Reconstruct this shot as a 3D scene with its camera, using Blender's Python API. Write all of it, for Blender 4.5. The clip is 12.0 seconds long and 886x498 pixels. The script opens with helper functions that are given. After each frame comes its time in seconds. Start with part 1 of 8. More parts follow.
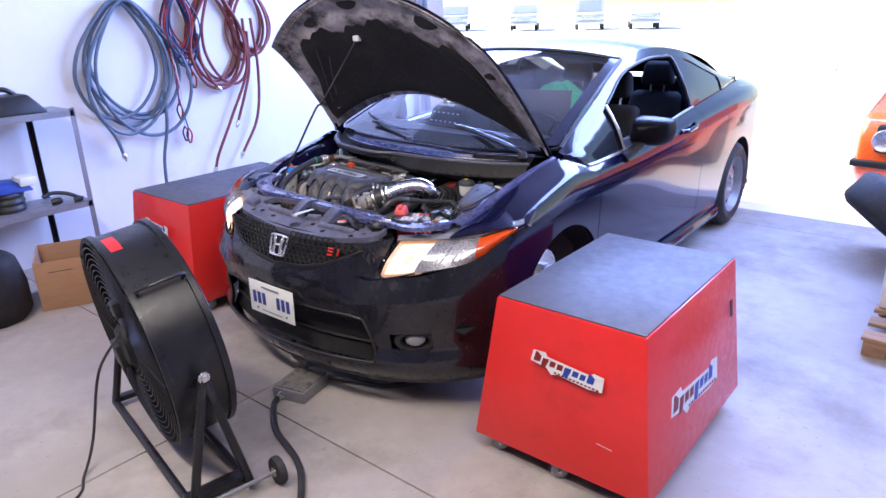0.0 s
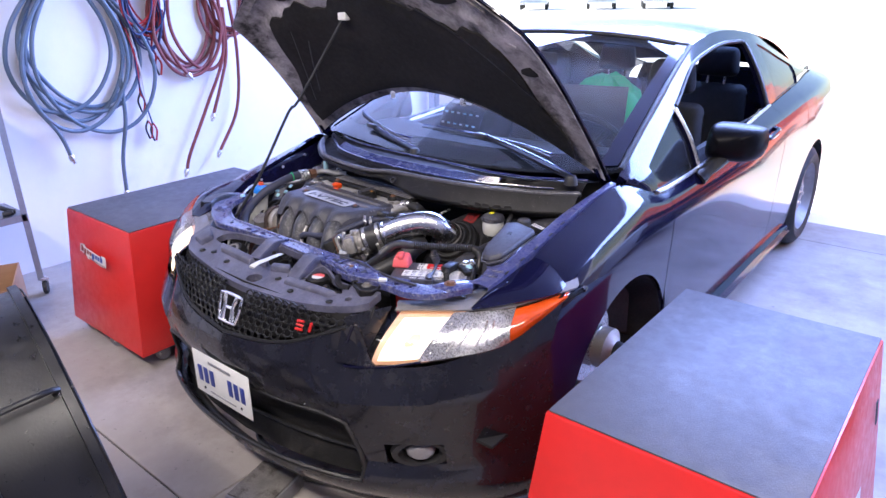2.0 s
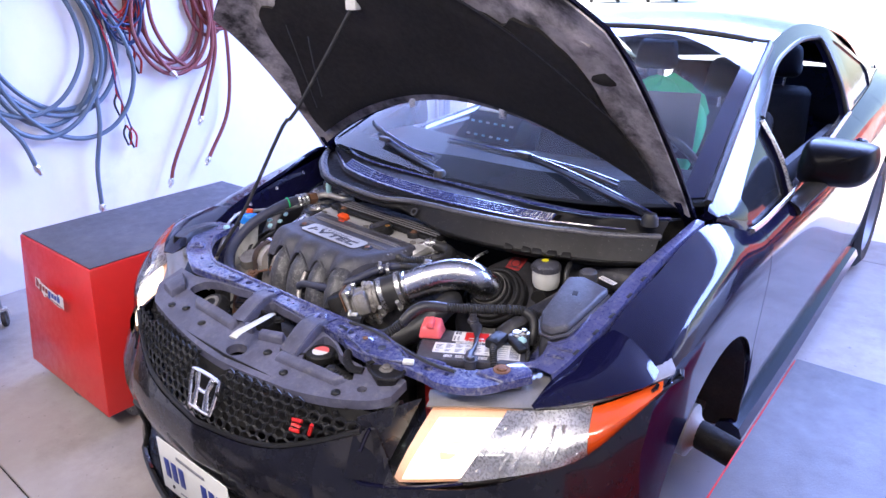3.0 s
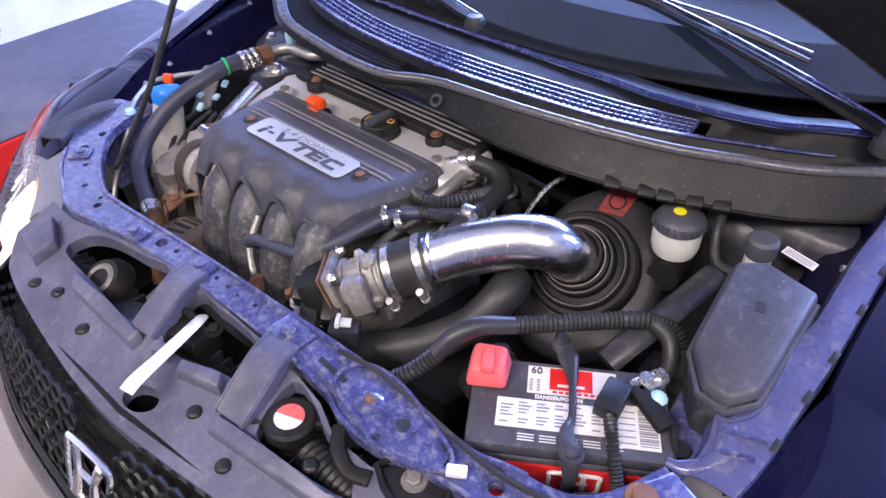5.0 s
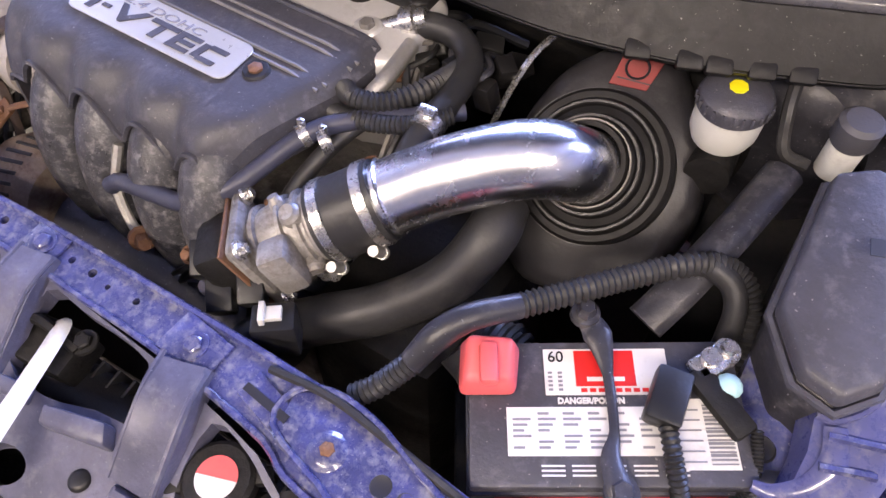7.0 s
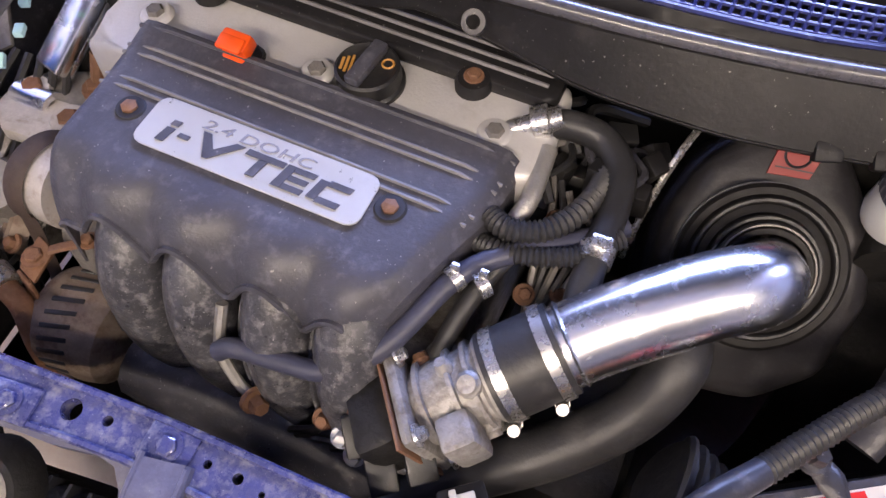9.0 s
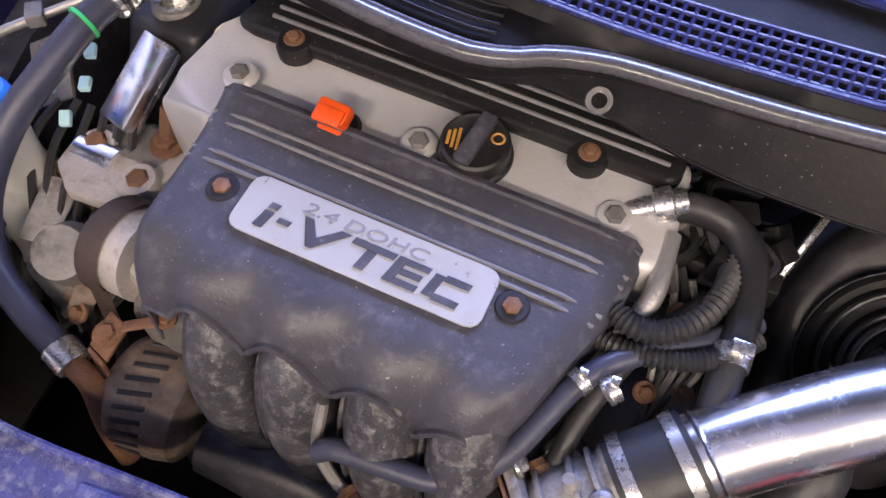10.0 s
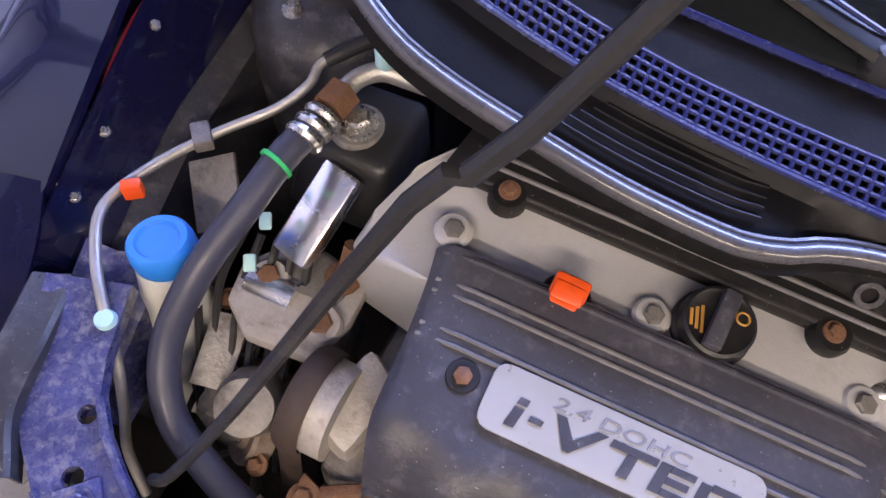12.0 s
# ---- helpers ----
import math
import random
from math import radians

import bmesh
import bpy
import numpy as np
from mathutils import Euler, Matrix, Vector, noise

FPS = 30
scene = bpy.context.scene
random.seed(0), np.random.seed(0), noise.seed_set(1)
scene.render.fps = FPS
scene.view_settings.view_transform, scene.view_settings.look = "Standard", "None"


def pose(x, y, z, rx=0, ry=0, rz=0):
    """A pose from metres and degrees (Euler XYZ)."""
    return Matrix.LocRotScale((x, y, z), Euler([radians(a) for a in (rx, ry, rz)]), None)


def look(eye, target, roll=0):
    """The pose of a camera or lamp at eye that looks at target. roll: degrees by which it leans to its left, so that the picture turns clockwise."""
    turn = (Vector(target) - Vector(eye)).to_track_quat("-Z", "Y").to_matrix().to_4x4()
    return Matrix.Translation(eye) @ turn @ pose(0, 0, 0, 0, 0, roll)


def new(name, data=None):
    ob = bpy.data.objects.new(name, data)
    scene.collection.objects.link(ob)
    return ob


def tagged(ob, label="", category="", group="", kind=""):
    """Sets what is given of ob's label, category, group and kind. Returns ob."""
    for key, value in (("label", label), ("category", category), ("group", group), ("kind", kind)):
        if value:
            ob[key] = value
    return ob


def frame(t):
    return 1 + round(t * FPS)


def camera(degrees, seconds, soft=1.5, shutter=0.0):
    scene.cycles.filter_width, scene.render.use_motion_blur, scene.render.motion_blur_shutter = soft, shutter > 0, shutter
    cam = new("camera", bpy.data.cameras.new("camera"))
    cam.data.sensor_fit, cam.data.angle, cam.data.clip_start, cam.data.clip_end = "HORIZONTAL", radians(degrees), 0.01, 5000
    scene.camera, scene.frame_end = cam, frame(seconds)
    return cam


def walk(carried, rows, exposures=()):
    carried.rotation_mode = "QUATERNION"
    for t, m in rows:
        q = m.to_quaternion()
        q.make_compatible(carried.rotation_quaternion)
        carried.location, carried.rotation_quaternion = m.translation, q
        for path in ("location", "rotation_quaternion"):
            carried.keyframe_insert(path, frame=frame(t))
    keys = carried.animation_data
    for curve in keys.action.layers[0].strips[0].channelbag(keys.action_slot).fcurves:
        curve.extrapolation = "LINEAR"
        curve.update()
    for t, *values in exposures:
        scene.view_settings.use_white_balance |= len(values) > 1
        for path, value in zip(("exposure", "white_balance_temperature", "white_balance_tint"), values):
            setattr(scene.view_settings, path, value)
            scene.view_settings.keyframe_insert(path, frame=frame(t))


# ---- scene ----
cam = camera(66.7, 12.0)
PATH = [
    (0, (2.321, -1.611, 1.636), (1.12, -0.16, 0.962), -1.6),
    (0.5, (2.226, -1.488, 1.625), (1.026, -0.043, 0.938), -1.5),
    (1, (2.103, -1.344, 1.622), (0.9, 0.091, 0.92), -1.5),
    (1.5, (1.942, -1.149, 1.617), (0.742, 0.278, 0.893), -1.5),
    (2, (1.734, -0.954, 1.6), (0.534, 0.471, 0.874), -1.3),
    (2.5, (1.516, -0.776, 1.597), (0.32, 0.648, 0.86), -1.2),
    (2.7, (1.432, -0.709, 1.586), (0.236, 0.717, 0.854), -1.1),
    (4.3, (0.866, -0.211, 1.532), (-0.241, 1.089, 0.49), -1.8),
    (4.5, (0.805, -0.163, 1.521), (-0.266, 1.101, 0.401), -1.7),
    (5, (0.711, -0.031, 1.489), (-0.259, 1.149, 0.198), -1.8),
    (5.5, (0.656, 0.077, 1.427), (-0.213, 1.186, 0.007), -2.5),
    (6, (0.601, 0.141, 1.391), (-0.148, 1.166, -0.155), -2.6),
    (6.5, (0.542, 0.192, 1.378), (-0.121, 1.118, -0.266), -3.9),
    (6.7, (0.522, 0.211, 1.382), (-0.105, 1.087, -0.304), -4.8),
    (8.3, (0.331, 0.303, 1.399), (-0.088, 1.17, -0.354), -2.6),
    (8.5, (0.296, 0.306, 1.4), (-0.108, 1.165, -0.36), -2.8),
    (9, (0.196, 0.315, 1.408), (-0.144, 1.164, -0.371), -0.4),
    (9.5, (0.13, 0.347, 1.407), (-0.199, 1.185, -0.379), 0.3),
    (10, (0.053, 0.375, 1.409), (-0.256, 1.195, -0.389), 1.3),
    (10.5, (-0.017, 0.388, 1.41), (-0.299, 1.206, -0.393), 2.9),
    (11, (-0.089, 0.405, 1.429), (-0.351, 1.2, -0.388), 3.9),
    (11.5, (-0.165, 0.443, 1.44), (-0.38, 1.187, -0.403), 6.0),
    (12, (-0.239, 0.466, 1.446), (-0.438, 1.224, -0.394), 7.7),
]
EXPOSURES = [(0.0, 1.22, 6500, 10), (2.5, 1.44, 6450, 10), (4.5, 1.58, 6550, 11), (6.5, 1.76, 7350, 13), (9.0, 1.62, 7650, 11), (12.0, 1.42, 7750, 11)]
walk(cam, [(t, look(eye, target, roll)) for t, eye, target, roll in PATH], EXPOSURES)

# daylight: clear sky, sun abreast of the building so that none of it falls straight in through the open bay door
world = bpy.data.worlds.new("world")
scene.world = world
world.use_nodes = True
wn = world.node_tree.nodes
sky = wn.new("ShaderNodeTexSky")
sky.sky_type, sky.sun_disc = "NISHITA", False
sky.sun_elevation, sky.sun_rotation = radians(37), radians(-87)
wn["Background"].inputs["Strength"].default_value = 0.15
world.node_tree.links.new(sky.outputs["Color"], wn["Background"].inputs["Color"])
sun = new("sun", bpy.data.lights.new("sun", "SUN"))
sun.data.energy, sun.data.angle, sun.data.color = 5.0, radians(0.5), (1.0, 0.95, 0.88)
sun.matrix_world = look((-12.0, 0.6, 9.0), (0.0, 0.0, 0.0))


def area_lamp(name, eye, target, w, h, watts, color):
    ob = new(name, bpy.data.lights.new(name, "AREA"))
    ob.data.shape, ob.data.size, ob.data.size_y, ob.data.energy, ob.data.color = "RECTANGLE", w, h, watts, color
    ob.matrix_world = look(eye, target)
    return ob


# skylight through the open bay door
area_lamp("door_daylight", (0.9, 4.12, 2.75), (0.7, 0.0, 0.9), 6.8, 1.25, 400, (0.29, 0.41, 1.0))
# the shop's ceiling tubes
area_lamp("tube_light_lamp", (0.2, -1.9, 3.40), (0.2, -1.9, 0), 2.4, 0.25, 56, (1.0, 0.90, 0.85))
area_lamp("tube_light_lamp", (3.0, -1.0, 3.40), (3.0, -1.0, 0), 2.4, 0.25, 38, (1.0, 0.91, 0.86))


# ---- mesh helpers ----
WORLD = {}
FRAME = Matrix()  # the frame in which parts are drawn


def thing(name, label, category, at=(0, 0, 0), group="", turn=0.0):
    ob = new(name)
    ob.empty_display_size = 0.1
    ob.matrix_basis = WORLD[ob] = Matrix.Translation(at) @ pose(0, 0, 0, 0, 0, turn)
    return tagged(ob, label, category, group)


def mesh_of(name, bm, mats, angle=38):
    me = bpy.data.meshes.new(name)
    if isinstance(bm, tuple):
        me.from_pydata([tuple(v) for v in bm[0]], [], bm[1])
    else:
        bmesh.ops.recalc_face_normals(bm, faces=bm.faces)
        bm.to_mesh(me)
        bm.free()
    for m in mats if isinstance(mats, (list, tuple)) else [mats]:
        me.materials.append(m)
    me.transform(FRAME)
    me.shade_smooth()
    me.set_sharp_from_angle(angle=radians(angle))
    return me


def part(name, bm, material, parent=None, label="", angle=38, local=False):
    """One mesh object; its mesh is in world metres, or in its parent's own frame where local."""
    ob = new(name, mesh_of(name, bm, material, angle))
    if parent is not None:
        ob.parent = parent
        pw = WORLD.get(parent, Matrix())
        if local:
            WORLD[ob] = pw.copy()
        else:
            ob.matrix_parent_inverse = pw.inverted()
            WORLD[ob] = Matrix()
    if label:
        tagged(ob, label)
    return ob


def solo(name, bm, material, label, category, group="", kind="", angle=38):
    return tagged(part(name, bm, material, None, "", angle), label, category, group, kind)


def join(*bms):
    out = bmesh.new()
    for b in bms:
        me = bpy.data.meshes.new("join")
        b.to_mesh(me)
        b.free()
        out.from_mesh(me)
        bpy.data.meshes.remove(me)
    return out


def moved(bm, m):
    bmesh.ops.transform(bm, matrix=m, verts=bm.verts)
    return bm


def block(x0, x1, y0, y1, z0, z1, bev=0.004, m=None, seg=2):
    bm = bmesh.new()
    bmesh.ops.create_cube(bm, size=1)
    for v in bm.verts:
        v.co = Vector(((x0 + x1) / 2 + v.co.x * (x1 - x0), (y0 + y1) / 2 + v.co.y * (y1 - y0), (z0 + z1) / 2 + v.co.z * (z1 - z0)))
    if bev:
        bmesh.ops.bevel(bm, geom=list(bm.edges), offset=bev, segments=seg, affect="EDGES", profile=0.5)
    return moved(bm, m) if m else bm


def hexa(bottom, top, bev=0.004, seg=2):
    """A solid between two loops of equally many corners."""
    bm = bmesh.new()
    a = [bm.verts.new(p) for p in bottom]
    b = [bm.verts.new(p) for p in top]
    n = len(a)
    bm.faces.new(a[::-1]), bm.faces.new(b)
    for i in range(n):
        bm.faces.new((a[i], a[(i + 1) % n], b[(i + 1) % n], b[i]))
    if bev:
        bmesh.ops.bevel(bm, geom=list(bm.edges), offset=bev, segments=seg, affect="EDGES", profile=0.5)
    return bm


def prism(outline, z0, z1, bev=0.004, m=None, seg=2):
    bm = hexa([(x, y, z0) for x, y in outline], [(x, y, z1) for x, y in outline], bev, seg)
    return moved(bm, m) if m else bm


def smooth_line(pts, n=6, closed=False):
    """Catmull-Rom through the points."""
    p = [Vector(q) for q in pts]
    k, out = len(p), []
    for i in range(k if closed else k - 1):
        a = p[(i - 1) % k] if closed or i else p[0] * 2 - p[1]
        b, c = p[i], p[(i + 1) % k]
        d = p[(i + 2) % k] if closed or i + 2 < k else c * 2 - b
        for j in range(n):
            t = j / n
            out.append(0.5 * (2 * b + (c - a) * t + (2 * a - 5 * b + 4 * c - d) * t * t + (3 * b - a - 3 * c + d) * t ** 3))
    if not closed:
        out.append(p[-1].copy())
    return out


def tube(pts, r, seg=10, n=6, closed=False, ribs=0.0, flat=1.0, caps=True):
    """A hose, bar or cable along the points; r a number or one per point. ribs: corrugation depth."""
    line = smooth_line(pts, n, closed) if n > 1 else [Vector(q) for q in pts]
    radius = (lambda i: r) if not isinstance(r, (list, tuple)) else (lambda i: float(np.interp(i / max(1, len(line) - 1), np.linspace(0, 1, len(r)), r)))
    if ribs:
        fine = []
        base = r if not isinstance(r, (list, tuple)) else r[0]
        for a, b in zip(line, line[1:]):
            k = max(2, round((b - a).length / (base * 0.30)))
            fine += [a.lerp(b, j / k) for j in range(k)]
        line = fine + [line[-1]]
    bm, rings = bmesh.new(), []
    k = len(line)
    up = None
    for i, p in enumerate(line):
        t = (line[(i + 1) % k] if closed or i + 1 < k else p) - (line[i - 1] if closed or i else p)
        t.normalize()
        if up is None:
            up = Vector((0, 0, 1)) if abs(t.z) < 0.9 else Vector((1, 0, 0))
        side = t.cross(up).normalized()
        up = side.cross(t).normalized()
        q = radius(i) + (ribs * (1 if i % 2 else -1) if ribs else 0)
        rings.append([bm.verts.new(p + side * q * math.cos(6.28318 * j / seg) + up * q * flat * math.sin(6.28318 * j / seg)) for j in range(seg)])
    for i in range(k if closed else k - 1):
        a, b = rings[i], rings[(i + 1) % k]
        for j in range(seg):
            bm.faces.new((a[j], a[(j + 1) % seg], b[(j + 1) % seg], b[j]))
    if not closed and caps:
        bm.faces.new(rings[0][::-1]), bm.faces.new(rings[-1])
    return bm


def sheet(rows, thick=0.0, skip=None):
    """A surface over a grid of points; skip(i, j) leaves a face out; thick gives it depth."""
    bm = bmesh.new()
    v = [[bm.verts.new(p) for p in row] for row in rows]
    for i in range(len(v) - 1):
        for j in range(len(v[0]) - 1):
            if not (skip and skip(i, j)):
                q = (v[i][j], v[i][j + 1], v[i + 1][j + 1], v[i + 1][j])
                try:
                    bm.faces.new(q)
                except ValueError:
                    pass
    loose = [q for q in bm.verts if not q.link_faces]
    bmesh.ops.delete(bm, geom=loose, context="VERTS")
    bmesh.ops.remove_doubles(bm, verts=bm.verts, dist=1e-5)
    if thick:
        bmesh.ops.recalc_face_normals(bm, faces=bm.faces)
        bmesh.ops.solidify(bm, geom=list(bm.faces), thickness=thick)
    return bm


def lathe(profile, seg=32, m=None, closed=False):
    """Turned about z; profile of (radius, height)."""
    bm, rings = bmesh.new(), []
    for r, z in profile:
        if r < 1e-6:
            rings.append([bm.verts.new((0, 0, z))] * seg)
        else:
            rings.append([bm.verts.new((r * math.cos(6.28318 * j / seg), r * math.sin(6.28318 * j / seg), z)) for j in range(seg)])
    pairs = list(zip(rings, rings[1:])) + ([(rings[-1], rings[0])] if closed else [])
    for a, b in pairs:
        for j in range(seg):
            q = []
            for w in (a[j], a[(j + 1) % seg], b[(j + 1) % seg], b[j]):
                if w not in q:
                    q.append(w)
            if len(q) > 2:
                bm.faces.new(q)
    return moved(bm, m) if m else bm


def axis(at, to):
    """A frame at a point whose z looks along to."""
    return Matrix.Translation(at) @ Vector(to).to_track_quat("Z", "Y").to_matrix().to_4x4()


def bolt(at, to=(0, 0, 1), r=0.009, h=0.008, washer=True):
    m = axis(at, to)
    head = lathe([(0, h), (r * 0.8, h), (r, h * 0.8), (r, 0), (0, 0)], 6)
    out = [moved(head, m)]
    if washer:
        out.append(lathe([(0, h * 0.3), (r * 1.5, h * 0.3), (r * 1.6, 0), (0, 0)], 14, m))
    return join(*out)


def words(text, size, m, material, parent, name="lettering", bold=0.0, deep=0.0008, shear=0.0, label=""):
    cu = bpy.data.curves.new(name, "FONT")
    cu.body, cu.size, cu.align_x, cu.align_y, cu.extrude, cu.offset, cu.shear, cu.resolution_u = text, size, "CENTER", "CENTER", deep, bold, shear, 3
    tmp = bpy.data.objects.new(name, cu)
    me = bpy.data.meshes.new_from_object(tmp)
    bpy.data.objects.remove(tmp)
    me.transform(FRAME @ m)
    me.materials.clear()
    me.materials.append(material)
    ob = new(name, me)
    if parent is not None:
        ob.parent = parent
        ob.matrix_parent_inverse = WORLD.get(parent, Matrix()).inverted()
    if label:
        tagged(ob, label)
    return ob


def curve(xs, ys):
    """A smooth function through the given values (cubic, limited slopes)."""
    xs, ys = np.array(xs, float), np.array(ys, float)
    d = np.diff(ys) / np.diff(xs)
    m = np.concatenate([[d[0]], [0 if a * b <= 0 else 2 * a * b / (a + b) for a, b in zip(d, d[1:])], [d[-1]]])

    def f(x):
        i = int(np.clip(np.searchsorted(xs, x) - 1, 0, len(d) - 1))
        h = xs[i + 1] - xs[i]
        t = min(1.0, max(0.0, (x - xs[i]) / h))
        return float((2 * t ** 3 - 3 * t * t + 1) * ys[i] + (t ** 3 - 2 * t * t + t) * h * m[i] + (3 * t * t - 2 * t ** 3) * ys[i + 1] + (t ** 3 - t * t) * h * m[i + 1])
    return f


# ---- materials ----
def mat(name, color, rough=0.5, metal=0.0, vary=0.15, scale=6.0, dirt=None, dirt_amount=0.0, dirt_scale=3.0, bump=0.0, bump_scale=120.0,
        coat=0.0, glow=None, glow_strength=0.0, rough_vary=0.1, each=0.0, spec=0.5, specks=0.0, speck_color=(0.5, 0.5, 0.5), trans=0.0, ior=1.45, stretch=(1, 1, 1)):
    """A surface: base colour with broad and fine variation, dirt patches, specks, relief and clear coat."""
    m = bpy.data.materials.new(name)
    m.use_nodes = True
    nt = m.node_tree
    N, L = nt.nodes.new, nt.links.new
    b = nt.nodes["Principled BSDF"]
    co = N("ShaderNodeTexCoord")
    mp = N("ShaderNodeMapping")
    mp.inputs["Scale"].default_value = stretch
    L(co.outputs["Object"], mp.inputs["Vector"])

    def nz(s, detail=5.0, r=0.6):
        n = N("ShaderNodeTexNoise")
        n.inputs["Scale"].default_value, n.inputs["Detail"].default_value, n.inputs["Roughness"].default_value = s, detail, r
        L(mp.outputs["Vector"], n.inputs["Vector"])
        return n.outputs["Fac"]

    def ramp(fac, lo, hi, a, c):
        r = N("ShaderNodeMapRange")
        L(fac, r.inputs["Value"])
        for k, v in zip(("From Min", "From Max", "To Min", "To Max"), (lo, hi, a, c)):
            r.inputs[k].default_value = v
        return r.outputs["Result"]

    def mix(fac, a, c, mode="MIX"):
        x = N("ShaderNodeMix")
        x.data_type, x.blend_type = "RGBA", mode
        if isinstance(fac, float):
            x.inputs["Factor"].default_value = fac
        else:
            L(fac, x.inputs["Factor"])
        for k, v in ((6, a), (7, c)):
            if isinstance(v, tuple):
                x.inputs[k].default_value = (*v[:3], 1)
            else:
                L(v, x.inputs[k])
        return x.outputs[2]

    broad, fine = nz(scale), nz(scale * 9, 6, 0.7)
    lo, hi = tuple(c * (1 - vary) for c in color), tuple(min(1, c * (1 + vary)) for c in color)
    col = mix(ramp(broad, 0.3, 0.7, 0, 1), lo, hi)
    col = mix(ramp(fine, 0.35, 0.65, 0, 0.5), col, tuple(c * (1 - vary * 0.8) for c in color))
    if each:
        info = N("ShaderNodeObjectInfo")
        col = mix(ramp(info.outputs["Random"], 0, 1, 0, each), col, tuple(c * 0.55 for c in color))
    rough_out = ramp(fine, 0.3, 0.7, max(0.02, rough - rough_vary), min(1, rough + rough_vary))
    if dirt_amount:
        d1 = ramp(nz(dirt_scale, 8, 0.68), 0.62 - dirt_amount * 0.3, 0.78 - dirt_amount * 0.25, 0, min(1.0, 0.35 + dirt_amount))
        col = mix(d1, col, dirt or (0.2, 0.18, 0.16))
        rr = N("ShaderNodeMath")
        rr.operation, rr.use_clamp = "MULTIPLY_ADD", True
        L(d1, rr.inputs[0])
        rr.inputs[1].default_value = 0.35
        L(rough_out, rr.inputs[2])
        rough_out = rr.outputs[0]
    if specks:
        col = mix(ramp(nz(scale * 30, 2, 0.5), 0.72 - specks * 0.2, 0.76 - specks * 0.2, 0, 0.8), col, speck_color)
    L(col, b.inputs["Base Color"])
    L(rough_out, b.inputs["Roughness"])
    b.inputs["Specular IOR Level"].default_value = spec
    b.inputs["Metallic"].default_value, b.inputs["Coat Weight"].default_value, b.inputs["Coat Roughness"].default_value = metal, coat, 0.03
    b.inputs["Transmission Weight"].default_value, b.inputs["IOR"].default_value = trans, ior
    if glow:
        b.inputs["Emission Color"].default_value, b.inputs["Emission Strength"].default_value = (*glow, 1), glow_strength
    if bump:
        bp = N("ShaderNodeBump")
        bp.inputs["Strength"].default_value, bp.inputs["Distance"].default_value = bump, 0.004
        L(nz(bump_scale, 4, 0.6), bp.inputs["Height"])
        L(bp.outputs["Normal"], b.inputs["Normal"])
    return m


def clear_glass(name, color, rough=0.0, tint=0.9):
    """A thin pane: clear with a real surface reflection."""
    m = bpy.data.materials.new(name)
    m.use_nodes = True
    nt = m.node_tree
    nt.nodes.clear()
    N, L = nt.nodes.new, nt.links.new
    out, mixer, tr, gl, fr = N("ShaderNodeOutputMaterial"), N("ShaderNodeMixShader"), N("ShaderNodeBsdfTransparent"), N("ShaderNodeBsdfGlossy"), N("ShaderNodeFresnel")
    tr.inputs["Color"].default_value = (*(c * tint for c in color), 1)
    gl.inputs["Roughness"].default_value = rough
    fr.inputs["IOR"].default_value = 1.6
    L(fr.outputs[0], mixer.inputs[0]), L(tr.outputs[0], mixer.inputs[1]), L(gl.outputs[0], mixer.inputs[2]), L(mixer.outputs[0], out.inputs[0])
    return m


DUST = (0.17, 0.155, 0.145)
M_floor = mat("concrete_floor", (0.365, 0.33, 0.31), 0.62, vary=0.16, scale=1.3, dirt=(0.20, 0.175, 0.155), dirt_amount=0.38, dirt_scale=1.1, bump=0.25, bump_scale=60, specks=0.10, speck_color=(0.22, 0.2, 0.19))
M_lot = mat("snowy_lot", (0.82, 0.82, 0.83), 0.8, vary=0.08, scale=0.6, bump=0.2)
M_wall = mat("painted_wall", (0.76, 0.755, 0.76), 0.7, vary=0.05, scale=1.5, dirt=(0.48, 0.46, 0.45), dirt_amount=0.12, dirt_scale=1.2, bump=0.12, bump_scale=40)
# dark tone for the out-of-view walls, to lower fill and darken reflections
M_unseenwall = mat("dark_unseen_wall", (0.16, 0.16, 0.17), 0.8, vary=0.4, scale=1.5)
M_ceil = mat("ceiling_panel", (0.34, 0.34, 0.35), 0.8, vary=0.06)
M_steel = mat("grey_steel", (0.30, 0.30, 0.32), 0.5, 0.6, vary=0.2, dirt=DUST, dirt_amount=0.3, dirt_scale=6)
M_red = mat("red_paint", (0.66, 0.022, 0.02), 0.38, vary=0.07, scale=3, dirt=(0.33, 0.02, 0.02), dirt_amount=0.12, dirt_scale=2.5, coat=0.25, bump=0.04, bump_scale=200)
M_top = mat("grey_rubber_top", (0.085, 0.085, 0.10), 0.55, vary=0.22, scale=2.5, dirt=(0.17, 0.165, 0.175), dirt_amount=0.3, dirt_scale=2.2, bump=0.2, bump_scale=220)
M_black = mat("black_plastic", (0.014, 0.014, 0.015), 0.42, vary=0.3, dirt=(0.07, 0.066, 0.062), dirt_amount=0.22, dirt_scale=7, bump=0.1, bump_scale=250)
M_blackpaint = mat("black_enamel", (0.010, 0.010, 0.012), 0.34, vary=0.3, scale=4, dirt=(0.05, 0.048, 0.045), dirt_amount=0.2, dirt_scale=5, bump=0.08, bump_scale=160)
M_rubber = mat("black_rubber", (0.027, 0.027, 0.029), 0.44, vary=0.3, dirt=(0.115, 0.11, 0.107), dirt_amount=0.25, dirt_scale=9, bump=0.15, bump_scale=180)
M_tyre = mat("tyre_rubber", (0.022, 0.022, 0.023), 0.7, vary=0.3, dirt=(0.11, 0.105, 0.10), dirt_amount=0.3, dirt_scale=8, bump=0.2)
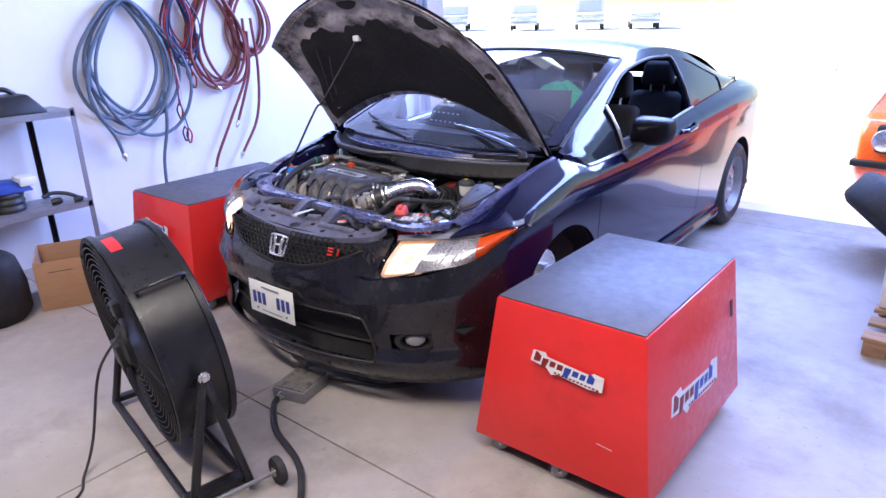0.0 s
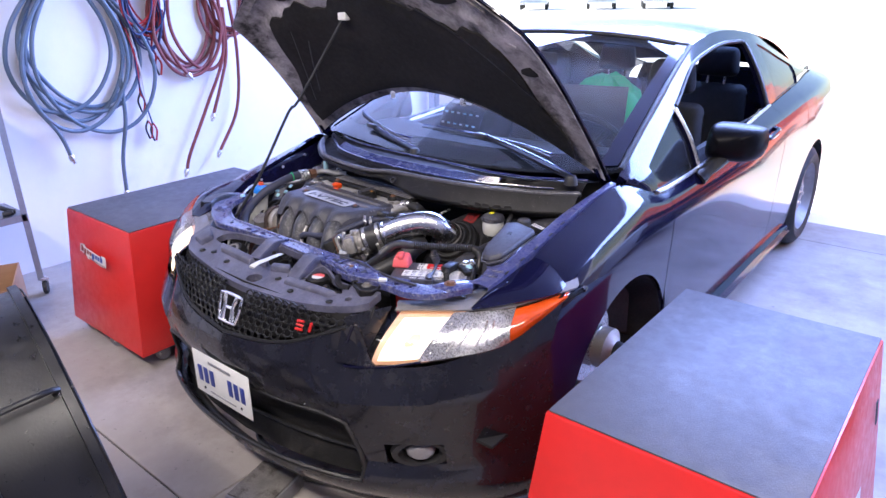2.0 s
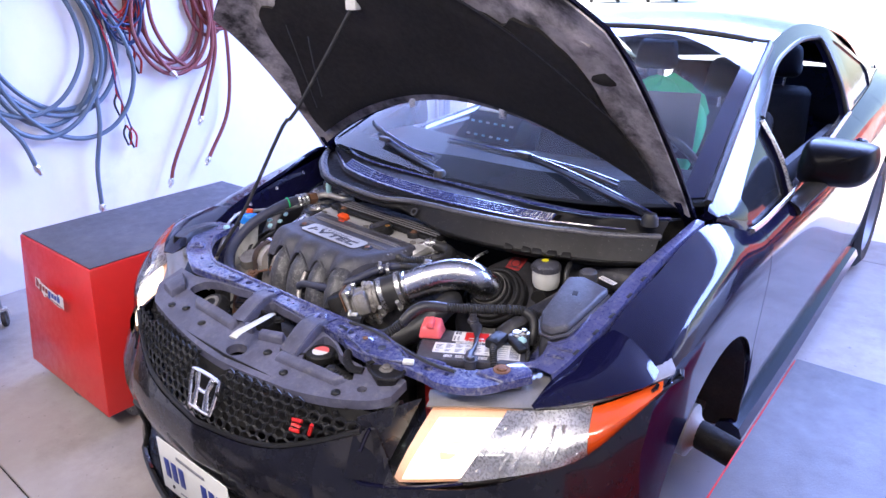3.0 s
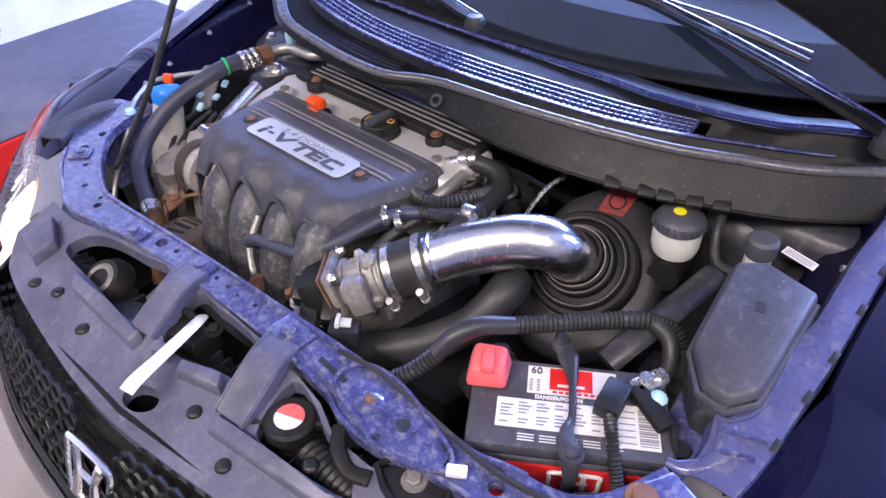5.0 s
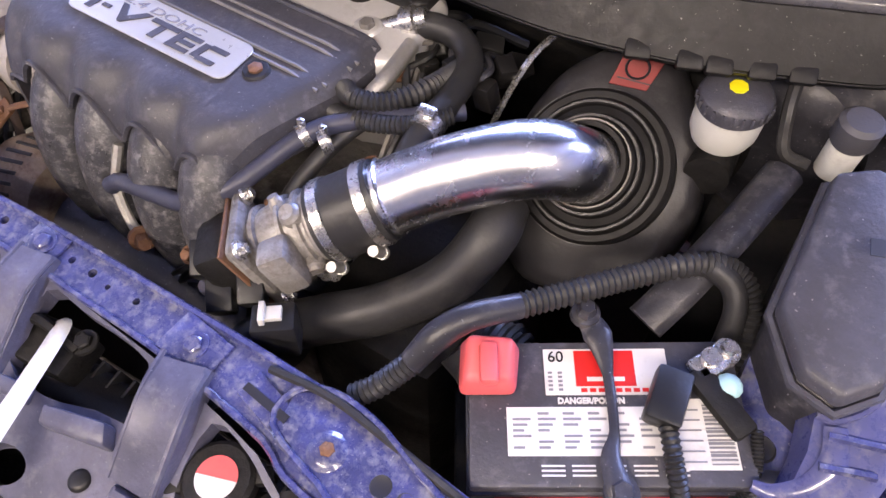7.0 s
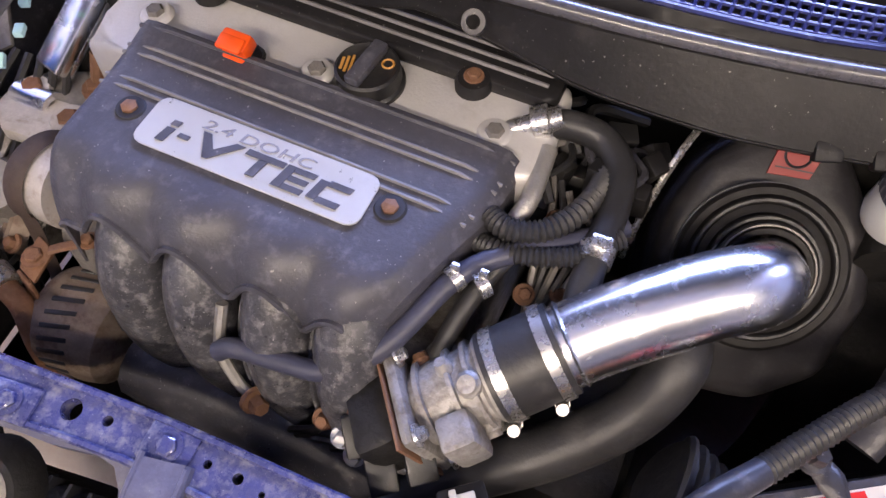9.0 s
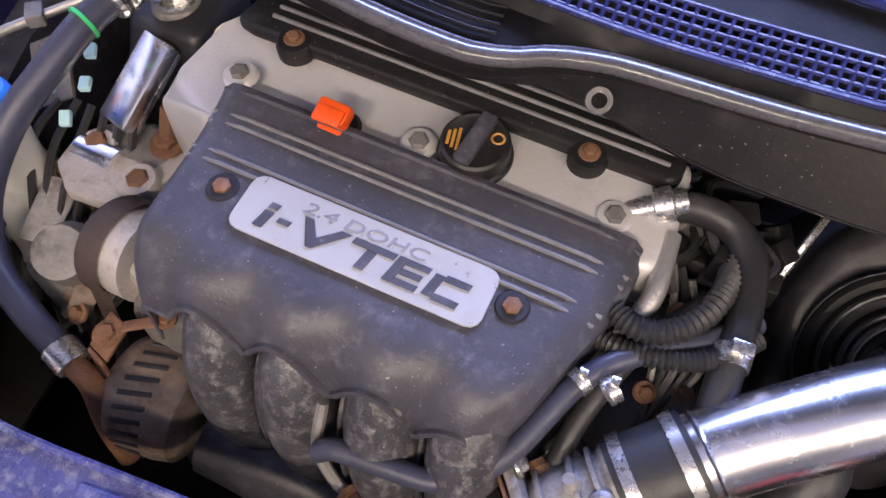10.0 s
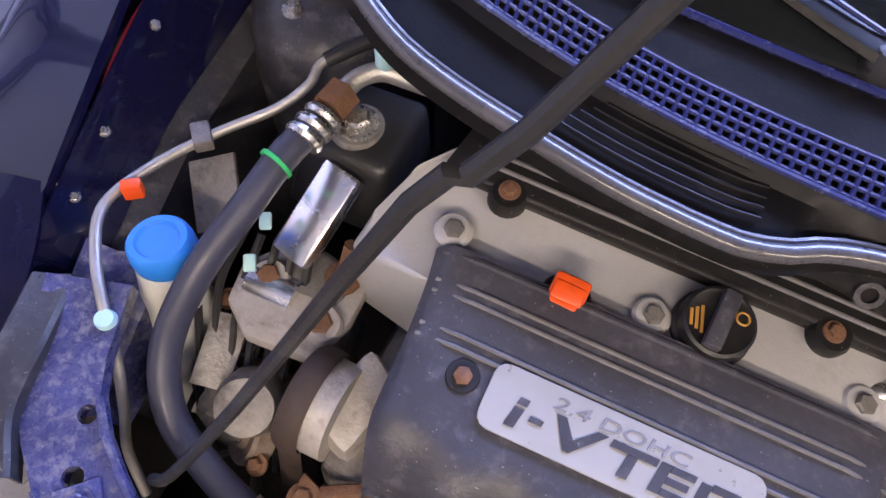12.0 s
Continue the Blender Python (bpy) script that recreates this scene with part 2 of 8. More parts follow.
M_paint = mat("black_car_paint", (0.005, 0.005, 0.024), 0.16, vary=0.25, scale=3, coat=0.55, rough_vary=0.03, spec=0.15)
M_panel = mat("dusty_front_panel", (0.098, 0.099, 0.148), 0.36, vary=0.4, scale=14, dirt=(0.19, 0.188, 0.215), dirt_amount=0.3, dirt_scale=38, bump=0.14, bump_scale=160, specks=0.05, speck_color=(0.26, 0.26, 0.28))
M_casting = mat("stained_casting", (0.34, 0.325, 0.31), 0.48, 0.4, vary=0.35, scale=22, dirt=(0.11, 0.085, 0.065), dirt_amount=0.42, dirt_scale=32, bump=0.5, bump_scale=120)
M_hosegrey = mat("blue_grey_rubber", (0.046, 0.049, 0.078), 0.42, vary=0.2, dirt=(0.11, 0.105, 0.115), dirt_amount=0.25, dirt_scale=18, bump=0.1, bump_scale=200)
M_bumper = mat("dull_bumper_paint", (0.009, 0.009, 0.014), 0.24, vary=0.3, scale=4, dirt=(0.024, 0.023, 0.027), dirt_amount=0.25, dirt_scale=5, spec=0.5, coat=0.5, rough_vary=0.08)
M_mirror = mat("black_mirror_shell", (0.004, 0.004, 0.006), 0.35, vary=0.2, spec=0.15)
M_shroud = mat("matt_black_shroud", (0.009, 0.0085, 0.009), 0.5, vary=0.3, scale=8, dirt=(0.022, 0.021, 0.022), dirt_amount=0.25, dirt_scale=14, bump=0.1, bump_scale=200, spec=0.22)
# black plastic; the blue in its base colour paints in reflected skylight
M_skytint = mat("shiny_black_with_blue_sky_tint", (0.022, 0.028, 0.12), 0.24, vary=0.2, spec=0.8, coat=0.6)
M_bay = mat("dusty_bay_paint", (0.054, 0.060, 0.175), 0.28, vary=0.5, scale=16, dirt=(0.235, 0.235, 0.275), dirt_amount=0.42, dirt_scale=85, coat=0.9, specks=0.11, speck_color=(0.38, 0.38, 0.43), bump=0.16, bump_scale=70)
M_rail = mat("clean_blue_wing_paint", (0.072, 0.078, 0.195), 0.30, vary=0.3, scale=14, dirt=(0.19, 0.19, 0.225), dirt_amount=0.32, dirt_scale=60, coat=0.5, bump=0.06, bump_scale=120)
M_lampgrey = mat("hazy_grey_lamp_plastic", (0.20, 0.195, 0.21), 0.35, vary=0.25, scale=20, dirt=(0.11, 0.105, 0.11), dirt_amount=0.25, dirt_scale=40, coat=0.3)
M_trim = mat("dusty_black_trim", (0.034, 0.034, 0.042), 0.36, vary=0.4, scale=11, dirt=(0.12, 0.115, 0.12), dirt_amount=0.30, dirt_scale=40, bump=0.14, bump_scale=160, specks=0.09, speck_color=(0.24, 0.24, 0.25))
M_cover = mat("engine_cover_plastic", (0.060, 0.060, 0.075), 0.42, vary=0.3, scale=9, dirt=(0.135, 0.132, 0.155), dirt_amount=0.30, dirt_scale=55, bump=0.2, bump_scale=240, specks=0.06, speck_color=(0.27, 0.26, 0.26), stretch=(1, 1, 1))
M_runner = mat("dusty_runner_plastic", (0.050, 0.050, 0.058), 0.34, vary=0.4, scale=18, dirt=(0.19, 0.185, 0.19), dirt_amount=0.40, dirt_scale=95, bump=0.3, bump_scale=150, specks=0.12, speck_color=(0.36, 0.35, 0.35))
M_mount = mat("weathered_mount_casting", (0.46, 0.43, 0.40), 0.5, 0.25, vary=0.2, scale=24, dirt=(0.22, 0.17, 0.13), dirt_amount=0.34, dirt_scale=36, bump=0.3, bump_scale=160)
M_brown = mat("brown_stained_alternator", (0.20, 0.155, 0.125), 0.6, 0.3, vary=0.3, scale=26, dirt=(0.10, 0.06, 0.045), dirt_amount=0.4, dirt_scale=40, bump=0.3, bump_scale=160)
M_grey = mat("dusty_grey_shroud", (0.024, 0.023, 0.026), 0.38, vary=0.3, scale=10, dirt=(0.062, 0.060, 0.063), dirt_amount=0.3, dirt_scale=26, bump=0.1, bump_scale=180, spec=0.4)
M_violet = mat("violet_connector", (0.09, 0.07, 0.38), 0.45, vary=0.15)
M_worn = mat("worn_cover_edge", (0.17, 0.165, 0.17), 0.45, vary=0.3, scale=20, dirt=(0.10, 0.10, 0.105), dirt_amount=0.15, dirt_scale=30)
M_scuttle = mat("black_scuttle_plastic", (0.007, 0.007, 0.009), 0.45, vary=0.3, scale=9, dirt=(0.018, 0.017, 0.019), dirt_amount=0.25, dirt_scale=16, bump=0.06, bump_scale=260, spec=0.22)
M_fascia = mat("dusty_cowl_plastic", (0.013, 0.0125, 0.0135), 0.46, vary=0.35, scale=9, dirt=(0.034, 0.032, 0.033), dirt_amount=0.24, dirt_scale=34, bump=0.12, bump_scale=180, specks=0.05, speck_color=(0.2, 0.2, 0.19), spec=0.3)
M_seal = mat("rubber_seal", (0.085, 0.083, 0.095), 0.30, vary=0.2, scale=12, dirt=(0.15, 0.145, 0.15), dirt_amount=0.25, dirt_scale=20, coat=0.3)
M_alu = mat("cast_aluminium", (0.50, 0.485, 0.46), 0.42, 0.75, vary=0.18, scale=10, dirt=(0.20, 0.18, 0.155), dirt_amount=0.26, dirt_scale=7, bump=0.25, bump_scale=260)
M_valve = mat("silver_valve_cover", (0.56, 0.55, 0.54), 0.40, 0.35, vary=0.08, scale=10, dirt=(0.30, 0.27, 0.23), dirt_amount=0.2, dirt_scale=8, bump=0.12, bump_scale=300)
M_dirtyalu = mat("grimy_aluminium", (0.26, 0.245, 0.23), 0.55, 0.5, vary=0.35, scale=14, dirt=(0.07, 0.06, 0.052), dirt_amount=0.5, dirt_scale=14, bump=0.4, bump_scale=160)
M_chrome = mat("polished_aluminium", (0.92, 0.92, 0.94), 0.26, 1.0, vary=0.03, rough_vary=0.03, bump=0.0)
M_zinc = mat("zinc_steel", (0.62, 0.61, 0.60), 0.28, 0.9, vary=0.15, scale=20, dirt=(0.25, 0.2, 0.16), dirt_amount=0.15, dirt_scale=20)
M_rust = mat("rusty_steel", (0.19, 0.095, 0.055), 0.75, 0.2, vary=0.4, scale=20, dirt=(0.22, 0.14, 0.095), dirt_amount=0.35, dirt_scale=25, bump=0.4, bump_scale=200)
M_dark = mat("grimy_black_metal", (0.008, 0.0075, 0.0075), 0.62, 0.1, vary=0.5, scale=12, dirt=(0.034, 0.030, 0.027), dirt_amount=0.32, dirt_scale=16, bump=0.3, bump_scale=120)
M_belt = mat("worn_belt", (0.050, 0.034, 0.028), 0.7, vary=0.2, scale=20, dirt=(0.1, 0.07, 0.055), dirt_amount=0.2, dirt_scale=20)
# emission paints the warm falloff at the beam's edge; no source of its own
M_warmglow = mat("warm_beam_edge_glow", (0.6, 0.45, 0.35), 0.25, vary=0.05, glow=(1.0, 0.42, 0.20), glow_strength=0.22)
# glass tone lightened to put the yard's glare into the colour
M_glarepale = mat("glare_paled_glass", (0.58, 0.61, 0.68), 0.1, vary=0.1)
M_orange = mat("orange_plastic", (0.85, 0.09, 0.012), 0.42, vary=0.08, dirt=(0.5, 0.06, 0.015), dirt_amount=0.1, dirt_scale=20)
M_amber = mat("amber_lens", (0.80, 0.11, 0.012), 0.15, vary=0.2, scale=30, coat=1.0)
M_redplastic = mat("faded_red_plastic", (0.80, 0.13, 0.14), 0.45, vary=0.1, dirt=(0.55, 0.16, 0.15), dirt_amount=0.2, dirt_scale=15)
M_blue = mat("blue_plastic", (0.012, 0.21, 0.72), 0.38, vary=0.06)
M_paleblue = mat("pale_blue_plastic", (0.40, 0.66, 0.72), 0.45, vary=0.1)
M_white = mat("white_plastic", (0.72, 0.72, 0.70), 0.45, vary=0.06, dirt=(0.45, 0.43, 0.4), dirt_amount=0.15, dirt_scale=10)
M_tank = mat("milky_tank", (0.62, 0.62, 0.58), 0.4, vary=0.08, dirt=(0.3, 0.28, 0.25), dirt_amount=0.3, dirt_scale=14)
M_paper = mat("label_paper", (0.68, 0.67, 0.66), 0.5, vary=0.05, dirt=(0.42, 0.4, 0.38), dirt_amount=0.25, dirt_scale=18)
# black for print and small black parts, and for shade painted in as holes
M_ink_holeshade = mat("black_ink_and_hole_shade", (0.02, 0.02, 0.025), 0.5, vary=0.1)
M_greyink = mat("grey_ink", (0.22, 0.22, 0.25), 0.5, vary=0.1)
M_blueink = mat("blue_ink", (0.03, 0.05, 0.25), 0.5, vary=0.1)
M_redink = mat("red_ink", (0.62, 0.02, 0.02), 0.45, vary=0.08)
M_brandblue = mat("sticker_blue", (0.012, 0.05, 0.30), 0.45, vary=0.1)
M_brandred = mat("sticker_dark_red", (0.20, 0.010, 0.010), 0.45, vary=0.1)
M_badge = mat("badge_silver", (0.60, 0.595, 0.58), 0.34, 0.5, vary=0.05, dirt=(0.42, 0.4, 0.38), dirt_amount=0.12, dirt_scale=12)
M_yellow = mat("yellow_plastic", (0.75, 0.68, 0.02), 0.45, vary=0.05)
M_oilgold = mat("gold_ink", (0.45, 0.22, 0.05), 0.5, vary=0.1)
M_card = mat("cardboard", (0.36, 0.20, 0.115), 0.8, vary=0.1, scale=8, stretch=(1, 1, 6), bump=0.06)
M_cardin = mat("cardboard_inside", (0.20, 0.125, 0.085), 0.85, vary=0.1, scale=8)
M_wood = mat("pallet_wood", (0.34, 0.20, 0.11), 0.75, vary=0.35, scale=5, stretch=(1, 7, 7), bump=0.3, bump_scale=60)
M_hoseblue = mat("blue_grey_hose", (0.10, 0.14, 0.19), 0.45, vary=0.15, dirt=(0.2, 0.2, 0.2), dirt_amount=0.15, dirt_scale=10)
M_hosered = mat("dull_red_hose", (0.20, 0.045, 0.045), 0.5, vary=0.2, dirt=(0.28, 0.16, 0.15), dirt_amount=0.2, dirt_scale=10)
M_wirered = mat("red_cable", (0.45, 0.02, 0.02), 0.5, vary=0.1)
M_wireblue = mat("dark_blue_cable", (0.02, 0.04, 0.12), 0.5, vary=0.1)
M_green = mat("green_fabric", (0.02, 0.50, 0.16), 0.7, vary=0.2, scale=10, bump=0.2, bump_scale=20)
M_seat = mat("black_seat_cloth", (0.015, 0.015, 0.018), 0.85, vary=0.3, scale=20, bump=0.3, bump_scale=400)
M_dash = mat("dashboard_plastic", (0.045, 0.046, 0.052), 0.6, vary=0.15, bump=0.15, bump_scale=400)
M_liner = mat("worn_hood_liner", (0.012, 0.011, 0.011), 0.85, vary=0.4, scale=6, dirt=(0.045, 0.04, 0.042), dirt_amount=0.3, dirt_scale=4, bump=0.4, bump_scale=60)
M_hoodin = mat("dusty_hood_inside", (0.44, 0.41, 0.42), 0.55, vary=0.5, scale=9, dirt=(0.010, 0.010, 0.012), dirt_amount=0.58, dirt_scale=7.5, bump=0.1, bump_scale=100)
M_orangepaint = mat("orange_car_paint", (0.85, 0.12, 0.02), 0.3, vary=0.05, coat=1.0)
M_whitepaint = mat("white_car_paint", (0.78, 0.78, 0.80), 0.3, vary=0.03, coat=0.8)
M_darkglass = mat("dark_glass", (0.02, 0.022, 0.026), 0.05, vary=0.1)
M_lampglow = mat("lit_headlamp", (0.9, 0.9, 0.88), 0.2, vary=0.02, glow=(1.0, 0.84, 0.62), glow_strength=0.75)
M_reflector = mat("lamp_reflector", (0.58, 0.58, 0.62), 0.28, 0.7, vary=0.35, scale=22, bump=0.6, bump_scale=26)
M_tubeglow = mat("lit_tube", (0.9, 0.9, 0.9), 0.4, vary=0.01, glow=(1.0, 0.9, 0.8), glow_strength=6.0)
G_wind = clear_glass("windscreen_glass", (0.86, 0.93, 0.97))
G_lens = clear_glass("lamp_lens", (0.95, 0.95, 0.96))


# ---- the shop and the yard ----
def floor_slabs():
    """Ground sheet to the horizon, slabs with recessed joints inside the shop."""
    solo("ground", block(-400, 400, -400, 900, -0.6, -0.02, 0), M_lot, "bright snowy concrete yard outside", "ground", kind="structure")
    fl = solo("floor", block(-2.72, 5.2, -6.0, 4.13, -0.3, -0.012, 0), M_dark, "bare concrete shop floor with saw-cut joints", "floor", kind="structure")
    xs, ys = [-2.72, -0.06, 2.9, 5.2], [-6.0, -3.2, -0.14, 3.73, 4.13]
    for x0, x1 in zip(xs, xs[1:]):
        for y0, y1 in zip(ys, ys[1:]):
            part("slab", block(x0 + 0.003, x1 - 0.003, y0 + 0.003, y1 - 0.003, -0.012, 0.0, 0.002, seg=1), M_floor, fl)


floor_slabs()
solo("wall_west", block(-2.87, -2.72, -6.1, 4.13, -0.3, 3.6, 0), M_wall, "white painted shop wall with scuffs", "wall", kind="structure")
# south and east walls are added out of view to shape the light
solo("wall_south", block(-2.87, 5.35, -6.15, -6.0, -0.3, 3.6, 0), M_unseenwall, "unseen dark grey wall, added to cut fill light and reflections", "wall", kind="structure")
solo("wall_east", block(5.2, 5.35, -6.0, 4.13, -0.3, 3.6, 0), M_unseenwall, "unseen dark grey wall, added to cut fill light and reflections", "wall", kind="structure")
solo("wall_north", join(block(-2.87, -2.56, 4.13, 4.33, -0.3, 3.6, 0.004), block(4.4, 5.35, 4.13, 4.33, -0.3, 3.6, 0.004), block(-2.56, 4.4, 4.13, 4.33, 3.4, 3.6, 0.004)), M_wall, "wall with an open bay door", "wall", kind="structure")
solo("ceiling", block(-2.87, 5.35, -6.15, 4.33, 3.6, 3.75, 0), M_ceil, "flat grey shop ceiling", "ceiling", kind="structure")
solo("trim", join(block(-2.56, -2.50, 4.07, 4.33, 0, 3.4, 0.004), block(-2.62, -2.56, 4.05, 4.126, 0, 3.4, 0.004)), M_steel, "grey steel track of the bay door", "door track", kind="structure")


def tube_light(x, y):
    t = thing("ceiling_light", "white ceiling tube light, switched on", "ceiling light", (x, y, 3.46), "ceiling tube lights")
    part("housing", block(x - 1.25, x + 1.25, y - 0.13, y + 0.13, 3.47, 3.598, 0.01), M_white, t)
    for d in (-0.06, 0.06):
        part("tube", tube([(x - 1.2, y + d, 3.44), (x + 1.2, y + d, 3.44)], 0.016, 10, 1), M_tubeglow, t, "lit fluorescent tube")


tube_light(0.2, -1.9)
tube_light(3.0, -1.0)


# ---- the black coupe ----
car = thing("car", "black two-door coupe with its bonnet propped open", "car", (0, 2.2, 0))
FRONT_Y, REAR_Y, WHEEL_Z, ARCH = 1.0, 3.62, 0.315, 0.365
ST_Y = [0.46, 0.62, 0.85, 1.10, 1.30, 1.70, 2.20, 2.78, 3.40, 3.95, 4.28, 4.44]
CTRL = [  # per station: bottom, lower, waist, shoulder, top outer, top inner (x, z)
    [(.835, .19), (.862, .38), (.872, .56), (.872, .66), (.868, .70), (.862, .72)],
    [(.850, .19), (.872, .38), (.880, .58), (.880, .72), (.862, .795), (.700, .845)],
    [(.855, .19), (.875, .38), (.883, .60), (.886, .755), (.862, .858), (.716, .912)],
    [(.855, .19), (.875, .38), (.883, .62), (.887, .785), (.862, .895), (.768, .962)],
    [(.850, .19), (.872, .38), (.882, .62), (.888, .785), (.872, .868), (.840, .902)],
    [(.845, .19), (.870, .38), (.880, .60), (.888, .79), (.872, .872), (.838, .910)],
    [(.845, .19), (.870, .38), (.880, .60), (.889, .81), (.868, .905), (.818, .950)],
    [(.845, .19), (.870, .38), (.880, .60), (.888, .835), (.860, .94), (.790, .992)],
    [(.850, .19), (.872, .38), (.882, .60), (.888, .85), (.850, .97), (.760, 1.03)],
    [(.840, .22), (.860, .40), (.870, .62), (.868, .87), (.815, .99), (.700, 1.05)],
    [(.800, .26), (.820, .42), (.828, .62), (.820, .87), (.765, .985), (.650, 1.04)],
    [(.730, .30), (.752, .44), (.760, .62), (.748, .86), (.700, .96), (.600, 1.00)],
]
CX = [curve(ST_Y, [c[k][0] for c in CTRL]) for k in range(6)]
CZ = [curve(ST_Y, [c[k][1] for c in CTRL]) for k in range(6)]


def side_point(y, v, s):
    """Body side at y; v from 0 (sill or arch) to 1 (top inner edge)."""
    zs, xs = [f(y) for f in CZ], [f(y) for f in CX]
    t = [0, 0.2, 0.42, 0.66, 0.84, 1.0]
    fz, fx = curve(t, zs), curve(t, xs)
    low = 0.0
    for yc in (FRONT_Y, REAR_Y):
        if abs(y - yc) < ARCH:
            za = WHEEL_Z + math.sqrt(ARCH ** 2 - (y - yc) ** 2)
            a, b = 0.0, 1.0
            for _ in range(24):
                c = (a + b) / 2
                a, b = (c, b) if fz(c) < za else (a, c)
            low = max(low, a)
    w = low + (1 - low) * v
    x = fx(w)
    if s > 0 and y < 1.45:  # the wing's inner edge beside the fuse box
        x += 0.034 * max(0.0, (w - 0.84) / 0.16) * min(1.0, max(0.0, (y - 0.47) / 0.15)) * min(1.0, max(0.0, (1.10 - y) / 0.25))
    return Vector((s * x, y, fz(w)))


def stations(y0, y1):
    ys = set(np.round(np.arange(y0, y1, 0.04), 4)) | {y0, y1}
    for yc in (FRONT_Y, REAR_Y):
        for k in range(25):
            q = yc - ARCH * math.cos(math.pi * k / 24) * 0.9995
            if y0 < q < y1:
                ys.add(round(q, 4))
    return sorted(ys)


def side_panel(y0, y1, s, v0=0.0, n=20):
    return sheet([[side_point(y, v0 + (1 - v0) * k / n, s) for k in range(n + 1)] for y in stations(y0, y1)], 0.012)


RAIL_Y = [1.12, 1.40, 1.70, 2.07, 2.50, 2.90, 3.30, 3.70, 3.95]
RX, RZ = curve(RAIL_Y, [.755, .712, .668, .605, .585, .600, .635, .670, .690]), curve(RAIL_Y, [.985, 1.083, 1.193, 1.335, 1.375, 1.345, 1.235, 1.115, 1.06])


def glass_side(y, v, s):
    a = Vector((CX[5](y) - 0.004, y, CZ[5](y) + 0.002))
    b = Vector((RX(y), y, RZ(y)))
    p = a.lerp(b, v)
    p.x += 0.02 * math.sin(math.pi * v)
    return Vector((p.x * s, p.y, p.z))


for s in (1, -1):
    part("front_fender", side_panel(0.505, 1.325, s), M_paint, car)
    door = part("door", side_panel(1.330, 2.795, s, 0.06), M_paint, car)
    part("rear_quarter_panel", side_panel(2.80, 4.44, s), M_paint, car)
    part("side_sill", tube([(s * 0.845, 1.33, 0.2), (s * 0.848, 2.0, 0.195), (s * 0.845, 2.8, 0.2), (s * 0.845, 3.24, 0.2)], 0.045, 8, 4), M_paint, car)
    # roof rail: a fixed front window, the open door window and the quarter glass
    ys = sorted(set([round(1.13 + 0.03 * k, 4) for k in range(95)] + [1.29, 1.665, 1.695, 2.76, 2.93, 3.46]))
    band_v = [0.0, 0.012] + list(np.linspace(0.03, 1.0, 8)) + [1.5, 2.0]

    def rail_point(y, b, s=s):
        """b: 0 to 1 up the window, 1 to 2 across the pillar or rail above it."""
        top = max(0.10, 1 - 0.055 / max(0.06, RZ(y) - CZ[5](y)))
        return glass_side(y, b * top if b <= 1 else top + (1 - top) * (b - 1), s)

    def open_pane(i, j, ys=ys, vs=band_v):
        y, v = (ys[i] + ys[i + 1]) / 2, (vs[j] + vs[j + 1]) / 2
        return 0.012 < v < 1.0 and (1.29 < y < 1.665 or 1.695 < y < 2.76 or 2.93 < y < 3.46)
    part("roof_pillar", sheet([[rail_point(y, b) for b in band_v] for y in ys], 0.03, open_pane), M_paint, car)
    part("quarter_window", sheet([[rail_point(y, b) - Vector((s * 0.008, 0, 0)) for b in (0.0, 0.5, 1.02)] for y in np.linspace(2.91, 3.46, 9)], 0.004), M_darkglass, car, "dark rear quarter window")
    part("window_seal", tube([tuple(glass_side(y, 0.015, s) + Vector((s * 0.006, 0, 0))) for y in np.linspace(1.27, 2.78, 16)], 0.008, 6, 2), M_zinc, door, "bright window sill strip")
    part("window_divider", tube([tuple(rail_point(1.68, b)) for b in (0.0, 0.5, 1.05)], 0.010, 6, 2), M_zinc, door, "bright window divider")
    part("window_frame", tube([tuple(rail_point(y, 1.0) - Vector((s * 0.004, 0, 0))) for y in np.linspace(1.70, 2.75, 12)] + [tuple(rail_point(2.76, b)) for b in (0.8, 0.4, 0.02)], 0.010, 6, 2), M_rubber, door, "black rubber door frame seal")
    part("mirror_pane", sheet([[rail_point(y, b) - Vector((s * 0.012, 0, 0)) for b in (0.0, 0.5, 1.0)] for y in (1.28, 1.40, 1.53, 1.67)], 0.004), M_darkglass, car, "small fixed front window")
    # mirror
    rim = [(-.105, -.030), (-.095, -.066), (-.060, -.074), (.045, -.070), (.088, -.052), (.108, -.005), (.104, .048), (.080, .068), (-.050, .074), (-.092, .058)]
    loops = [(0.060, 0.90), (0.050, 0.99), (0.025, 1.0), (-0.015, 0.97), (-0.050, 0.84), (-0.078, 0.58), (-0.088, 0.25)]
    shell = sheet([[(s * x * k, d + 0.10 * x, z * k + 0.008) for x, z in [(p.x, p.y) for p in smooth_line([(a, b, 0) for a, b in rim], 3, True)] + [rim[0]]] for d, k in loops])
    bmesh.ops.contextual_create(shell, geom=[e for e in shell.edges if e.is_boundary])
    moved(shell, Matrix.Translation((s * 0.925, 1.79, 0.992)) @ pose(0, 0, 0, 0, 0, s * -6))
    mirror = part("door_mirror", shell, M_mirror, car, "glossy black door mirror")
    part("mirror_arm", tube([(s * 0.845, 1.64, 0.880), (s * 0.868, 1.68, 0.905), (s * 0.895, 1.74, 0.945)], [0.05, 0.032, 0.036], 10, 4, flat=0.6), M_black, mirror)
    hd = side_point(2.50, 0.80, s)
    handle = part("door_handle", tube([tuple(side_point(y, v, s) + Vector((s * d, 0, 0))) for y, v, d in ((2.40, .805, .0), (2.42, .807, .028), (2.50, .81, .034), (2.58, .813, .028), (2.60, .815, 0))], 0.013, 8, 4), M_paint, door)
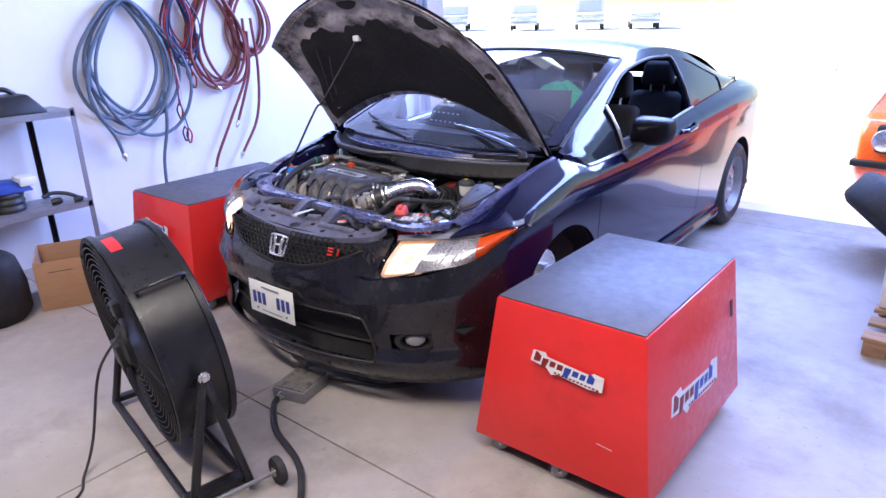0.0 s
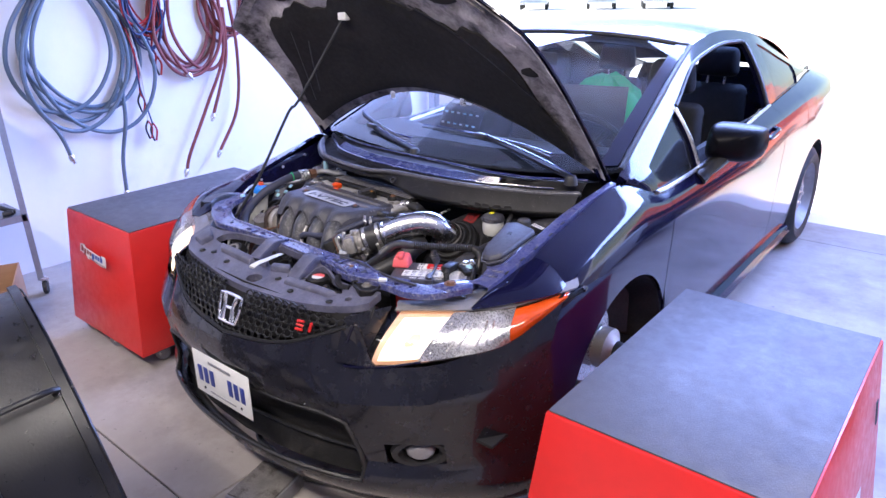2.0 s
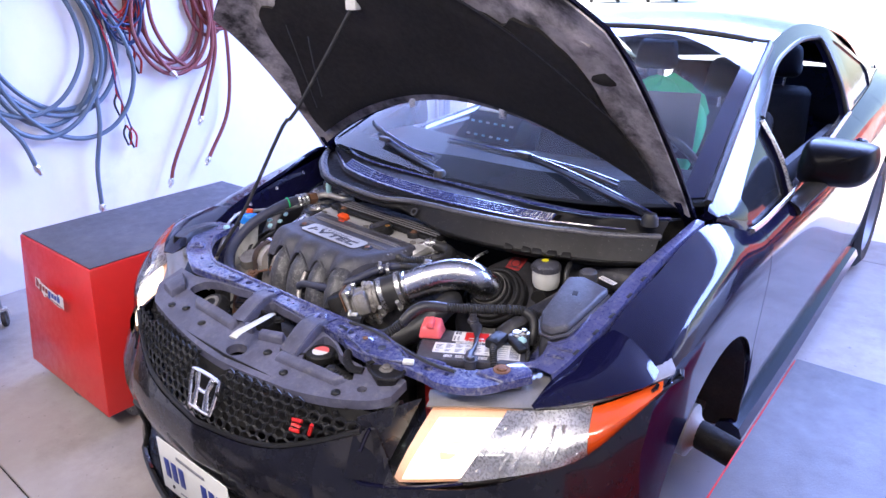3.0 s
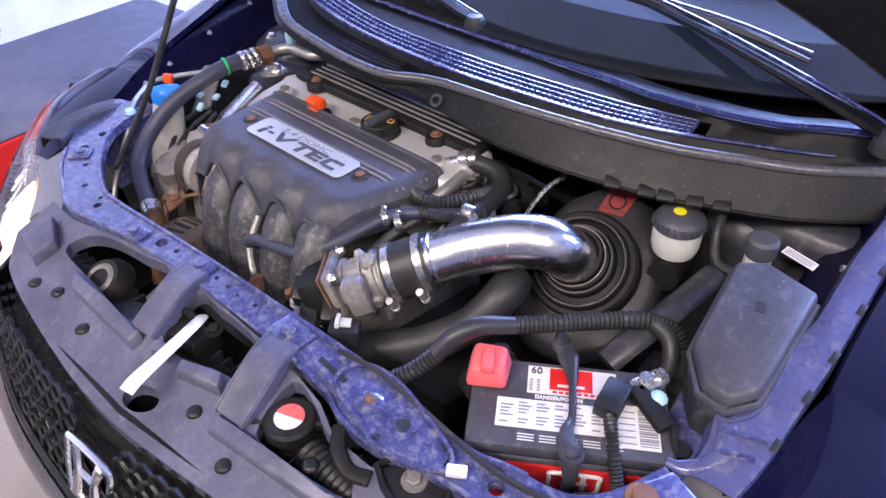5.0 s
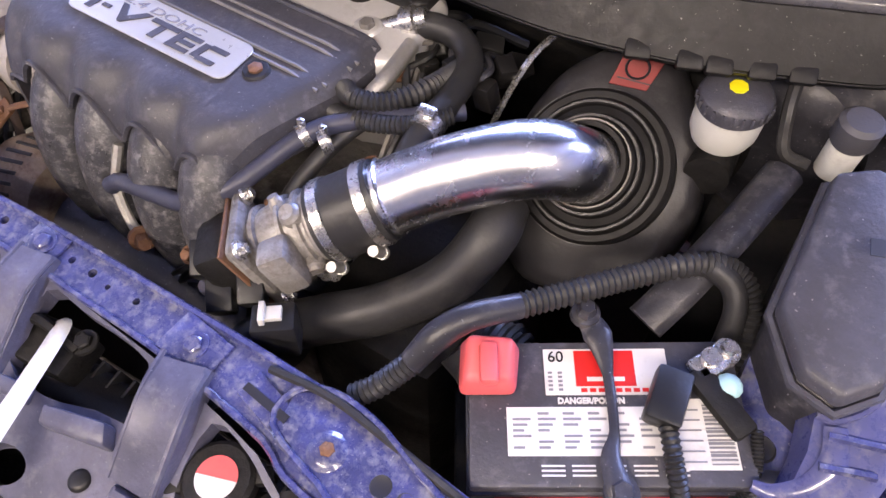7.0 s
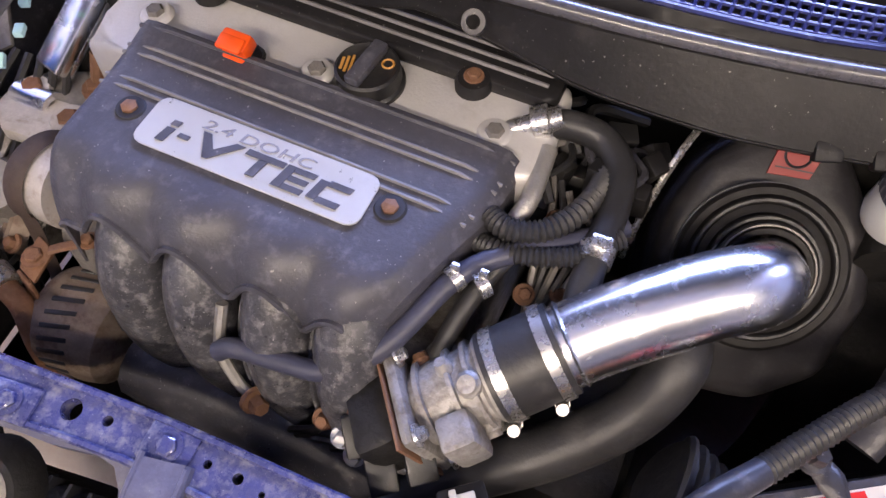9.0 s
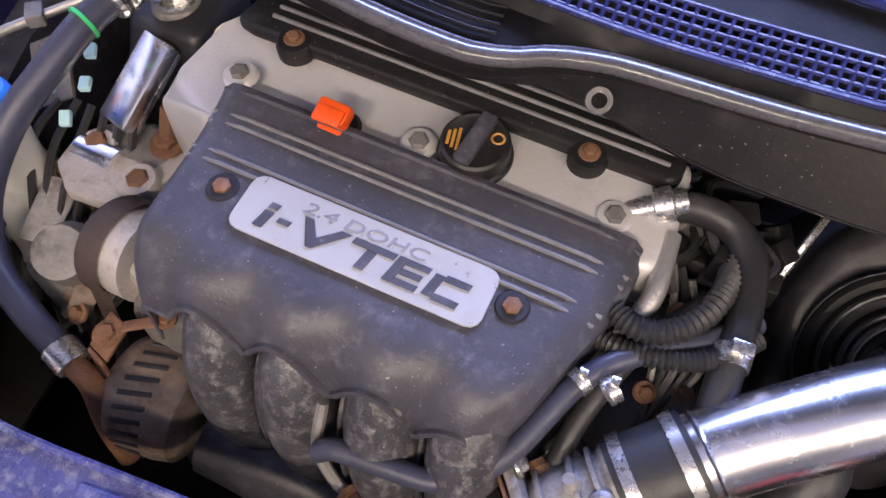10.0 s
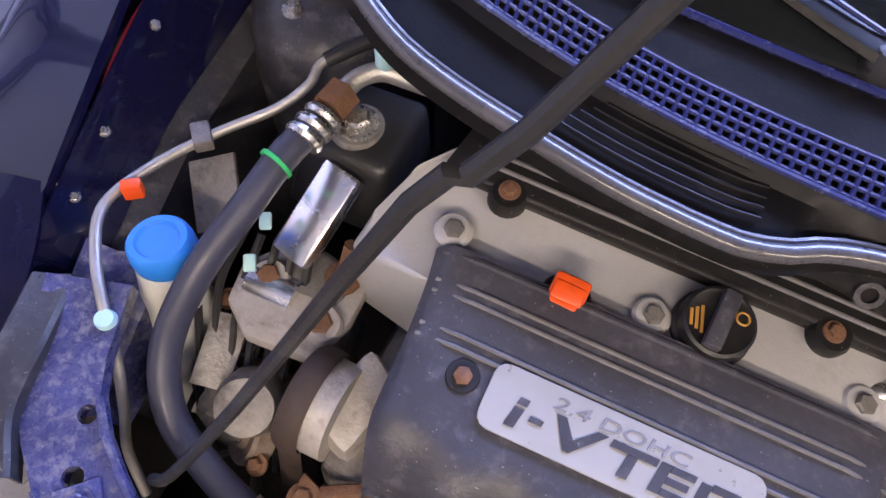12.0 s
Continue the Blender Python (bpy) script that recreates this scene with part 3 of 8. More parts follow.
    part("door_inner", sheet([[(s * (0.80 - 0.05 * b), y, 0.3 + (0.62 + 0.02 * (y - 1.4)) * b) for b in (0, 0.5, 0.9, 1)] for y in np.linspace(1.42, 2.75, 8)], 0.03), M_dash, door, "dark inner door lining")
    # inner wheel arch and tyre bay
    for yc in (FRONT_Y, REAR_Y):
        part("arch_liner", sheet([[(s * x, yc - (ARCH + .005) * math.cos(a), WHEEL_Z + (ARCH + .005) * math.sin(a)) for x in (0.50, 0.7, 0.862)] for a in np.linspace(-0.3, math.pi + 0.3, 24)], 0.008), M_dark, car, "black wheel arch liner")

# roof, screens, boot
ROOF_Y = [2.00, 2.15, 2.50, 2.90, 3.10]


def crown(y, u, drop=0.0):
    """Roof across u from -1 to 1."""
    e, zt = RX(y), RZ(y)
    return Vector((e * u, y - 0.10 * (1 - u * u) * max(0, min(1, (2.3 - y) / 0.3)) + 0.06 * (1 - u * u) * max(0, min(1, (y - 2.8) / 0.3)), zt + 0.055 * (1 - abs(u) ** 2.4) - drop))


US = np.linspace(-1, 1, 21)
part("roof", sheet([[crown(y, u) for u in US] for y in np.linspace(2.07, 2.97, 16)], 0.015), M_paint, car)
part("headliner", sheet([[crown(y, u * 0.96, 0.035) for u in US] for y in np.linspace(2.12, 2.9, 6)], 0.01), M_dash, car, "grey roof lining")
SCREEN_BASE = curve([0, .2, .4, .55, .66, .742], [0.935, 0.945, 0.985, 1.035, 1.095, 1.165])
BASE_Z = curve([0, .4, .742], [1.005, 0.995, 1.0])


def screen(u, v):
    a = Vector((0.742 * u, SCREEN_BASE(abs(0.742 * u)), BASE_Z(abs(0.742 * u))))
    b = crown(2.07, u)
    p = a.lerp(b, v)
    p.z += 0.012 * math.sin(math.pi * v)
    return p


glass = part("windscreen", sheet([[screen(u, v) for u in US] for v in np.linspace(0.0, 1.0, 12)]), G_wind, car, "wide clear windscreen")
glass.visible_shadow = False
part("windscreen_seal", tube([tuple(screen(-1, v)) for v in np.linspace(0, 1, 8)] + [tuple(screen(u, 1.0)) for u in np.linspace(-0.95, 0.95, 12)] + [tuple(screen(1, v)) for v in np.linspace(1, 0, 8)], 0.011, 6, 2), M_rubber, glass)
for s in (1, -1):
    part("screen_side", sheet([[screen(s * u, v) + Vector((0, -0.002, 0.004)) for u in (0.915, 0.95, 0.985)] for v in np.linspace(0.02, 0.99, 12)], 0.002), M_paint, glass, "dark band beside the windscreen")
part("screen_header", sheet([[screen(u, v) - Vector((0, -0.004, 0.008)) for u in US] for v in (0.93, 0.965, 1.0)], 0.004), M_black, glass, "black band along the windscreen top")
part("rear_window", sheet([[crown(2.97, u).lerp(Vector((0.66 * u, 3.78 + 0.06 * (1 - u * u), 1.08 + 0.03 * (1 - u * u))), v) + Vector((0, 0, 0.04 * math.sin(math.pi * v))) for u in US] for v in np.linspace(0, 1, 8)], 0.005), G_wind, car, "sloping rear window")
part("boot_lid", sheet([[Vector(((0.66 - 0.06 * v) * u, 3.79 + 0.06 * (1 - u * u) + 0.62 * v, 1.08 + 0.03 * (1 - u * u) - 0.05 * v * v)) for u in US] for v in np.linspace(0, 1, 8)], 0.01), M_paint, car)
part("tail", sheet([[Vector(((0.60 + 0.15 * math.sin(math.pi * min(1, v * 1.2) * 0.6)) * u, 4.44 + 0.05 * math.sin(math.pi * v) * 1 - 0.05 * abs(u) ** 3, 1.0 - 0.72 * v)) for u in US] for v in np.linspace(0, 1, 10)], 0.01), M_paint, car, "rear bumper and tail panel")
part("underbody", block(-0.80, 0.80, 1.38, 4.3, 0.17, 0.24, 0.02), M_dark, car)

# front bumper skin
PLAN = curve([0, .2, .4, .55, .68, .78, .85, .882], [0.0, .014, .058, .118, .198, .295, .40, .50])
SLOPE = curve([.155, .19, .235, .262, .275, .305, .34, .40, .46, .50, .55, .59, .62, .66, .72, .80], [.075, .03, .004, -.002, .001, .020, .034, .034, .022, .004, -.002, .002, .012, .030, .055, .10])
CREASE = curve([0, .34, .42, .456, .60, .72, .818, .86, .882], [.56, .55, .522, .524, .538, .550, .572, .622, .66])
LAMP_BASE = curve([0, .42, .516, .658, .80, .86, .882], [.64, .612, .631, .662, .684, .735, .79])
TOP = curve([0, .12, .25, .36, .43, .462, .49, .53, .65, .78, .85, .882], [.622, .630, .650, .690, .722, .732, .655, .628, .640, .688, .74, .80])


def skin(x, z, out=0.0):
    w = min(1.0, max(0.0, (abs(x) - 0.37) / 0.08))
    zc, zl = CREASE(abs(x)), LAMP_BASE(abs(x))
    q = (z - zc) / max(0.02, zl - zc)
    shelf = -0.008 + 0.060 * min(1.4, q) if q >= 0 else min(SLOPE(z) if z < 0.34 else 0.034, -0.008 + 0.16 * (zc - z))
    return Vector((x, PLAN(abs(x)) + SLOPE(z) * (1 - w) + shelf * w - out, z))


bx = sorted(set([round(-.882 + 1.764 * k / 98, 4) for k in range(99)] + [s * q for q in (.43, .445, .462, .475, .49, .51, .47) for s in (1, -1)]))
bz = [k / 16 for k in range(17)] + [1 + k / 8 for k in range(1, 9)]


def bump_point(x, v):
    zc = min(CREASE(abs(x)), TOP(abs(x)) - 0.02)
    return skin(x, 0.155 + (zc - 0.155) * v if v <= 1 else zc + (TOP(abs(x)) - zc) * (v - 1))


def intake(i, j):
    x = (bx[i] + bx[i + 1]) / 2
    p = bump_point(x, (bz[j] + bz[j + 1]) / 2)
    return abs(x) < 0.50 - 0.25 * max(0, p.z - 0.30) and 0.262 < p.z < 0.455 or abs(abs(x) - 0.632) < 0.070 and 0.328 < p.z < 0.392


bumper = part("front_bumper", sheet([[bump_point(x, v) for v in bz] for x in bx], 0.008, intake), M_bumper, car, "black front bumper", 28)
part("intake_mesh", sheet([[skin(x, z, -0.05) for z in np.linspace(.25, .47, 5)] for x in np.linspace(-.56, .56, 15)], 0.01), M_dark, bumper, "dark lower intake")
for k in (1, 3):
    part("intake_bar", tube([tuple(skin(x, 0.285 + 0.045 * k, -0.035)) for x in np.linspace(-.5, .5, 11)], 0.007, 6, 2), M_black, bumper)
part("lower_lip", tube([tuple(skin(x, 0.170, -0.012)) for x in np.linspace(-.84, .84, 25)], 0.016, 8, 2), M_black, bumper, "matt black lower lip")
for s in (1, -1):
    c = skin(s * 0.645, 0.360)
    n = Vector((s * 0.62, -0.78, 0.0))
    fog = part("fog_lamp", lathe([(0, 0.02), (0.03, 0.018), (0.043, 0.008), (0.047, -0.01), (0.05, -0.03)], 20, axis(c - n * 0.022, n) @ Matrix.Diagonal((0.92, 0.62, 1, 1))), M_lampgrey, bumper, "round fog lamp")
    part("fog_bezel", lathe([(0.05, 0.0), (0.058, 0.012), (0.075, 0.012), (0.08, -0.004), (0.07, -0.02), (0.052, -0.03)], 24, axis(c - n * 0.016, n) @ Matrix.Diagonal((1.10, 0.58, 1, 1)), closed=True), M_black, bumper)
    part("wing_strip", tube([tuple(skin(s * x, z, 0.003)) for x, z in ((.455, .735), (.442, .70), (.432, .655), (.436, .622), (.47, .616), (.56, .632), (.64, .652))], 0.004, 6, 4), M_paint, bumper)
# rim round the lower intake
edge = [(x, .262) for x in np.linspace(-.50, .50, 21)] + [(.498, .30), (.487, .35), (.475, .40), (.462, .452)] + [(x, .457) for x in np.linspace(.45, -.45, 19)] + [(-.462, .452), (-.475, .40), (-.487, .35), (-.498, .30)]
part("intake_rim", tube([tuple(skin(x, z, -0.002)) for x, z in edge], 0.008, 8, 1, closed=True), M_black, bumper)
# number plate
plate = part("number_plate", moved(prism([(-.152, -.076), (.152, -.076), (.152, .076), (-.152, .076)], 0, 0.003, 0.001), axis((-0.012, -0.004, 0.445), (0, -1, 0.02)) @ pose(0, 0, 0, 0, 0, 180 if False else 0)), M_white, bumper, "white number plate")
for x in np.linspace(-0.115, 0.115, 8):
    if abs(x) > 0.02:
        part("plate_bar", block(x - 0.023, x - 0.001, -0.0095, -0.0075, 0.415, 0.472, 0.0008), M_blueink, plate)
part("plate_strip", block(-0.072, 0.048, -0.0095, -0.0075, 0.494, 0.503, 0.0008), M_greyink, plate)
part("plate_strip", block(-0.082, 0.058, -0.0095, -0.0075, 0.385, 0.390, 0.0008), M_greyink, plate)
for x in (-0.112, 0.088):
    part("plate_screw", bolt((x, -0.0075, 0.392), (0, -1, 0), 0.005, 0.003, False), M_ink_holeshade, plate)

# honeycomb grille with its badge
GT = curve([0, .15, .3, .40, .45], [.758, .757, .753, .747, .742])


def grille_point(x, z, out=0.0):
    return Vector((x, PLAN(abs(x)) + 0.026 + 0.42 * (z - 0.62) - out, z))


grille = part("grille", sheet([[grille_point(x, TOP(abs(x)) * (1 - v) + GT(abs(x)) * v, -0.035) for v in np.linspace(0, 1, 4)] for x in np.linspace(-.44, .44, 31)], 0.006), M_dark, car, "black honeycomb grille")
cells = []
for r in range(9):
    for c in range(-15, 16):
        x, z = 0.030 * c + 0.015 * (r % 2), 0.625 + 0.0175 * r
        if TOP(abs(x)) + 0.006 < z < GT(abs(x)) - 0.006 and abs(x) < 0.43 and not (abs(x) < 0.055 and z > 0.655):
            ring = [grille_point(x + 0.0155 * math.cos(k * math.pi / 3 + math.pi / 6), z + 0.0118 * math.sin(k * math.pi / 3 + math.pi / 6), 0.0) for k in range(6)]
            cells.append(tube([tuple(p) for p in ring], 0.0033, 4, 1, closed=True))
part("honeycomb", join(*cells), M_black, grille, "black plastic honeycomb")
part("grille_frame", tube([tuple(grille_point(x, TOP(abs(x)) + 0.003, 0.006)) for x in np.linspace(-.44, .44, 31)], 0.006, 6, 1), M_black, grille)
bd = Matrix.Translation((0.012, 0.047, 0.698)) @ pose(0, 0, 0, 68, 0, 0)
ring2 = [(-.042, .040), (.042, .040), (.052, .026), (.043, -.036), (.030, -.044), (-.030, -.044), (-.043, -.036), (-.052, .026)]
badge = part("badge", moved(tube([(x, y, 0.0) for x, y in ring2], 0.0048, 8, 3, closed=True), bd), M_chrome, grille, "chrome badge")
for s in (-1, 1):
    part("badge_stroke", moved(tube([(s * .030, .036, 0.0), (s * .020, .004, 0.002), (s * .024, -.038, 0.0)], [0.008, 0.006, 0.009], 8, 4), bd), M_chrome, badge)
part("badge_stroke", moved(tube([(-.020, .0, 0.0), (.020, .0, 0.0)], 0.0055, 8, 1), bd), M_chrome, badge)
for k, pts in enumerate(([(-.026, .014), (-.042, .014), (-.044, .003), (-.028, .0), (-.030, -.012), (-.046, -.012)], [(-.008, .014), (-.011, -.012)])):
    o = grille_point(0.325, 0.718, 0.008)
    part("grille_emblem", tube([(o.x + 0.028 + x * 1.35 + z * 0.3, o.y - 0.003 + 0.34 * x, o.z - 0.004 + z * 1.1) for x, z in pts], 0.0044, 6, 1), M_redink, grille, "red metal emblem")

# headlamps; the housings reach less far back beside the battery
reach = curve([.45, .55, .64, .74, .90], [.32, .32, .42, 1.0, 1.0])
for s in (1, -1):
    lo = [(.500, .130, .625), (.57, .178, .630), (.68, .242, .656), (.80, .362, .684), (.86, .49, .745), (.886, .615, .792)]
    hi = [(.512, .262, .756), (.600, .325, .757), (.70, .382, .765), (.775, .438, .773), (.842, .525, .788), (.888, .620, .797)]
    L0, H0 = smooth_line(lo, 6), smooth_line(hi, 6)

    def lamp_rows(a, b, shrink=0.0, back=0.0):
        rows = []
        for p, q in list(zip(L0, H0))[a:b]:
            row = []
            for v in np.linspace(shrink, 1 - shrink, 7):
                w = p.lerp(q, v) + Vector((0.014, -0.040, 0.008)) * math.sin(math.pi * v)
                row.append(Vector((s * w.x, w.y + back, w.z - back * 0.3)))
            rows.append(row)
        return rows
    def bowl(a, b, shrink, near, deep):
        """A reflector dish: deep at its middle, near the lens at its rim."""
        rows = lamp_rows(a, b, shrink, 0.0)
        for i, row in enumerate(rows):
            for j, p in enumerate(row):
                d = near + (deep - near) * math.sin(math.pi * i / (len(rows) - 1)) * math.sin(math.pi * j / 6)
                row[j] = Vector((p.x, p.y + d, p.z - 0.3 * d))
        return rows
    lamp = part("headlamp", sheet(lamp_rows(0, 31, 0.0, 0.058), 0.008), M_black, car, "clear headlamp with amber corner")
    part("low_beam", sheet(bowl(2, 10, 0.13, 0.012, 0.034), 0.004), M_lampglow, lamp, "lit warm white beam chamber")
    # sheet behind the dish that glows to imitate the beam's warm edge
    part("beam_rim", sheet(lamp_rows(0, 11, 0.02, 0.030), 0.004), M_warmglow, lamp, "warm edge of the beam, its glow put in as emission")
    part("high_beam", sheet(bowl(9, 20, 0.05, 0.010, 0.040), 0.004), M_reflector, lamp, "silver reflector chamber")
    part("turn_signal", sheet(lamp_rows(19, 29, 0.08, 0.012), 0.006), M_amber, lamp, "amber turn signal")
    for k, a in enumerate((9, 10.5, 12, 13.5, 15, 16.5, 18)):
        p, q = [Vector(r) for r in (lamp_rows(int(a), int(a) + 1, 0.08, 0.014)[0][1], lamp_rows(int(a), int(a) + 1, 0.08, 0.014)[0][5])]
        part("reflector_rib", tube([tuple(p), tuple(p.lerp(q, 0.5) + Vector((0, 0.012, 0))), tuple(q)], 0.0028, 6, 3), M_chrome, lamp)
    lens = part("lens", sheet(lamp_rows(0, 31)), G_lens, lamp, "clear lamp lens")
    lens.visible_shadow = False
    corner_rows = []
    for k in (0, .35, .7, 1.0):
        row = [grille_point(.425, .632 + .118 * v).lerp(Vector((.478, .140, .618)).lerp(Vector((.492, .268, .758)), v), k) for v in np.linspace(0, 1, 6)]
        corner_rows.append([Vector((s * q.x, q.y, q.z)) for q in row])
    part("bumper_corner", sheet(corner_rows, 0.006), M_bumper, car, "black bumper corner beside the headlamp")
    part("lamp_housing_top", sheet([[Vector((s * (q.x + 0.002), q.y - 0.006, q.z + 0.001)), Vector((s * q.x, q.y + 0.006, q.z + 0.007)), Vector((s * (q.x - 0.035 * reach(q.x)), q.y + 0.055 * reach(q.x), q.z + 0.010)), Vector((s * (q.x - 0.085 * reach(q.x)), q.y + 0.13 * reach(q.x), q.z + 0.004)), Vector((s * (q.x - 0.10 * reach(q.x)), q.y + 0.15 * reach(q.x), q.z - 0.09))] for q in H0], 0.008), M_lampgrey, lamp, "grey plastic lamp housing")
    part("housing_clip", block(-.03, .03, -.006, .006, 0, .008, .002, Matrix.Translation((s * .62, .395, .772)) @ pose(0, 0, 0, 0, 0, s * 26)), M_worn, lamp)


# the wings' front tips lie over the lamp housings
for s in (1, -1):
    near = smooth_line([(.694, .372, .770), (.694, .45, .791), (.706, .50, .806), (.720, .575, .830), (.738, .63, .847)], 4)
    far = smooth_line([(.702, .368, .768), (.762, .412, .781), (.832, .486, .794), (.866, .545, .798), (.864, .60, .800)], 4)
    shift = 0.0 if s > 0 else -0.034
    part("fender_tip", sheet([[Vector((s * (p.x + shift * (1 - k)), p.y, p.z)).lerp(Vector((s * q.x, q.y, q.z)), k) + Vector((0, 0, .016 * math.sin(math.pi * k) * min(1, (q - p).length / .1))) for k in np.linspace(0, 1, 8)] for p, q in zip(near, far)], .006), M_paint, car, "pointed front end of the wing")

# wheels: steel rims at the back, bare hubs at the front
def wheel(x, y, z, s, parent, r=0.315, w=0.205):
    prof = [(r - 0.105, -w / 2), (r - 0.10, -w / 2 - 0.004), (r - 0.05, -w / 2 - 0.012), (r - 0.012, -w / 2 + 0.012), (r, -w / 2 + 0.035), (r, w / 2 - 0.035), (r - 0.012, w / 2 - 0.012), (r - 0.05, w / 2 + 0.012), (r - 0.10, w / 2 + 0.004), (r - 0.105, w / 2)]
    m = axis((x, y, z), (s, 0, 0))
    tyre = part("tyre", lathe(prof, 48, m, closed=True), M_tyre, parent, "black winter tyre")
    lugs = []
    for k in range(40):
        for side in (-1, 0, 1):
            a = 6.28318 * (k + 0.5 * (side == 0)) / 40
            lugs.append(block(-0.012, 0.012, -0.022, 0.022, -0.002, 0.007, 0, m @ Matrix.Rotation(a, 4, "Z") @ Matrix.Translation((r, 0, side * 0.052)) @ pose(0, 90, 0) @ pose(0, 0, 0, 18 * side, 0, 0)))
    tagged(part("tread", join(*lugs), M_tyre, tyre), kind="stuff")
    rim = part("rim", lathe([(0.21, w / 2 + 0.002), (0.205, w / 2 - 0.012), (0.19, 0.06), (0.175, 0.045), (0.15, 0.05), (0.10, 0.068), (0.06, 0.066), (0.05, 0.05), (0.0, 0.05)], 40, m), M_steel, parent, "grey steel rim")
    for k in range(10):
        a = 6.28318 * k / 10
        # no openings in the rim: dark discs paint in their shade
        part("rim_hole", lathe([(0, 0.003), (0.017, 0.002), (0.02, 0.0)], 12, m @ Matrix.Translation((0.157 * math.cos(a), 0.157 * math.sin(a), 0.0505))), M_dark, rim)
    for k in range(5):
        a = 6.28318 * k / 5
        part("wheel_nut", bolt(m @ Vector((0.055 * math.cos(a), 0.055 * math.sin(a), 0.066)), (s, 0, 0), 0.011, 0.015, False), M_zinc, rim)


for s in (1, -1):
    wheel(s * 0.768, REAR_Y, 0.322, s, car)
    m = axis((s * 0.74, FRONT_Y, 0.40), (s, 0, 0))
    part("brake_disc", lathe([(0, -0.01), (0.14, -0.01), (0.14, 0.012), (0.08, 0.012), (0.08, 0.05), (0.0, 0.055)], 36, m), M_zinc, car, "bare steel brake disc")
    part("hub_adapter", lathe([(0, 0.12), (0.03, 0.12), (0.05, 0.10), (0.075, 0.09), (0.075, 0.05), (0, 0.05)], 24, m), M_alu, car)
    part("dyno_shaft", tube([(s * 0.84, FRONT_Y, 0.40), (s * 1.06, 0.98, 0.37)], 0.04, 14, 1), M_dark, car, "dark drive shaft to the dynamometer")

# open bonnet, hinged at its rear corners
HINGE = Matrix.Translation((0, 1.10, 0.975)) @ Matrix.Rotation(radians(-65), 4, "X") @ Matrix.Translation((0, -1.10, -0.975))


def hood_point(u, v, down=0.0):
    """u across, v from the rear edge (0) to the nose (1), lying shut."""
    front = 0.195 + 0.26 * abs(u) ** 2.2
    rear = 0.84 + 0.27 * abs(u) ** 1.8
    y = rear + (front - rear) * v
    x = u * (0.735 - 0.06 * v)
    z = 0.982 - 0.175 * v ** 1.25 + 0.035 * (1 - u * u) - 0.03 * v ** 6 - down
    return HINGE @ Vector((x, y, z))


HU, HV = np.linspace(-1, 1, 31), np.linspace(0, 1, 21)
hood = part("bonnet", sheet([[hood_point(u, v) for u in HU] for v in HV], 0.006), M_paint, car, "open bonnet with a dusty inner frame and a worn black liner")
part("inner_frame", sheet([[hood_point(u * 0.985, 0.012 + v * 0.972, 0.014 + 0.016 * (abs(u) < 0.82 and 0.12 < v < 0.84)) for u in HU] for v in HV], 0.004), M_hoodin, hood, "dusty grey inner panel")
def liner_edge(u, v):
    """Torn front edge and wandering sides of the mat."""
    ragged = 0.035 * math.sin(7 * u + 1) + 0.022 * math.sin(17 * u) + 0.012 * math.sin(41 * u + 2)
    return hood_point(u * (0.87 - 0.22 * max(0, v - 0.35) + 0.02 * math.sin(9 * v)), 0.075 + v * (0.63 + ragged - 0.06 * u), 0.040 - 0.006 * (abs(u) > 0.95 or v < 0.05 or v > 0.95))


part("liner", sheet([[liner_edge(u, v) for u in np.linspace(-1, 1, 61)] for v in np.linspace(0, 1, 21)], 0.008), M_liner, hood, "torn black insulation mat")
for u0, v0, u1, v1 in ((0.30, 0.70, 0.80, 0.42), (0.36, 0.68, 0.84, 0.40), (-0.62, 0.66, -0.80, 0.22), (-0.55, 0.55, -0.72, 0.25)):
    part("liner_crease", tube([tuple(hood_point(u0 + (u1 - u0) * k, v0 + (v1 - v0) * k + 0.02 * math.sin(3 * k), 0.047)) for k in np.linspace(0, 1, 7)], 0.004, 6, 2, flat=0.5), M_trim, hood)
for u, v, r in ((0.55, 0.86, 0.05), (-0.1, 0.90, 0.045), (-0.55, 0.87, 0.04), (0.85, 0.62, 0.03)):
    part("frame_dimple", lathe([(0, 0.006), (r * 0.7, 0.005), (r, 0.0)], 18, axis(hood_point(u, v, 0.018), HINGE.to_3x3() @ Vector((0, 0, -1))) @ Matrix.Diagonal((1.5, 0.8, 1, 1))), M_liner, hood)
for u0, u1, v in ((-0.85, 0.85, 0.80), (-0.8, 0.8, 0.955)):
    part("frame_bead", tube([tuple(hood_point(u, v - 0.05 * u * u, 0.022)) for u in np.linspace(u0, u1, 15)], 0.006, 6, 2, flat=0.6), M_hoodin, hood)
for s in (1, -1):
    part("hinge", tube([(s * 0.70, 1.16, 0.92), (s * 0.705, 1.10, 0.975), tuple(hood_point(s * 0.95, 0.06, 0.02))], 0.012, 6, 2, flat=0.5), M_paint, hood)
    a = hood_point(s * 0.24, 0.015, 0.02)
    part("hook", block(-0.012, 0.012, -0.004, 0.004, -0.02, 0.02, 0.002, Matrix.Translation(a)), M_zinc, hood)
tip = hood_point(-0.19, 0.60, 0.05)
part("prop_rod", tube([(-0.485, 0.425, 0.79), (-0.462, 0.435, 0.82), (-0.40, 0.50, 0.95), tuple(Vector((-0.466, 0.43, 0.81)).lerp(tip, 0.52) + Vector((-0.012, 0, 0.01))), tuple(Vector((-0.466, 0.43, 0.81)).lerp(tip, 0.60)), tuple(tip)], 0.0056, 8, 3), M_rubber, car, "thin black bonnet prop rod")
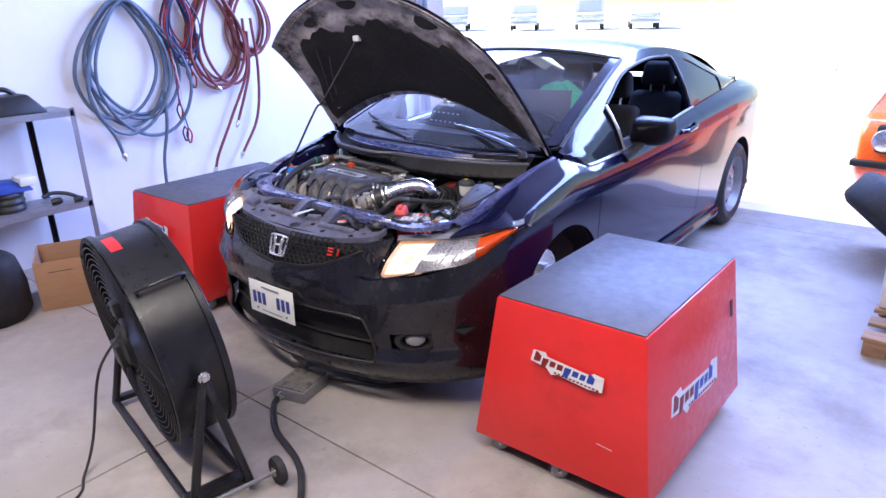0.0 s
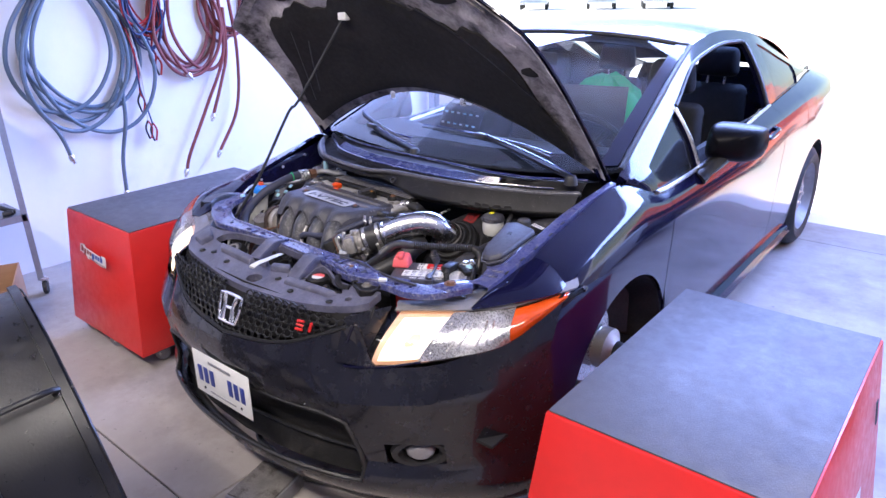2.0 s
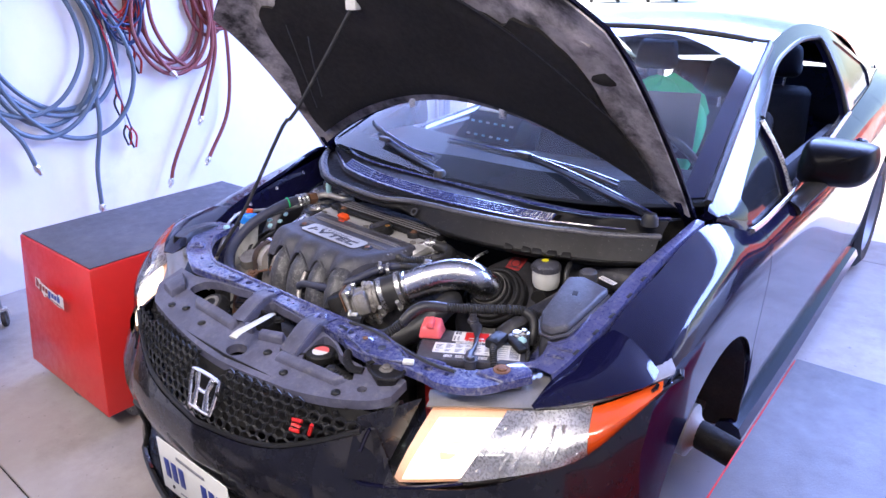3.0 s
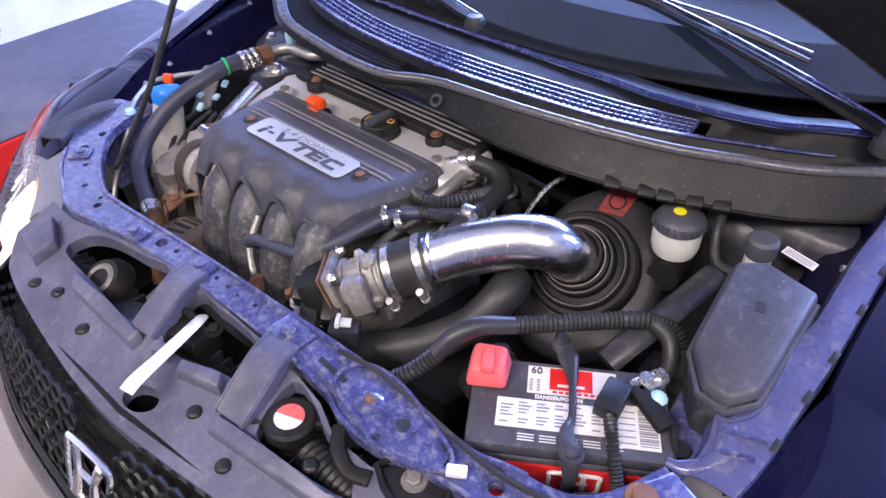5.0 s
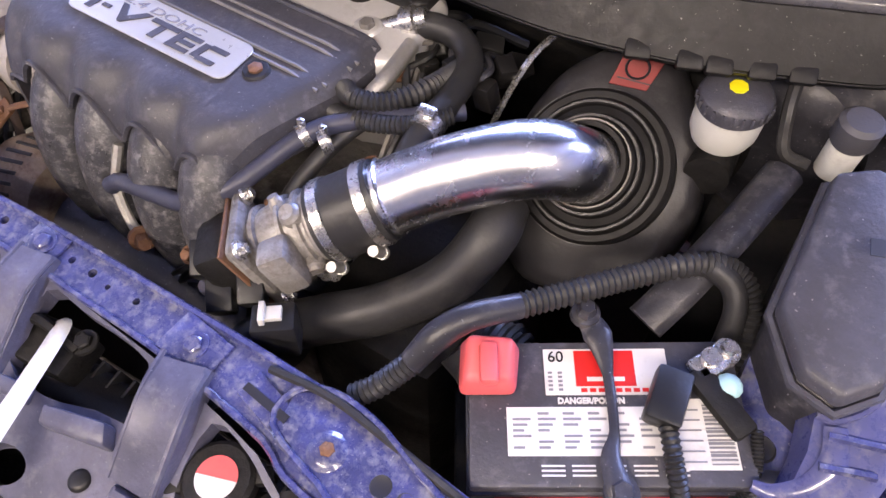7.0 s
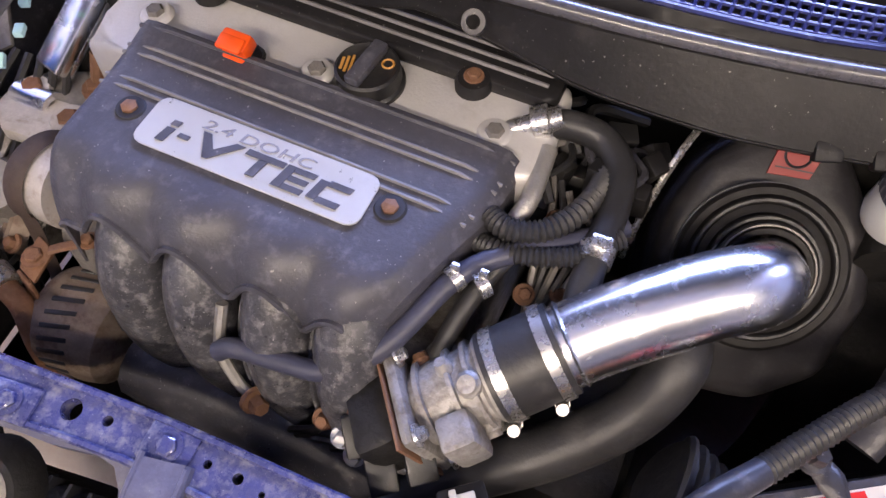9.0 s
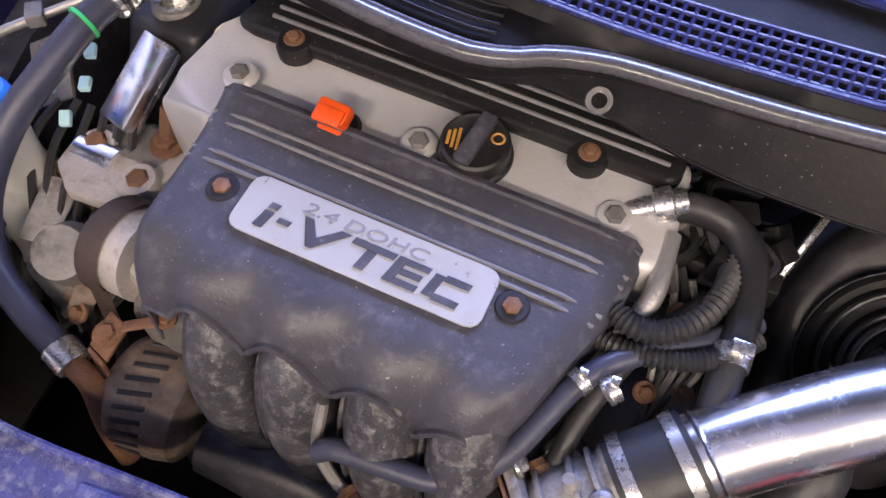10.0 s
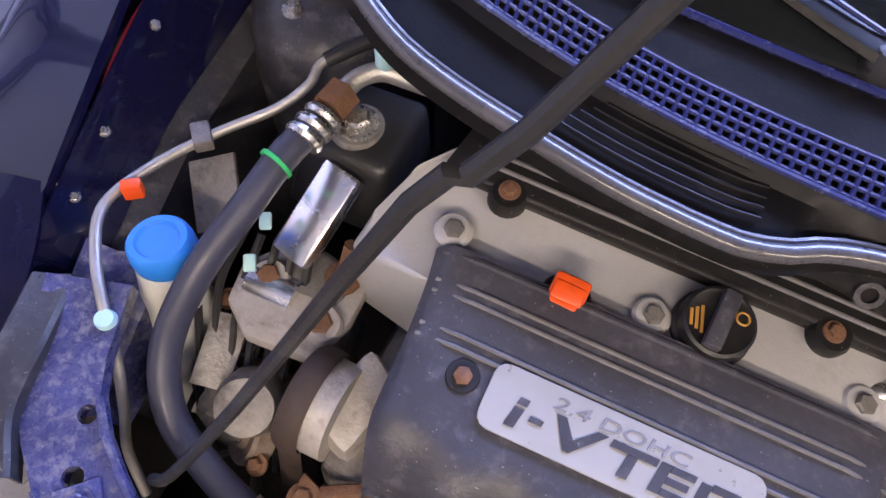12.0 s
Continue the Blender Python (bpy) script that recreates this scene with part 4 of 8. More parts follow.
part("prop_clip", block(-0.02, 0.02, -0.012, 0.012, -0.012, 0.02, 0.004, Matrix.Translation(tip)), M_white, hood)

# cabin
part("dashboard", sheet([[Vector((x, y + 0.10 * (x / 0.7) ** 2, z)) for x in np.linspace(-.68, .68, 15)] for y, z in ((1.08, 0.975), (1.30, 0.985), (1.45, 0.985), (1.55, 0.955), (1.58, 0.85), (1.54, 0.55))], 0.02), M_dash, car, "dark grey dashboard")
part("cabin_floor", block(-0.76, 0.76, 1.3, 3.6, 0.245, 0.27, 0.0), M_seat, car)


def car_seat(x, y, name="front_seat"):
    st = part(name, hexa([(x - .25, y - .28, .34), (x + .25, y - .28, .34), (x + .25, y + .22, .30), (x - .25, y + .22, .30)], [(x - .24, y - .28, .48), (x + .24, y - .28, .48), (x + .24, y + .22, .44), (x - .24, y + .22, .44)], .05, 3), M_seat, car, "black cloth seat")
    part("backrest", hexa([(x - .24, y + .12, .42), (x + .24, y + .12, .42), (x + .24, y + .26, .42), (x - .24, y + .26, .42)], [(x - .19, y + .33, 1.02), (x + .19, y + .33, 1.02), (x + .19, y + .42, 1.02), (x - .19, y + .42, 1.02)], .05, 3), M_seat, st)
    part("headrest", hexa([(x - .13, y + .33, 1.06), (x + .13, y + .33, 1.06), (x + .13, y + .43, 1.06), (x - .13, y + .43, 1.06)], [(x - .11, y + .36, 1.23), (x + .11, y + .36, 1.23), (x + .11, y + .44, 1.23), (x - .11, y + .44, 1.23)], .04, 3), M_seat, st)
    for d in (-.05, .05):
        part("headrest_post", tube([(x + d, y + .37, 1.0), (x + d, y + .385, 1.09)], .007, 8, 1), M_zinc, st)


car_seat(.36, 2.15)
car_seat(-.36, 2.15)
car_seat(.33, 2.95, "rear_seat")
car_seat(-.33, 2.95, "rear_seat")
SW = axis((.37, 1.66, .93), (0, .86, .5))
wheel_ring = part("steering_wheel", moved(tube([(.18 * math.cos(a), .18 * math.sin(a), 0) for a in np.linspace(0, 6.28318, 25)[:-1]], .015, 8, 1, closed=True), SW), M_black, car, "black steering wheel")
part("wheel_boss", lathe([(0, .03), (.05, .025), (.07, 0), (.05, -.03), (0, -.05)], 20, SW), M_black, wheel_ring)
for a in (0, 2.3, 4.0):
    part("spoke", moved(tube([(.05 * math.cos(a), .05 * math.sin(a), 0), (.17 * math.cos(a), .17 * math.sin(a), 0)], .014, 8, 1), SW), M_black, wheel_ring)
part("rear_view_mirror", block(-.11, .11, 1.78, 1.80, 1.255, 1.315, .012), M_black, car, "black rear-view mirror")


def wiper_set(arm_pts, blade_pts):
    """A wiper lying at the foot of the screen: broad arm, joint, long blade; thin blue tubes paint in the edge
    highlights.
    """
    lift = lambda x, y, d=0.0: (x, y, .998 + .36 * max(0, y - .96) + d)
    arm = part("wiper_arm", tube([lift(x, y, .012) for x, y in arm_pts], [.017, .015, .011, .009], 8, 4, flat=.5), M_scuttle, car, "black wiper arm")
    part("arm_edge", tube([lift(x, y + .008, .020) for x, y in arm_pts], .0024, 6, 4), M_skytint, arm)
    part("wiper_blade", tube([lift(x, y, .008) for x, y in blade_pts], [.004, .008, .007, .004], 6, 4), M_rubber, arm)
    part("blade_edge", tube([lift(x, y + .006, .016) for x, y in blade_pts], .0026, 6, 4), M_skytint, arm)
    part("wiper_joint", block(-.03, .03, -.010, .010, -.006, .010, .004, Matrix.Translation(lift(*arm_pts[-1], .014)) @ pose(0, 0, 0, 0, 0, -12)), M_trim, arm)
    part("pivot_cap", lathe([(0, .022), (.014, .020), (.020, .010), (.022, -.01)], 16, Matrix.Translation(lift(*arm_pts[0]))), M_rubber, arm)


wiper_set([(.675, .940), (.612, .972), (.40, 1.045), (.19, 1.105)], [(.53, 1.05), (.36, 1.085), (.0, 1.115), (-.12, 1.12)])
wiper_set([(-.02, .955), (-.08, .972), (-.24, 1.02), (-.36, 1.065)], [(-.10, 1.02), (-.24, 1.045), (-.46, 1.13), (-.52, 1.17)])
# the black band along the foot of the glass
part("screen_foot", sheet([[screen(u, v) - Vector((0, -.004, .010)) for u in US] for v in (0.0, .05, .11)], .003), M_darkglass, glass, "black band along the windscreen foot")
# the whole car stands turned a touch, its nose towards the driver's side
TURNED = Matrix.Translation((0, 3.6, 0)) @ pose(0, 0, 0, 0, 0, 0.30) @ Matrix.Translation((0, -3.6, 0))
car.matrix_basis = TURNED @ car.matrix_basis
WORLD[car] = car.matrix_basis.copy()


# ---- engine bay ----
# the engine leans in the car: its parts are drawn in a frame of their own
BAY = Matrix(((0.969, 0.0839, -0.0469, 0.0225), (-0.0469, 0.9684, 0.169, -0.1928), (0.0315, -0.1735, 0.9954, 0.1748), (0, 0, 0, 1)))
UP = (BAY.to_3x3().inverted() @ Vector((0, 0, 1))).normalized()
LEVEL = BAY.to_quaternion().inverted().to_matrix().to_4x4()


def stand(p):
    """An upright frame at a place of the bay."""
    return Matrix.Translation(p) @ LEVEL


FRAME = Matrix()
part("bay_floor", block(-0.66, 0.70, 0.30, 1.0, 0.26, 0.29, 0.01), M_dark, car)
# added dark panels keep the lit slab out of the bay's corners
for s in (1, -1):
    part("splash_panel", block(min(s * .58, s * .84), max(s * .58, s * .84), .30, .64, .40, .412, .003), M_dark, car, "dark panel added to hide the lit floor below")
part("firewall", sheet([[(x, 1.02 + 0.3 * (abs(x) / 0.72) ** 3, z) for x in np.linspace(-.72, .74, 15)] for z in (0.3, 0.6, 0.93)], 0.02), M_dark, car)

# aprons with strut towers
XE, ZE = curve([.46, .62, .85, 1.10, 1.3], [.690, .696, .701, .716, .744]), curve([.46, .62, .85, 1.10, 1.3], [.790, .840, .900, .948, .97])
for s in (1, -1):
    ox = 0.016
    rows = [[(ox + s * XE(y), y, ZE(y)), (ox + s * (XE(y) - 0.012), y, ZE(y) - 0.03), (ox + s * (XE(y) - 0.04), y, ZE(y) - 0.05), (ox + s * .648, y, min(ZE(y) - .055, .822)), (ox + s * .622, y, min(ZE(y) - .07, .800)), (ox + s * .612, y, .65), (ox + s * .59, y, .42)] for y in np.linspace(.47, 1.25, 22)]
    apron = part("inner_wing", sheet([r[3:] for r in rows], 0.004), M_trim, car, "grimy inner wing")
    part("wing_flange", sheet([r[:4] for r in rows], 0.003), M_paint, car, "black painted wing flange")
    part("lamp_carrier", sheet([[(ox + s * (XE(y) - .035 + .0 * y), y, ZE(y) - .028), (ox + s * .625, y, ZE(y) - .030), (ox + s * .585, y + .02, ZE(y) - .045), (ox + s * .57, y + .02, ZE(y) - .10)] for y in np.linspace(.43, .60, 8)], 0.004), M_bay, car, "dusty blue lamp carrier")
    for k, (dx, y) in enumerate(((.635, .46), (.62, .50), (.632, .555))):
        # uncut carrier: a black disc paints in the hole's shade
        part("carrier_hole", lathe([(0, .0012), (.009, .001), (.011, .002), (.013, 0)], 14, Matrix.Translation((ox + s * dx, y, ZE(y) - .0275))), M_ink_holeshade, apron)
    for y in (.54, .63, .70, .82, .95):
        part("wing_bolt", bolt((ox + s * (XE(y) - 0.010), y, ZE(y) - 0.020), (-s * .6, 0, 1), .0042, .006), M_zinc, apron)
    tower = part("strut_tower", lathe([(0, .06), (.03, .06), (.035, .035), (.075, .03), (.10, .01), (.115, -.05), (.12, -.3)], 32, Matrix.Translation((ox + s * .545, .96, .83))), M_trim, car, "grimy strut tower")
    for k in range(3):
        part("tower_nut", bolt((ox + s * .545 + .06 * math.cos(2.1 * k), .96 + .06 * math.sin(2.1 * k), .858), (0, 0, 1), .009, .012), M_zinc, tower)

FRAME = BAY
# cowl: bonnet seal with its dip, dusty fascia, scuttle grille and screen trim
FRAME = Matrix()
SEAL_Y = curve([-.72, -.60, -.50, -.385, -.26, -.15, -.075, -.04, 0, .06, .17, .28, .37, .45, .525, .595, .645, .72], [1.12, .99, .905, .825, .788, .766, .760, .767, .785, .795, .796, .802, .812, .826, .850, .876, .905, .96])
GRILLE_Y = curve([-.72, -.45, -.40, -.20, -.04, .095, .21, .31, .395, .475, .60, .74], [1.16, .958, .925, .862, .838, .828, .829, .833, .845, .868, .915, .99])
GRILLE_BACK = curve([-.72, -.45, -.35, -.14, 0, .13, .24, .34, .425, .475, .60, .74], [1.20, .990, .945, .886, .871, .864, .865, .868, .878, .888, .930, 1.01])
TRIM_Y = curve([-.72, -.50, -.40, -.28, -.11, .03, .15, .27, .373, .466, .547, .60, .68, .74], [1.22, 1.04, .988, .957, .936, .924, .917, .908, .897, .900, .915, .944, .985, 1.03])
CXS = np.linspace(-.70, .715, 71)


def cowl(x, line, k, z):
    return (x, line(x) + k, z - 0.03 * max(0, abs(x - .02) - .5))


scuttle = part("scuttle_panel", sheet([[cowl(x, SEAL_Y, .006, .950) for x in CXS], [cowl(x, SEAL_Y, .020, .952) for x in CXS], [cowl(x, GRILLE_Y, -.012, .958) for x in CXS], [cowl(x, GRILLE_Y, 0, .972) for x in CXS], [cowl(x, GRILLE_BACK, 0, .984) for x in CXS], [cowl(x, TRIM_Y, -.008, .991) for x in CXS], [cowl(x, TRIM_Y, .006, .993) for x in CXS], [cowl(x, TRIM_Y, .08, .975) for x in CXS]], 0.005,
     lambda i, j: i == 3 and -.43 < CXS[j] < .455), M_scuttle, car, "black plastic scuttle panel")
OVER = curve([-.72, -.05, .05, .20, .32, .72], [.004, .006, .016, .036, .046, .046])


DROP = curve([-.72, -.03, .05, .18, .72], [.22, .24, .66, 1.0, 1.0])


def fascia(x, k, z):
    """The dusty face under the seal; it reaches further forward and down on the driver's side."""
    return cowl(x, SEAL_Y, -OVER(x) * k, .957 - (.957 - z) * DROP(x))


part("cowl_fascia", sheet([[cowl(x, SEAL_Y, .09, .957 - .089 * DROP(x)) for x in CXS], [fascia(x, .2 - 1.4 * (1 - DROP(x)), .884) for x in CXS], [fascia(x, .92, .904) for x in CXS], [fascia(x, 1.0, .912) for x in CXS], [fascia(x, .55, .938) for x in CXS], [cowl(x, SEAL_Y, -.008, .956) for x in CXS], [cowl(x, SEAL_Y, .004, .957) for x in CXS]], 0.004), M_fascia, car, "dusty cowl fascia")
part("hood_seal", tube([cowl(x, SEAL_Y, 0, .963) for x in CXS], 0.0085, 10, 1), M_seal, scuttle, "black rubber bonnet seal")
part("seal_ridge", tube([cowl(x, SEAL_Y, .012, .960) for x in CXS], 0.0045, 8, 1), M_seal, scuttle)
part("cowl_bead", tube([fascia(x, 1.0, .908) for x in CXS], 0.004, 6, 1), M_fascia, scuttle)
for x in (.385, .435, .462, .50, .535):
    part("cowl_clip", block(-.013, .013, -.010, .010, -.006, .006, .003, Matrix.Translation(fascia(x, 1.0, .912)) @ pose(0, 0, 0, 35, 0, 18)), M_fascia, scuttle)
part("cowl_eyelet", lathe([(.007, .004), (.012, .004), (.013, 0), (.007, 0)], 18, axis(cowl(.045, SEAL_Y, -OVER(.045) - .003, .938), (0, -.72, .69)), closed=True), M_trim, scuttle)
part("cowl_groove", tube([fascia(x, .72, .9285) for x in CXS[40:]], .0025, 6, 1), M_trim, scuttle)
bars = []
for x in np.arange(-.43, .456, .0105):
    bars.append(tube([cowl(x, GRILLE_Y, 0, .973), cowl(x + .002, GRILLE_BACK, 0, .985)], 0.0026, 6, 1))
for v in np.linspace(0, 1, 5):
    bars.append(tube([(x, GRILLE_Y(x) * (1 - v) + GRILLE_BACK(x) * v, .9732 + .0122 * v) for x in np.linspace(-.43, .455, 49)], 0.0022, 6, 1))
# grille, trim and lip carry the sky's blue sheen in their colour
tagged(part("scuttle_grille", join(*bars), M_skytint, scuttle, "fine black plastic air grille with blue sky sheen in its colour"), kind="stuff")
part("screen_trim", tube([cowl(x, TRIM_Y, 0, .997) for x in CXS], .0042, 8, 1), M_skytint, scuttle, "shiny lower windscreen trim with blue sky sheen in its colour")
part("grille_lip", tube([cowl(x, GRILLE_Y, -.004, .9725) for x in CXS[4:-4]], .003, 6, 1), M_skytint, scuttle)
# black sheet below the lattice paints in the shade of the recess
part("grille_trough", sheet([[cowl(x, GRILLE_Y, -.004, .945) for x in CXS[6:-6]], [cowl(x, GRILLE_BACK, .010, .955) for x in CXS[6:-6]]], .004), M_ink_holeshade, scuttle)
for k in range(5):
    part("scuttle_slot", tube([cowl(x, SEAL_Y, .034 + .010 * k, .9575 + .001 * k) for x in np.linspace(-.25 + .01 * k, -.06, 9)], .0016, 5, 1), M_scuttle, scuttle)


# radiator support bar and front panel
def ribbon(center, half, drop, thick=0.003):
    """A pressed beam: flat top with turned-down edges along a line."""
    line = smooth_line(center, 6)
    rows = []
    for i, p in enumerate(line):
        t = (line[min(i + 1, len(line) - 1)] - line[max(i - 1, 0)]).normalized()
        n = Vector((0, 0, 1)).cross(t).normalized()
        w = half
        rows.append([p + n * w * 1.05 - Vector((0, 0, drop)), p + n * w, p + n * w * .82 + Vector((0, 0, .004)), p + n * w * .2 + Vector((0, 0, .002)), p - n * w * .2 + Vector((0, 0, .002)), p - n * w * .82 + Vector((0, 0, .004)), p - n * w, p - n * w * 1.05 - Vector((0, 0, drop))])
    return sheet(rows, thick)


def pierced(outline, holes, height, thick=.004, lip=.018, flare=.10):
    """A pressed sheet with real openings: flat over its outline, with turned-down edges."""
    bm = bmesh.new()
    edges, rings = [], []
    for ring in [outline] + holes:
        vs = [bm.verts.new((x, y, height(x, y))) for x, y in ring]
        rings.append(vs)
        edges += [bm.edges.new((vs[i], vs[(i + 1) % len(vs)])) for i in range(len(vs))]
    bmesh.ops.triangle_fill(bm, use_beauty=True, use_dissolve=False, edges=edges)
    for vs in rings:
        low = [bm.verts.new(v.co - Vector((0, 0, lip))) for v in vs]
        for i in range(len(vs)):
            bm.faces.new((vs[i], vs[(i + 1) % len(vs)], low[(i + 1) % len(vs)], low[i]))
    bmesh.ops.recalc_face_normals(bm, faces=bm.faces)
    bmesh.ops.solidify(bm, geom=list(bm.faces), thickness=thick)
    return bm


def oval(x, y, a, b=None, turn=0.0, n=12):
    c, d, b = math.cos(radians(turn)), math.sin(radians(turn)), b or a
    return [(x + a * math.cos(t) * c - b * math.sin(t) * d, y + a * math.cos(t) * d + b * math.sin(t) * c) for t in np.linspace(0, 6.28318, n + 1)[:-1]]


def rounded(pts, n=3, closed=True):
    return [(p.x, p.y) for p in smooth_line([(x, y, 0) for x, y in pts], n, closed)]


bar_height = curve([-.66, -.40, -.22, -.07, .15, .30, .45, .70], [.828, .826, .818, .811, .810, .811, .811, .814])
back_edge = [(-.565, .57), (-.535, .47), (-.455, .40), (-.37, .355), (-.318, .346), (-.2, .350), (-.076, .354), (.065, .352), (.158, .351), (.226, .349), (.292, .346), (.347, .339), (.408, .331), (.456, .327), (.50, .337), (.56, .344), (.60, .375), (.635, .44)]
front_edge = [(.69, .41), (.63, .31), (.56, .275), (.501, .277), (.447, .274), (.355, .260), (.292, .266), (.258, .281), (.169, .294), (.109, .300), (.016, .304), (-.102, .308), (-.225, .300), (-.30, .290), (-.366, .284), (-.42, .305), (-.51, .352), (-.60, .44), (-.645, .55)]
punched = [(-.536, .451, .009), (-.518, .401, .010), (-.46, .372, .006), (-.40, .335, .006), (-.33, .318, .007), (-.345, .332, .004), (-.165, .330, .010), (-.130, .333, .005), (-.03, .333, .004), (.0, .332, .005), (.025, .328, .003), (.062, .330, .004), (.30, .325, .006), (.50, .305, .010), (.545, .31, .006)]
bar = part("radiator_support", pierced(rounded(back_edge, 3, False) + rounded(front_edge, 3, False), [oval(x, y, r) for x, y, r in punched], lambda x, y: bar_height(x)), M_bay, car, "scratched dusty blue radiator support")
part("bar_flange", tube([(x, y - .002, bar_height(x) + .001) for x, y in rounded(back_edge, 3, False)[3:44]], .0042, 6, 1), M_bay, bar)
part("bar_flange", tube([(x, y + .002, bar_height(x) + .001) for x, y in rounded(front_edge, 3, False)[8:50]], .0036, 6, 1), M_bay, bar)
for x, y, w, d, a in ((-.218, .316, .026, .017, 4), (-.068, .333, .024, .017, -2), (.146, .322, .032, .022, -8), (.242, .311, .030, .014, -16), (-.50, .385, .020, .017, 40)):
    pad = part("bar_pad", block(-w, w, -d, d, 0, .0045, .0018, Matrix.Translation((x, y, bar_height(x))) @ pose(0, 0, 0, 0, 0, a)), M_bay, bar)
    if x != .242:
        part("bar_bolt", bolt((x, y, bar_height(x) + .004), (0, 0, 1), .0095, .007), M_bay, pad)
# slot shade painted as a thin black plate
part("slot_plate", block(-.026, .026, -.004, .004, 0, .0008, 0, Matrix.Translation((.240, .311, .8160)) @ pose(0, 0, 0, 0, 0, -8)), M_ink_holeshade, bar, "black plate put in for a narrow slot's shade")
part("bar_cable", tube([(.225, .338, .818), (.29, .343, .818), (.36, .335, .816), (.43, .325, .814), (.50, .318, .815), (.555, .325, .815)], .0042, 6, 5), M_rubber, bar, "thin black release cable")
part("bar_clip", block(-.012, .012, -.007, .007, 0, .009, .002, Matrix.Translation((.455, .292, .812)) @ pose(0, 0, 0, 0, 0, 30)), M_white, bar, "white cable clip")
FRAME = BAY
dish = [(.2424, .3947, .6922), (.2385, .4305, .6986), (.2689, .4472, .7012), (.3162, .4456, .70), (.3616, .434, .696), (.4243, .4142, .6899), (.432, .388, .6865), (.3601, .3647, .6833), (.3097, .3771, .687)]
pan = part("bar_pan", hexa([(x, y, z - .008) for x, y, z in dish], [(x, y, z + .0125) for x, y, z in dish], .003), M_bay, bar)
part("pan_rim", tube([(x, y, z + .013) for x, y, z in dish], .0035, 6, 3, closed=True), M_bay, pan)
part("pan_boss", lathe([(0, .004), (.012, .004), (.015, .002), (.019, 0)], 22, stand((.2988, .4036, .7045))), M_bay, pan)
part("pan_bolt", bolt((.2988, .4036, .708), UP, .007, .004, False), M_rust, pan)
# the pan is solid; black discs paint the shade of its holes
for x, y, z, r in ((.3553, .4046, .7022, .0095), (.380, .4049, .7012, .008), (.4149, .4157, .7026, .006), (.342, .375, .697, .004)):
    part("bar_hole", lathe([(0, .0006), (r * .9, .0006), (r, .0010), (r * 1.1, -.001)], 16, stand((x, y, z + .001))), M_ink_holeshade, bar, "black disc put in for a punched hole's shade")
FRAME = Matrix()


def panel_height(x, y):
    return .770 + .30 * (y - .175) - .02 * max(0, abs(x) - .30)


panel_front = [(-.44, .215), (-.40, .180), (-.365, .160), (-.28, .140), (-.185, .124), (-.08, .110), (.02, .105), (.10, .109), (.20, .117), (.27, .126), (.36, .150), (.44, .185), (.475, .215)]
panel_back = [(.475, .262), (.44, .262), (.36, .248), (.29, .255), (.255, .272), (.169, .288), (.10, .296), (-.10, .309), (-.225, .301), (-.36, .283), (-.44, .290)]
openings = [[(-.310, .236), (-.302, .272), (-.25, .292), (-.17, .298), (-.105, .302), (-.078, .245), (-.072, .228), (-.10, .214), (-.21, .224)],
            [(-.022, .224), (-.030, .296), (.02, .297), (.112, .289), (.136, .240), (.09, .230), (.035, .216)],
            [(.202, .274), (.248, .268), (.285, .250), (.335, .240), (.362, .216), (.355, .204), (.237, .195), (.204, .211)]]
fp = part("front_panel", pierced(rounded(panel_front, 3, False) + rounded(panel_back, 2, False), [rounded(o, 3) for o in openings] + [oval(.031, .147, .030, .018, 14, 20), oval(.405, .20, .012, .008, 20)], panel_height, .003, .022), M_panel, car, "dusty black plastic panel above the grille")


def raised(name, pts, h, parent, material, inset=.004):
    """A moulded box standing on the panel."""
    cx_, cy_ = sum(p[0] for p in pts) / len(pts), sum(p[1] for p in pts) / len(pts)
    return part(name, hexa([(x, y, panel_height(x, y) - .004) for x, y in pts], [(x + (cx_ - x) * inset / .05, y + (cy_ - y) * inset / .05, panel_height(x, y) + h) for x, y in pts], .004, 2), material, parent)


raised("panel_rib", [(-.225, .196), (-.040, .184), (-.038, .206), (-.135, .212), (-.250, .219)], .017, fp, M_panel)
raised("panel_rib", [(.052, .193), (.132, .209), (.120, .228), (.046, .211)], .018, fp, M_panel)
raised("panel_rib", [(.148, .166), (.345, .178), (.362, .199), (.240, .192), (.146, .190)], .013, fp, M_panel)
raised("panel_rib", [(-.40, .205), (-.33, .190), (-.322, .232), (-.385, .265)], .020, fp, M_panel)
raised("panel_rib", [(-.012, .196), (.026, .200), (.022, .216), (-.016, .212)], .016, fp, M_panel)
for pts, w in (([(-.062, .322, .818), (-.056, .285, .820), (-.050, .245, .806), (-.046, .208, .789)], .024), ([(.152, .304, .817), (.160, .270, .820), (.166, .232, .806), (.168, .192, .781)], .027)):
    br = part("panel_bridge", ribbon(pts, w, .022), M_panel, fp)
    part("bridge_rib", tube([(x - w * .9, y, z + .003) for x, y, z in pts], .003, 6, 3), M_panel, br)
    part("bridge_rib", tube([(x + w * .9, y, z + .003) for x, y, z in pts], .003, 6, 3), M_panel, br)
cup = [(.372, .250), (.400, .276), (.456, .278), (.462, .240), (.430, .222)]
cp = part("cable_bracket", hexa([(x, y, .772) for x, y in cup], [(x, y, .800) for x, y in cup], .004), M_fascia, fp, "grey moulded bracket")
part("bracket_rim", tube([(x, y, .802) for x, y in cup], .0045, 6, 2, closed=True), M_fascia, cp)
part("bracket_bolt", bolt((.418, .262, .800), (0, 0, 1), .010, .008), M_dirtyalu, cp)
